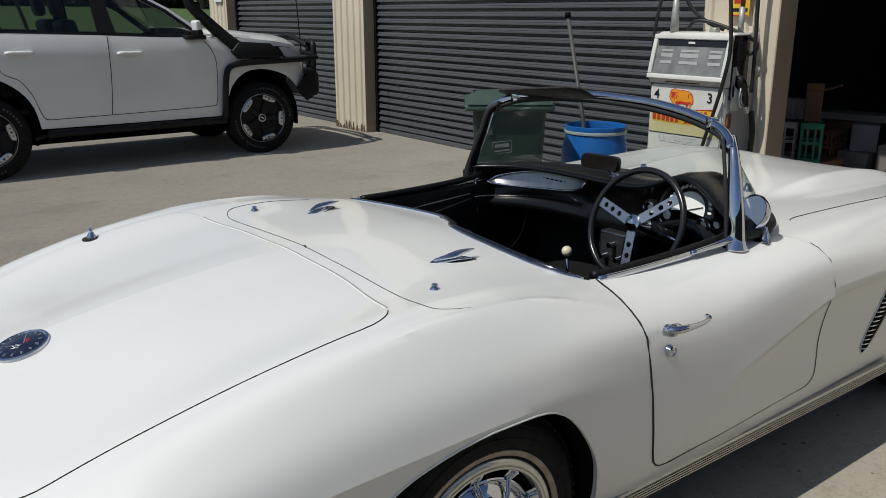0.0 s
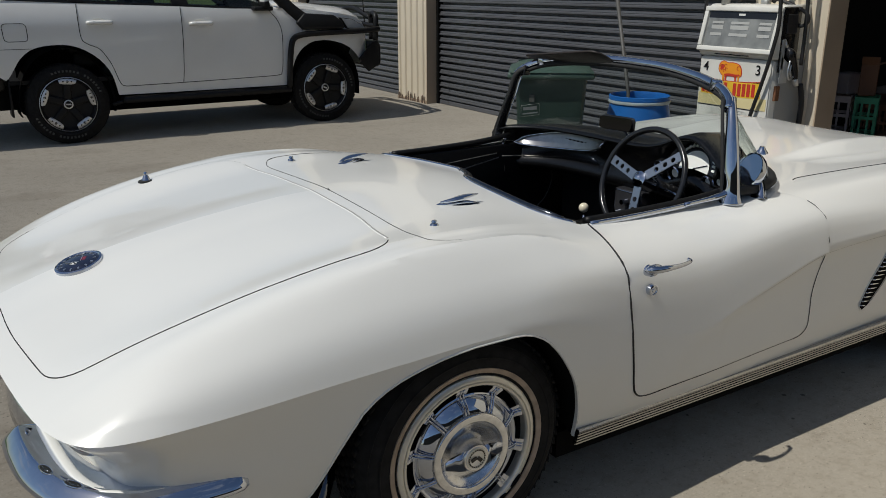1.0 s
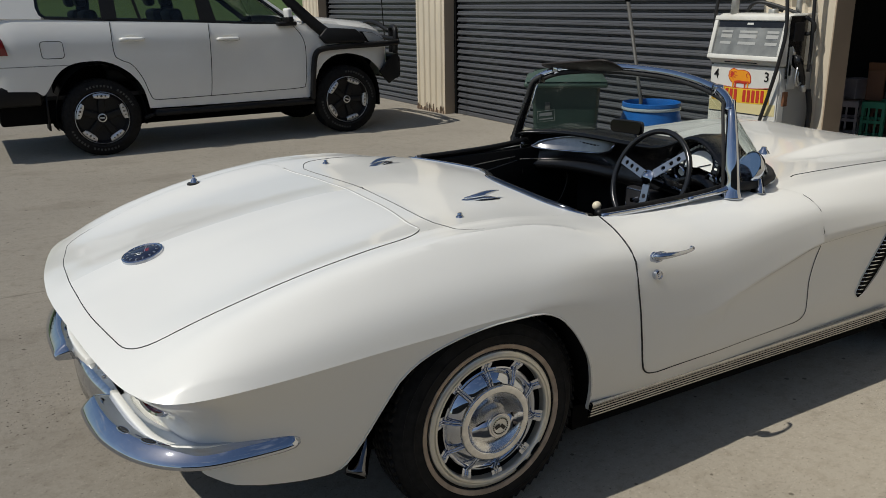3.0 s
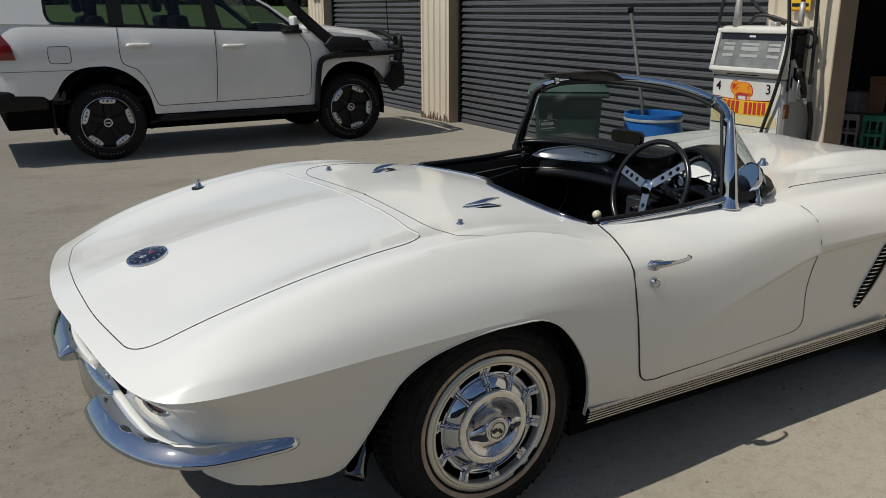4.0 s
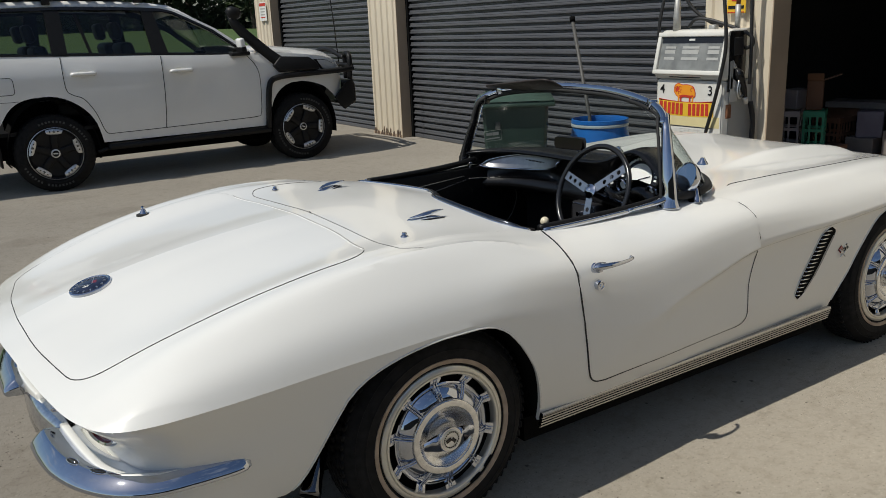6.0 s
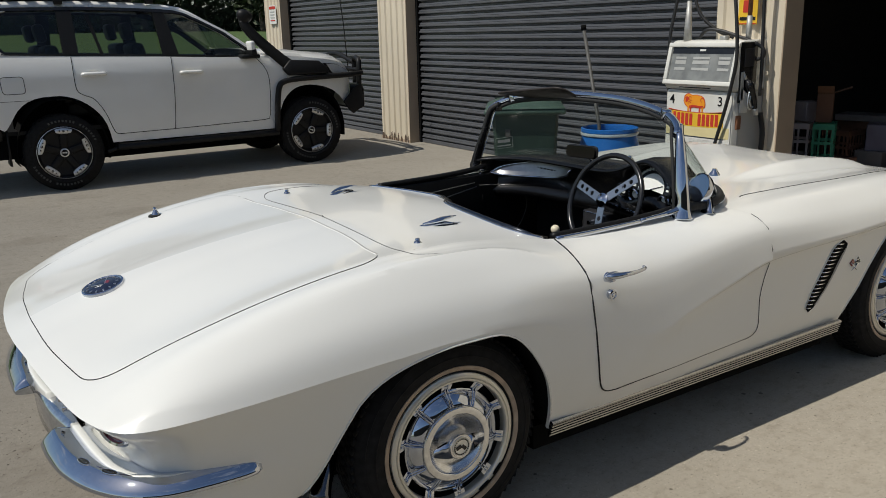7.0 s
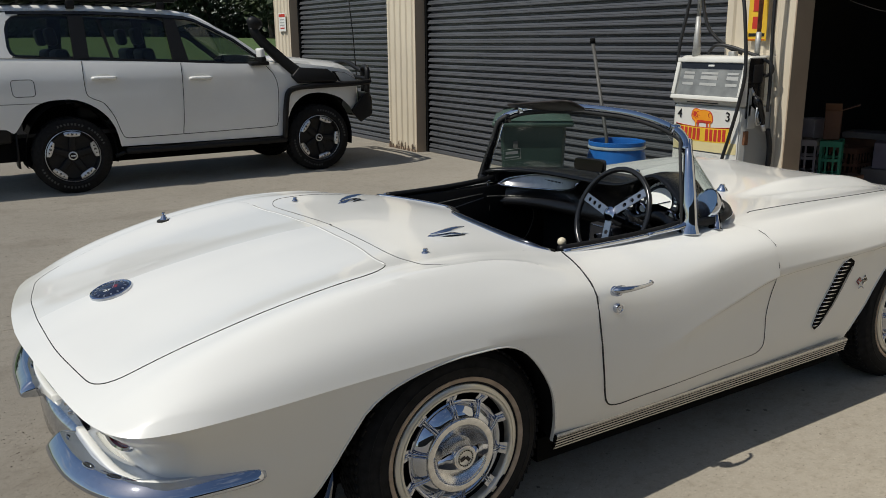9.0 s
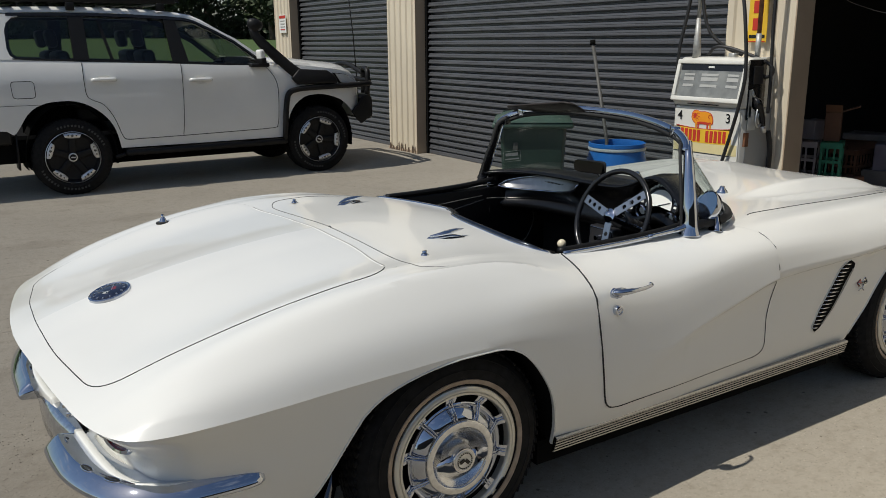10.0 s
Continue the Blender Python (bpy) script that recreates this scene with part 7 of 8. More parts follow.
# ---------------- fuel pump in front of the pier ----------------
YELLOW = material("sun-faded_yellow", (0.72, 0.45, 0.03), 0.45, 0, 0.10, 6)
PALEY = material("pale_faded_yellow", (0.66, 0.57, 0.30), 0.45, 0, 0.06, 6)
REDP = material("red_print", (0.50, 0.035, 0.02), 0.45, 0, 0.08, 10)
ORANGE = material("orange_print", (0.78, 0.30, 0.015), 0.45, 0, 0.1, 10)
PUMPW = material("aged_white_enamel", (0.66, 0.65, 0.60), 0.38, 0, 0.04, 3, 0, 0, 0.25, 5, (0.46, 0.42, 0.34))
PUMPG = material("grey_pump_side", (0.40, 0.40, 0.38), 0.45, 0, 0.06, 3, 0, 0, 0.3, 4, (0.27, 0.25, 0.22))
SCREEN = material("grey_pump_window", (0.19, 0.195, 0.185), 0.25, 0, 0.3, 9, 0, 0.4, 0.5, 7, (0.27, 0.27, 0.25))
HOSE = material("black_hose", (0.015, 0.015, 0.016), 0.5, 0, 0.2, 30)
GALV = material("galvanised_pipe", (0.42, 0.42, 0.40), 0.5, 0.4, 0.15, 25, 0, 0, 0.3, 8, (0.30, 0.24, 0.18))
RUST = material("rusty_pipe", (0.20, 0.085, 0.04), 0.8, 0, 0.35, 25, 0.2)
SILVER = material("pale_letters", (0.62, 0.62, 0.58), 0.5)
px = 4.27
pump = thing("fuel_pump", (0, 0, 0), "old white petrol pump with a yellow and red panel", "fuel pump")
part("cabinet", box((px + 0.004, 1.585, 0.0), (px + 0.40, 2.262, 0.985), 0.012), PUMPW, pump, "white enamel cabinet")
part("plinth", box((px - 0.03, 1.58, 0.0), (px + 0.43, 2.30, 0.06), 0.01), GALV, pump)
part("side_panel", box((px + 0.075, 1.580, 0.10), (px + 0.385, 1.586, 0.98), 0.003, 1), PUMPG, pump, "grey side panel", False)
# head with a raked front
hd = slab([(px + 0.005, 1.575, 0.990), (px - 0.028, 1.575, 1.03), (px + 0.047, 1.575, 1.36), (px + 0.085, 1.575, 1.385), (px + 0.40, 1.575, 1.385), (px + 0.40, 1.575, 0.990)], -0.705, 0.014)
if max(v.co.y for v in hd.verts) < 1.7:
    bmesh.ops.translate(hd, vec=(0, 0.705, 0), verts=hd.verts)
part("head", hd, PUMPW, pump, "white enamel head")
FR = Matrix.Translation((px + 0.0095, 1.920, 1.195)) @ pose(0, 0, 0, 0, 12.8)      # its raked face; local x out of the face is -x
fr = bmesh.new()
for lo, hi in (((-0.030, -0.355, 0.135), (0.0, 0.355, 0.172)), ((-0.030, -0.355, -0.172), (0.0, 0.355, -0.135)), ((-0.030, -0.355, -0.135), (0.0, -0.318, 0.135)), ((-0.030, 0.318, -0.135), (0.0, 0.355, 0.135))):
    box(lo, hi, 0.006, 2, fr)
part("bezel", moved(fr, FR), PUMPW, pump, "white window frame")
win = part("display_window", moved(box((-0.012, -0.319, -0.136), (-0.004, 0.319, 0.136)), FR), SCREEN, pump, "grey display window", False)
part("display_band", moved(box((-0.0145, -0.310, 0.085), (-0.0125, 0.310, 0.134)), FR), BLACK, win, "", False)
for z, h in ((0.050, 0.009), (0.014, 0.015), (-0.040, 0.011)):
    for y, w in ((-0.23, 0.055), (0.0, 0.085), (0.21, 0.055)):
        part("readout_bar", moved(box((-0.0145, y - w, z - h), (-0.0125, y + w, z + h)), FR), PUMPG, win, "", False)
part("window_tag", moved(box((-0.0165, -0.03, 0.105), (-0.0145, 0.03, 0.12)), FR), SILVER, win, "", False)
part("card_slot", box((px - 0.014, 1.80, 1.005), (px + 0.0, 2.12, 1.013)), BLACK, pump, "", False)
# printed front panel
fp = part("front_panel", box((px - 0.004, 1.590, 0.10), (px + 0.004, 2.256, 0.975)), PUMPW, pump, "printed front panel", False)
xf = px - 0.007
part("yellow_field", box((xf, 1.600, 0.612), (px - 0.004, 2.250, 0.700)), PALEY, fp, "", False)


def banner(z0, z1, bow, mat, x):
    rws = []
    for i in range(25):
        t = i / 24
        y = 1.660 + 0.570 * t
        b = bow * (2 * t - 1) ** 2
        rws.append([(x, y, z0 + b * 0.5), (x, y, z1 + b)])
    bm = grid(rws)
    r = bmesh.ops.extrude_face_region(bm, geom=list(bm.faces))
    bmesh.ops.translate(bm, vec=(0.002, 0, 0), verts=[v for v in r["geom"] if isinstance(v, bmesh.types.BMVert)])
    bmesh.ops.recalc_face_normals(bm, faces=bm.faces)
    return bm


part("banner", banner(0.690, 0.805, 0.018, YELLOW, xf - 0.001), YELLOW, fp, "orange-yellow banner", False)
part("banner_edge", banner(0.805, 0.810, 0.018, REDP, xf - 0.001), REDP, fp, "", False)
for k in range(12):
    if k == 6:
        continue
    y = 2.222 - 0.0435 * k
    part("letter_bar", box((xf - 0.0035, y - 0.034, 0.700 + 0.012 * ((y - 1.96) / 0.29) ** 2), (xf - 0.0012, y - 0.004, 0.795 + 0.014 * ((y - 1.96) / 0.29) ** 2)), REDP, fp, "", False)
# a woolly animal shape as plain forms
def print_shape(name, pts, lift, mat, parent, label=""):
    """A flat printed form on the front panel from (across, up) points, round the middle of the picture."""
    c = spline([(xf - lift, 1.962 - u, 0.805 + v) for u, v in pts + pts[:1]], 6 * len(pts))[:-1]
    return part(name, slab(c, 0.0012), mat, parent, label, False)


RAM = [(-0.105, 0.090), (-0.095, 0.130), (-0.060, 0.150), (-0.02, 0.140), (0.03, 0.142), (0.085, 0.128), (0.108, 0.090), (0.105, 0.050), (0.06, 0.042), (0.0, 0.045), (-0.045, 0.040), (-0.085, 0.060)]
ram = print_shape("printed_shape", [(u * 1.06, 0.092 + (v - 0.092) * 1.10) for u, v in RAM], 0.0006, REDP, fp, "plain orange animal shape with a red outline")
print_shape("printed_shape", RAM, 0.0014, ORANGE, ram)
for u, v, r in ((-0.074, 0.106, 0.022), (-0.040, 0.118, 0.013), (-0.030, 0.090, 0.012), (-0.052, 0.078, 0.010), (0.085, 0.105, 0.016)):
    part("printed_curl", tube([(xf - 0.0028, 1.962 - u - r * math.cos(a), 0.805 + v + r * math.sin(a)) for a in [0.4 + 0.42 * k for k in range(11)]], 0.0022, 6), REDP, ram, "", False)
print_shape("printed_shape", [(-0.090, 0.105), (-0.075, 0.125), (-0.055, 0.118), (-0.060, 0.095), (-0.078, 0.085)], 0.0025, REDP, ram)
print_shape("printed_shape", [(-0.050, 0.055), (0.0, 0.062), (0.06, 0.058), (0.095, 0.060), (0.09, 0.046), (0.02, 0.044), (-0.04, 0.044)], 0.0025, REDP, ram)
for u in (-0.058, -0.034, 0.060, 0.088):
    part("printed_leg", box((xf - 0.002, 1.962 - u - 0.007, 0.812), (xf, 1.962 - u + 0.007, 0.852)), REDP if u in (-0.034, 0.060) else ORANGE, ram, "", False)
face_out = Matrix(((0, 0, -1, 0), (-1, 0, 0, 0), (0, 1, 0, 0), (0, 0, 0, 1)))       # text read by someone who looks along +x
writing("number", "4", 0.105, Matrix.Translation((xf - 0.001, 2.195, 0.905)) @ face_out, BLACK, fp, 0.001)
writing("number", "3", 0.105, Matrix.Translation((xf - 0.001, 1.700, 0.905)) @ face_out, BLACK, fp, 0.001)
writing("word", "UNLEADED", 0.075, Matrix.Translation((xf - 0.001, 1.960, 0.565)) @ face_out, SILVER, fp, 0.001)
part("panel_line", box((xf, 1.668, 0.604), (px - 0.004, 2.250, 0.608)), BLACK, fp, "", False)
# nozzle side
ys = 1.578
# raised black plate in place of a hollow for the dark holster
part("holster", box((px + 0.045, ys - 0.006, 0.90), (px + 0.255, ys + 0.002, 1.37), 0.004, 1), BLACK, pump, "black plate standing in for the nozzle recess", False)
part("holster_plate", box((px + 0.095, ys - 0.011, 1.18), (px + 0.215, ys - 0.005, 1.32), 0.004, 1), CONSOLE, pump, "", False)
part("holster_rim", box((px + 0.060, ys - 0.016, 0.92), (px + 0.095, ys - 0.004, 1.14), 0.004, 1), PUMPG, pump, "", False)
part("holster_apron", slab([(px + 0.065, ys - 0.010, 0.82), (px + 0.155, ys - 0.010, 0.82), (px + 0.145, ys - 0.010, 0.97), (px + 0.065, ys - 0.010, 1.02)], 0.006), PUMPW, pump, "white holster apron", False)
nz = part("nozzle", tube(spline([(px + 0.115, ys - 0.012, 1.085), (px + 0.135, ys - 0.035, 1.04), (px + 0.160, ys - 0.045, 0.985), (px + 0.190, ys - 0.05, 0.91), (px + 0.200, ys - 0.052, 0.85)], 20), [0.014, 0.016, 0.020, 0.028, 0.034, 0.037, 0.038, 0.037, 0.035, 0.032, 0.030, 0.028, 0.027, 0.026, 0.026, 0.025, 0.024, 0.023, 0.022, 0.022, 0.021], 12), BLACK, pump, "black fuel nozzle with steel guard")
part("spout", tube([(px + 0.090, ys + 0.0, 1.14), (px + 0.125, ys - 0.022, 1.06)], 0.013, 8), ALLOY, nz)
part("trigger_guard", tube(spline([(px + 0.130, ys - 0.045, 0.99), (px + 0.110, ys - 0.05, 0.90), (px + 0.135, ys - 0.05, 0.85), (px + 0.185, ys - 0.05, 0.87)], 16), 0.008, 8), ALLOY, nz)
part("trigger", tube(spline([(px + 0.150, ys - 0.045, 0.96), (px + 0.135, ys - 0.05, 0.91), (px + 0.150, ys - 0.05, 0.87)], 10), 0.006, 8), ALLOY, nz)
part("swivel", tube([(px + 0.197, ys - 0.052, 0.865), (px + 0.215, ys - 0.055, 0.80)], 0.020, 10), ALLOY, nz)
part("drip_tray", box((px + 0.045, ys - 0.012, 0.69), (px + 0.095, ys + 0.01, 0.80), 0.004, 1), RUST, pump, "", False)
# masts and hoses
part("mast", tube([(px + 0.10, 2.155, 1.38), (px + 0.10, 2.155, 1.50), (px + 0.10, 2.155, 1.70)], [0.034, 0.030, 0.018], 12), GALV, pump, "tapered steel mast")
part("mast_top", tube([(px + 0.10, 2.155, 1.60), (px + 0.10, 2.15, 2.75)], 0.016, 10), GALV, pump)
part("mast", tube([(px + 0.22, 1.645, 1.38), (px + 0.22, 1.645, 1.57)], 0.022, 12), GALV, pump, "steel mast with a rusty upper part")
part("mast_top", tube([(px + 0.22, 1.645, 1.57), (px + 0.22, 1.645, 2.75)], 0.017, 10), RUST, pump)
part("top_fitting", box((px + 0.12, 1.79, 1.38), (px + 0.18, 1.85, 1.42), 0.006, 1), GALV, pump)
for pts in ([(px + 0.10, 2.08, 2.74), (px + 0.08, 2.16, 2.2), (px + 0.06, 2.24, 1.75), (px + 0.03, 2.285, 1.40), (px + 0.06, 2.30, 1.0), (px + 0.10, 2.29, 0.5), (px + 0.12, 2.28, 0.1)],
            [(px + 0.10, 2.155, 2.30), (px + 0.10, 2.13, 1.90), (px + 0.11, 2.06, 1.62), (px + 0.16, 1.92, 1.47), (px + 0.24, 1.80, 1.40)],
            [(px + 0.12, 2.05, 1.40), (px + 0.12, 1.98, 1.465), (px + 0.14, 1.86, 1.46), (px + 0.18, 1.70, 1.41), (px + 0.22, 1.58, 1.36), (px + 0.25, 1.52, 1.31), (px + 0.26, 1.53, 1.25), (px + 0.24, 1.60, 1.22)],
            [(px + 0.15, 1.70, 2.75), (px - 0.02, 1.685, 2.2), (px - 0.07, 1.565, 1.70), (px - 0.07, 1.520, 1.30), (px - 0.06, 1.560, 1.05), (px - 0.05, 1.635, 0.78), (px - 0.04, 1.700, 0.58), (px - 0.03, 1.77, 0.30), (px - 0.02, 1.80, 0.03)],
            [(px + 0.22, 1.64, 2.75), (px + 0.23, 1.54, 2.2), (px + 0.24, 1.535, 1.6), (px + 0.25, 1.525, 1.2), (px + 0.25, 1.525, 0.95)],
            [(px + 0.27, 1.523, 0.81), (px + 0.31, 1.52, 0.65), (px + 0.32, 1.53, 0.40), (px + 0.30, 1.50, 0.12), (px + 0.20, 1.46, 0.02)]):
    part("hose", tube(spline(pts, 40), 0.021 if pts[0][2] < 1 else 0.014, 8), HOSE, pump, "black rubber hose")

# yellow sign on the pier
sg = thing("wall_sign", (0, 0, 0), "narrow yellow sign with red upright lettering", "sign")
part("sign_plate", box((4.600, 1.660, 1.50), (4.606, 1.840, 2.60), 0.001, 1), YELLOW, sg, "", False)
for k in range(7):
    part("letter_bar", box((4.597, 1.705, 1.595 + 0.135 * k), (4.5995, 1.795, 1.690 + 0.135 * k)), REDP, sg, "", False)
part("small_print", box((4.597, 1.675, 1.535), (4.5995, 1.825, 1.560)), BLACK, sg, "", False)
part("bottom_band", box((4.597, 1.670, 1.505), (4.5995, 1.830, 1.512)), REDP, sg, "", False)
# small notice on the far pier
ns = thing("notice", (0, 0, 0), "small white notice with red heading and bars", "sign")
part("notice_plate", box((4.60, 11.74, 1.70), (4.606, 12.06, 2.02), 0.001, 1), WHITE, ns, "", False)
part("heading_bar", box((4.596, 11.76, 1.955), (4.5995, 12.04, 2.005)), REDP, ns, "", False)
for z in (1.90, 1.85, 1.80, 1.75):
    part("text_bar", box((4.596, 11.80, z), (4.5995, 12.0, z + 0.018)), REDP if z < 1.78 else PUMPG, ns, "", False)

# ---------------- drum, pole and bin ----------------
drum = thing("plastic_drum", (3.235, 1.885, 0), "open blue plastic drum with a pale rim band", "drum")
part("shell", turned([(0.0, 0.0), (0.19, 0.0), (0.205, 0.02), (0.225, 0.12), (0.232, 0.3), (0.232, 0.5), (0.224, 0.64), (0.208, 0.70), (0.206, 0.745), (0.214, 0.748), (0.214, 0.775), (0.205, 0.778), (0.200, 0.76), (0.200, 0.70), (0.22, 0.5), (0.22, 0.1), (0.0, 0.02)], 56), BLUE, drum, "blue plastic shell")
part("rim_band", turned([(0.207, 0.722), (0.215, 0.724), (0.218, 0.734), (0.215, 0.744), (0.207, 0.746)], 56), material("pale_band", (0.50, 0.56, 0.60), 0.4, 0.3, 0.1, 20), drum, "pale steel clamp band")
pole = thing("leaning_pole", (0, 0, 0), "grey weathered steel pole leaning in the drum", "pole")
part("shaft", tube([(3.18, 1.90, 0.03), (3.285, 2.05, 0.77), (3.30, 2.262, 1.50)], 0.0145, 10), material("weathered_steel", (0.085, 0.083, 0.078), 0.6, 0.3, 0.2, 30), pole)
part("cap", tube([(3.30, 2.262, 1.495), (3.302, 2.268, 1.53)], 0.022, 10), DARK, pole)

BINM = material("dark_green_plastic", (0.019, 0.038, 0.031), 0.42, 0, 0.12, 6, 0.03)
# lid and rim: sunlight on them is put into a lighter green
LID_SUNLIT = material("sunlit_green_plastic", (0.042, 0.074, 0.058), 0.5, 0, 0.15, 6, 0.03)
wb = thing("wheelie_bin", pose(2.49, 1.975, 0, 0, 0, -38) @ Matrix.Diagonal((0.86, 0.86, 1, 1)), "dark green plastic wheelie bin with closed lid", "bin")
rws = []
for z, w, d in ((0.06, 0.21, 0.23), (0.10, 0.22, 0.25), (0.5, 0.24, 0.285), (0.92, 0.262, 0.325), (0.97, 0.262, 0.33)):
    rws.append([(sx_ * (w if abs(sy_) > 0.99 else w), sy_ * d, z) for sx_, sy_ in ((-1, -0.9), (-0.9, -1), (-0.3, -1), (0.3, -1), (0.9, -1), (1, -0.9), (1, -0.3), (1, 0.3), (1, 0.9), (0.9, 1), (0.3, 1), (-0.3, 1), (-0.9, 1), (-1, 0.9), (-1, 0.3), (-1, -0.3))])
g = grid(rws, False, True)
bmesh.ops.recalc_face_normals(g, faces=g.faces)
part("bin_body", sharp(g, 50), BINM, wb)
part("bin_rim", box((-0.325, -0.385, 0.950), (0.315, 0.385, 0.99), 0.014), LID_SUNLIT, wb)
rws = [[(x, y, 0.992 + 0.055 * (1 - (x / 0.31) ** 4) * (1 - (y / 0.39) ** 4)) for x in [-0.31 + 0.62 * k / 10 for k in range(11)]] for y in [-0.39 + 0.78 * k / 10 for k in range(11)]]
g = grid(rws)
bmesh.ops.recalc_face_normals(g, faces=g.faces)
part("lid", g, LID_SUNLIT, wb, "green lid with sunlight put into its colour")
part("grip", tube([(-0.26, 0.40, 0.99), (-0.26, 0.44, 1.0), (0.26, 0.44, 1.0), (0.26, 0.40, 0.99)], 0.016, 8), BINM, wb)
for s in (-1, 1):
    part("bin_wheel", moved(turned([(0.0, -0.025), (0.095, -0.025), (0.10, -0.015), (0.10, 0.015), (0.095, 0.025), (0.0, 0.025)], 28, "X"), Matrix.Translation((s * 0.25, 0.30, 0.10))), RUBBER, wb)
part("printed_mark", box((-0.16, -0.326, 0.80), (-0.12, -0.312, 0.85), 0.002, 1), GREYT, wb, "pale printed mark", False)

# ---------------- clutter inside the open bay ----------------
# darker than the things' own tones: the bay's dimness is partly put in
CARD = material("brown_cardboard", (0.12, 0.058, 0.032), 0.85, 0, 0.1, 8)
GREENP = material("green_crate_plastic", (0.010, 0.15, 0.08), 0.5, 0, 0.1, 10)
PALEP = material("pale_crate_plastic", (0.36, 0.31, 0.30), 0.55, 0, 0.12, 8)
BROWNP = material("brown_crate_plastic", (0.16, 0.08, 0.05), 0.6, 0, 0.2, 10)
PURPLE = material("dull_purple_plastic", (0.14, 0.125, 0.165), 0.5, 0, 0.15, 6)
PAPER = material("stacked_paper", (0.19, 0.17, 0.155), 0.85, 0, 0.1, 10)


def crate(at, mat, label, w=0.30, d=0.30, h=0.28, slots=4):
    """An open lattice crate with corner posts, rims and slats."""
    c = thing("crate", at, label, "crate", "crates in the open bay")
    for x in (-d / 2, d / 2 - 0.02):
        for y in (-w / 2, w / 2 - 0.02):
            part("corner_post", box((x, y, 0), (x + 0.02, y + 0.02, h)), mat, c, "", False)
    for z, t in ((0, 0.03), (h - 0.05, 0.05), (h * 0.45, 0.025)):
        part("rail", box((-d / 2 - 0.002, -w / 2, z), (-d / 2 + 0.012, w / 2, z + t)), mat, c, "", False)
        part("rail", box((d / 2 - 0.012, -w / 2, z), (d / 2 + 0.002, w / 2, z + t)), mat, c, "", False)
        part("rail", box((-d / 2, -w / 2 - 0.002, z), (d / 2, -w / 2 + 0.012, z + t)), mat, c, "", False)
        part("rail", box((-d / 2, w / 2 - 0.012, z), (d / 2, w / 2 + 0.002, z + t)), mat, c, "", False)
    for k in range(1, slots):
        y = -w / 2 + w * k / slots
        part("slat", box((-d / 2 - 0.001, y - 0.008, 0), (-d / 2 + 0.008, y + 0.008, h)), mat, c, "", False)
        part("slat", box((y * d / w - 0.008, -w / 2 - 0.001, 0), (y * d / w + 0.008, -w / 2 + 0.008, h)), mat, c, "", False)
    part("base", box((-d / 2, -w / 2, 0.002), (d / 2, w / 2, 0.012)), mat, c, "", False)
    return c


def carton(at, size, mat, label, flap=True):
    w, d, h = size
    c = thing("carton", at, label, "box", "boxes in the open bay")
    part("carton_body", box((-d / 2, -w / 2, 0), (d / 2, w / 2, h), 0.006, 1), mat, c, "", False)
    if flap:
        part("flap", moved(box((-d / 2, 0, -0.003), (d / 2, 0.14, 0.003)), Matrix.Translation((0, -w / 2, h)) @ pose(0, 0, 0, 160)), mat, c, "", False)
        part("flap", moved(box((-0.003, -w / 2, 0), (0.003, w / 2, 0.10)), Matrix.Translation((-d / 2, 0, h)) @ pose(0, 0, 0, 0, -50)), mat, c, "", False)
    return c


bench = thing("low_bench", (0, 0, 0), "low dark timber bench under the crates", "bench")
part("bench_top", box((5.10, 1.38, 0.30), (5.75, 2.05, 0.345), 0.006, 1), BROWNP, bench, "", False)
for x in (5.14, 5.71):
    for y in (1.42, 2.01):
        part("leg", box((x - 0.03, y - 0.03, 0.0), (x + 0.03, y + 0.03, 0.30)), BROWNP, bench, "", False)
pallet = thing("pallet", (0, 0, 0), "dark timber pallet stack on the bay's floor", "pallet")
for k in range(3):
    for x in (6.0, 6.35, 6.7):
        part("bearer", box((x, 0.9, 0.07 * k), (x + 0.08, 2.1, 0.07 * k + 0.05)), BROWNP, pallet, "", False)
    for q in range(8):
        part("deck_board", box((5.95, 0.92 + 0.15 * q, 0.07 * k + 0.05), (6.85, 1.03 + 0.15 * q, 0.07 * k + 0.068)), BROWNP, pallet, "", False)
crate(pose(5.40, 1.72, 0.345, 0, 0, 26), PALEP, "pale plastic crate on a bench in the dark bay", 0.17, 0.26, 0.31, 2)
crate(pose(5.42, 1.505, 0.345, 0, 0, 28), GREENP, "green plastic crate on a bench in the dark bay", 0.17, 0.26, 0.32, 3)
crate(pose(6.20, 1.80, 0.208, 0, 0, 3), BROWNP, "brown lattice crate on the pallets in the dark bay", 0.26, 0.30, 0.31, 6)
carton(pose(5.46, 1.545, 0.667, 0, 0, 30), (0.13, 0.18, 0.25), CARD, "open brown cardboard box on the crates")
carton(pose(5.52, 1.76, 0.657, 0, 0, -5), (0.16, 0.2, 0.17), PALEP, "small pale box on the crates", False)
carton(pose(6.25, 1.50, 0.208, 0, 0, 4), (0.26, 0.3, 0.14), PAPER, "stack of pale papers on the pallets", False)
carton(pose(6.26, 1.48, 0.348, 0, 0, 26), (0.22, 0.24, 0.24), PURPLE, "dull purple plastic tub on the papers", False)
carton(pose(6.3, 1.16, 0.208, 0, 0, 6), (0.3, 0.3, 0.22), PAPER, "pale box on the pallets", False)
carton(pose(6.45, 1.66, 0.588, 0, 0, 12), (0.62, 0.3, 0.06), PAPER, "flat bundle lying on the boxes", False)
part("strut", box((6.32, 1.50, 0.518), (6.6, 1.95, 0.588)), BROWNP, pallet, "", False)

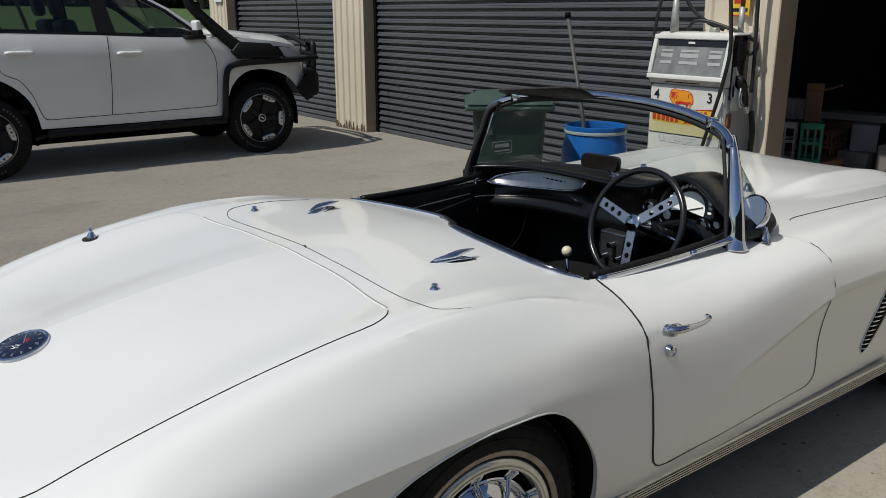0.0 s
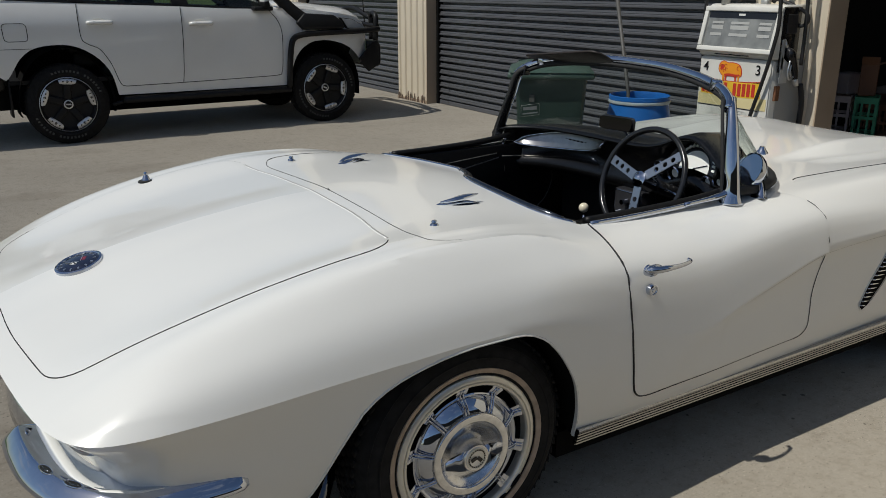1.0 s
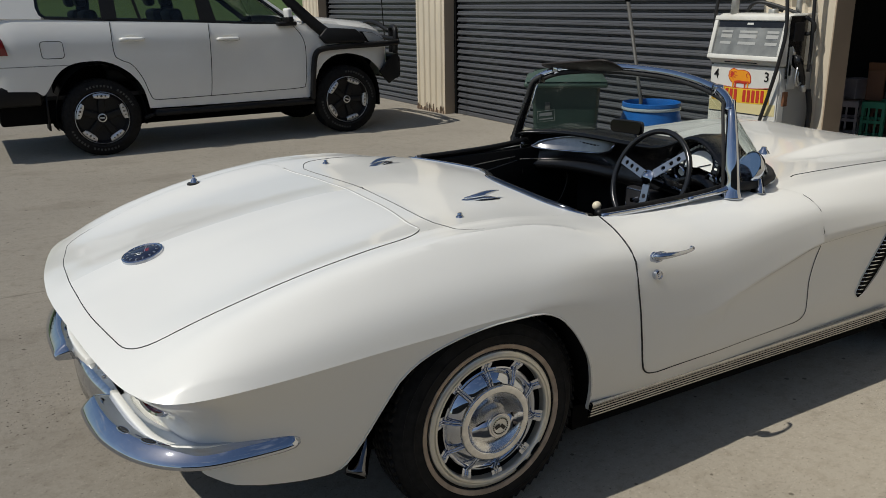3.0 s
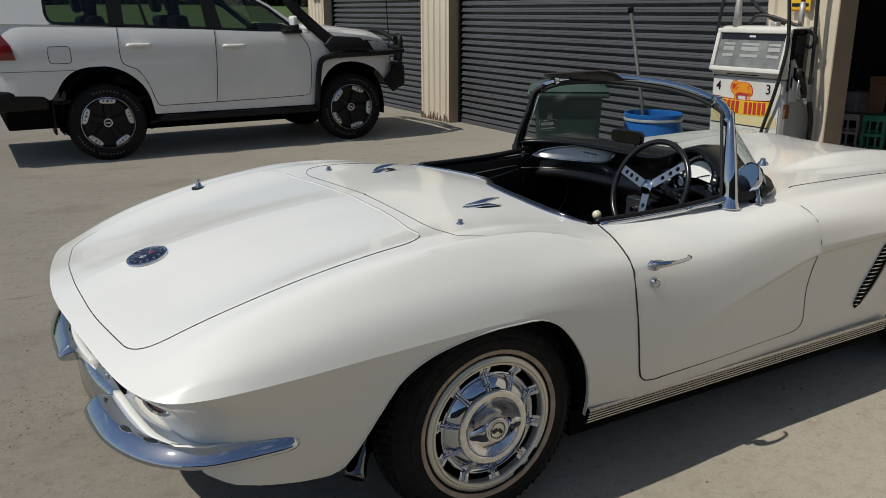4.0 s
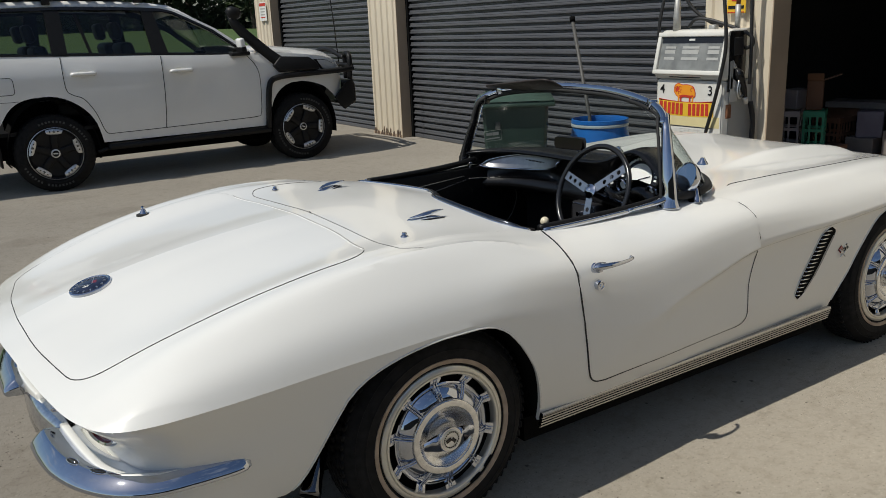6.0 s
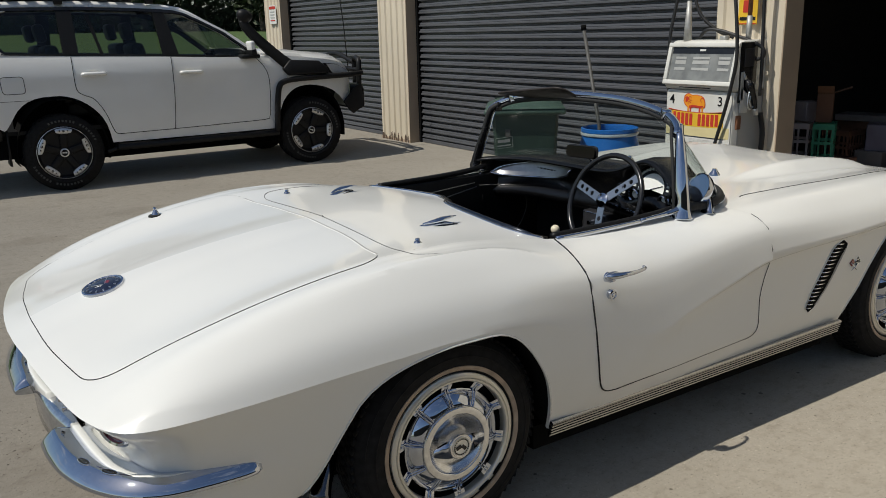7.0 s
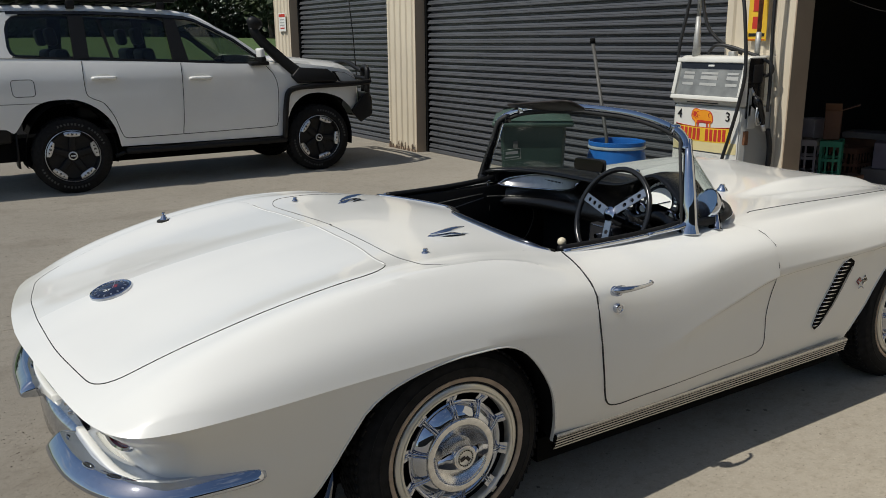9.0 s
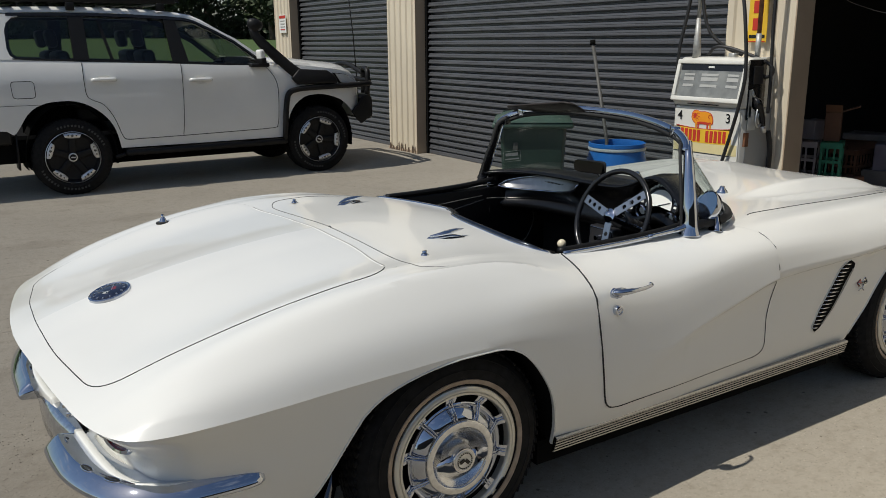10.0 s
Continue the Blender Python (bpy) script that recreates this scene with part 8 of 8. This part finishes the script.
cb = thing("cable", (0, 0, 0), "thin pale cable hanging slack under the bay's roof", "cable")
part("strand", tube(spline([(5.4, 2.45, 2.35), (5.4, 1.80, 1.99), (5.4, 1.501, 1.831), (5.4, 1.348, 1.772), (5.4, 1.168, 1.722), (5.4, 0.85, 1.68), (5.4, 0.4, 1.75), (5.4, 0.0, 1.95)], 40), 0.003, 6), PAPER, cb)

# ---------------- trees beyond the yard ----------------
LEAF = material("grey_green_leaves", (0.055, 0.075, 0.032), 0.7, 0, 0.35, 3, 0, 0, 0.4, 1.5, (0.03, 0.05, 0.02))
BARK = material("grey_bark", (0.13, 0.105, 0.085), 0.9, 0, 0.3, 12, 0.4)
rng = random.Random(5)


def tree(at, h, spread, leaves=1500):
    t = thing("tree", at, "tall grey-green gum tree at the edge of the grass", "tree", "trees beyond the yard")
    base = Vector((0, 0, 0))
    trunk = [(0, 0, 0), (rng.uniform(-.2, .2), rng.uniform(-.2, .2), h * 0.3), (rng.uniform(-.4, .4), rng.uniform(-.4, .4), h * 0.75)]
    b = tube(spline(trunk, 10), [0.40 - 0.032 * i for i in range(11)], 8)
    tips = []
    for k in range(9):
        z = h * (0.18 + 0.07 * k)
        a = rng.uniform(0, 2 * math.pi)
        r = spread * rng.uniform(0.5, 1.0) * (1 - 0.5 * k / 9)
        end = Vector((r * math.cos(a), r * math.sin(a), z + h * rng.uniform(0.05, 0.25)))
        add_to(b, tube(spline([(0, 0, z * 0.8), tuple(end * 0.5 + Vector((0, 0, z * 0.35))), tuple(end)], 6), [0.07, 0.06, 0.05, 0.04, 0.03, 0.02, 0.012], 6))
        tips.append(end)
    part("trunk", b, BARK, t)
    verts, faces = [], []
    for n_ in range(leaves):
        c = tips[rng.randrange(len(tips))] * rng.uniform(0.55, 1.12) + Vector((rng.gauss(0, spread * 0.22), rng.gauss(0, spread * 0.22), rng.gauss(0, h * 0.09)))
        c.z = max(0.2, c.z)
        s = rng.uniform(0.20, 0.50)
        u = Vector((rng.gauss(0, 1), rng.gauss(0, 1), rng.gauss(0, 1))).normalized()
        w = u.orthogonal().normalized() * 0.45
        i = len(verts)
        verts += [c - u * s, c + w * s, c + u * s, c - w * s]
        faces.append((i, i + 1, i + 2, i + 3))
    me = bpy.data.meshes.new("crown")
    me.from_pydata(verts, [], faces)
    me.materials.append(LEAF)
    cr = new("crown", me)
    cr.parent = t
    return t


for x, y, h, s in ((42, 92, 17, 6), (34, 86, 15, 6), (27, 90, 17, 6.5), (20, 84, 15, 6), (13, 90, 17, 6.5), (6, 86, 15, 6), (-1, 92, 17, 6.5), (-8, 88, 15, 6), (-16, 92, 17, 6.5), (30, 78, 12, 5), (38, 98, 19, 7), (16, 98, 19, 7)):
    tree((x, y, 1.6), h, s, 5600)
# low scrub under them
verts, faces = [], []
for n_ in range(30000):
    c = Vector((rng.uniform(-30, 60), rng.uniform(84, 98), 0))
    c.z = 1.6 + abs(rng.gauss(0, 3.2)) * (0.8 + 0.5 * math.sin(c.x * 0.9) * math.sin(c.x * 0.37 + 1))
    s = rng.uniform(0.2, 0.5)
    u = Vector((rng.gauss(0, 1), rng.gauss(0, 1), rng.gauss(0, 1))).normalized()
    w = u.orthogonal().normalized() * 0.5
    i = len(verts)
    verts += [c - u * s, c + w * s, c + u * s, c - w * s]
    faces.append((i, i + 1, i + 2, i + 3))
me = bpy.data.meshes.new("scrub")
me.from_pydata(verts, [], faces)
me.materials.append(LEAF)
tagged(new("scrub", me), "dense grey-green scrub beyond the mown grass", "bushes", kind="stuff")

# grit and dry leaf bits swept together on the slab
verts, faces = [], []
for n_ in range(260):
    far = n_ % 3 == 0
    c = Vector((rng.gauss(-1.12, 0.16 if not far else 0.9), rng.gauss(0.74, 0.20 if not far else 1.3), 0.0))
    s = rng.uniform(0.0015, 0.004) * (0.8 if far else 1)
    a = rng.uniform(0, 6.28)
    i = len(verts)
    for k in range(5):
        q = a + 2 * math.pi * k / 5
        verts.append((c.x + s * rng.uniform(0.6, 1.3) * math.cos(q), c.y + s * rng.uniform(0.5, 1.2) * math.sin(q), 0.0005))
    verts.append((c.x, c.y, s * rng.uniform(0.5, 1.0)))
    faces += [(i + k, i + (k + 1) % 5, i + 5) for k in range(5)]
me = bpy.data.meshes.new("grit")
me.from_pydata(verts, [], faces)
me.materials.append(material("dark_grit", (0.075, 0.06, 0.045), 0.9, 0, 0.5, 90))
tagged(new("grit", me), "dark grit and dry leaf bits on the concrete", "debris", kind="stuff")
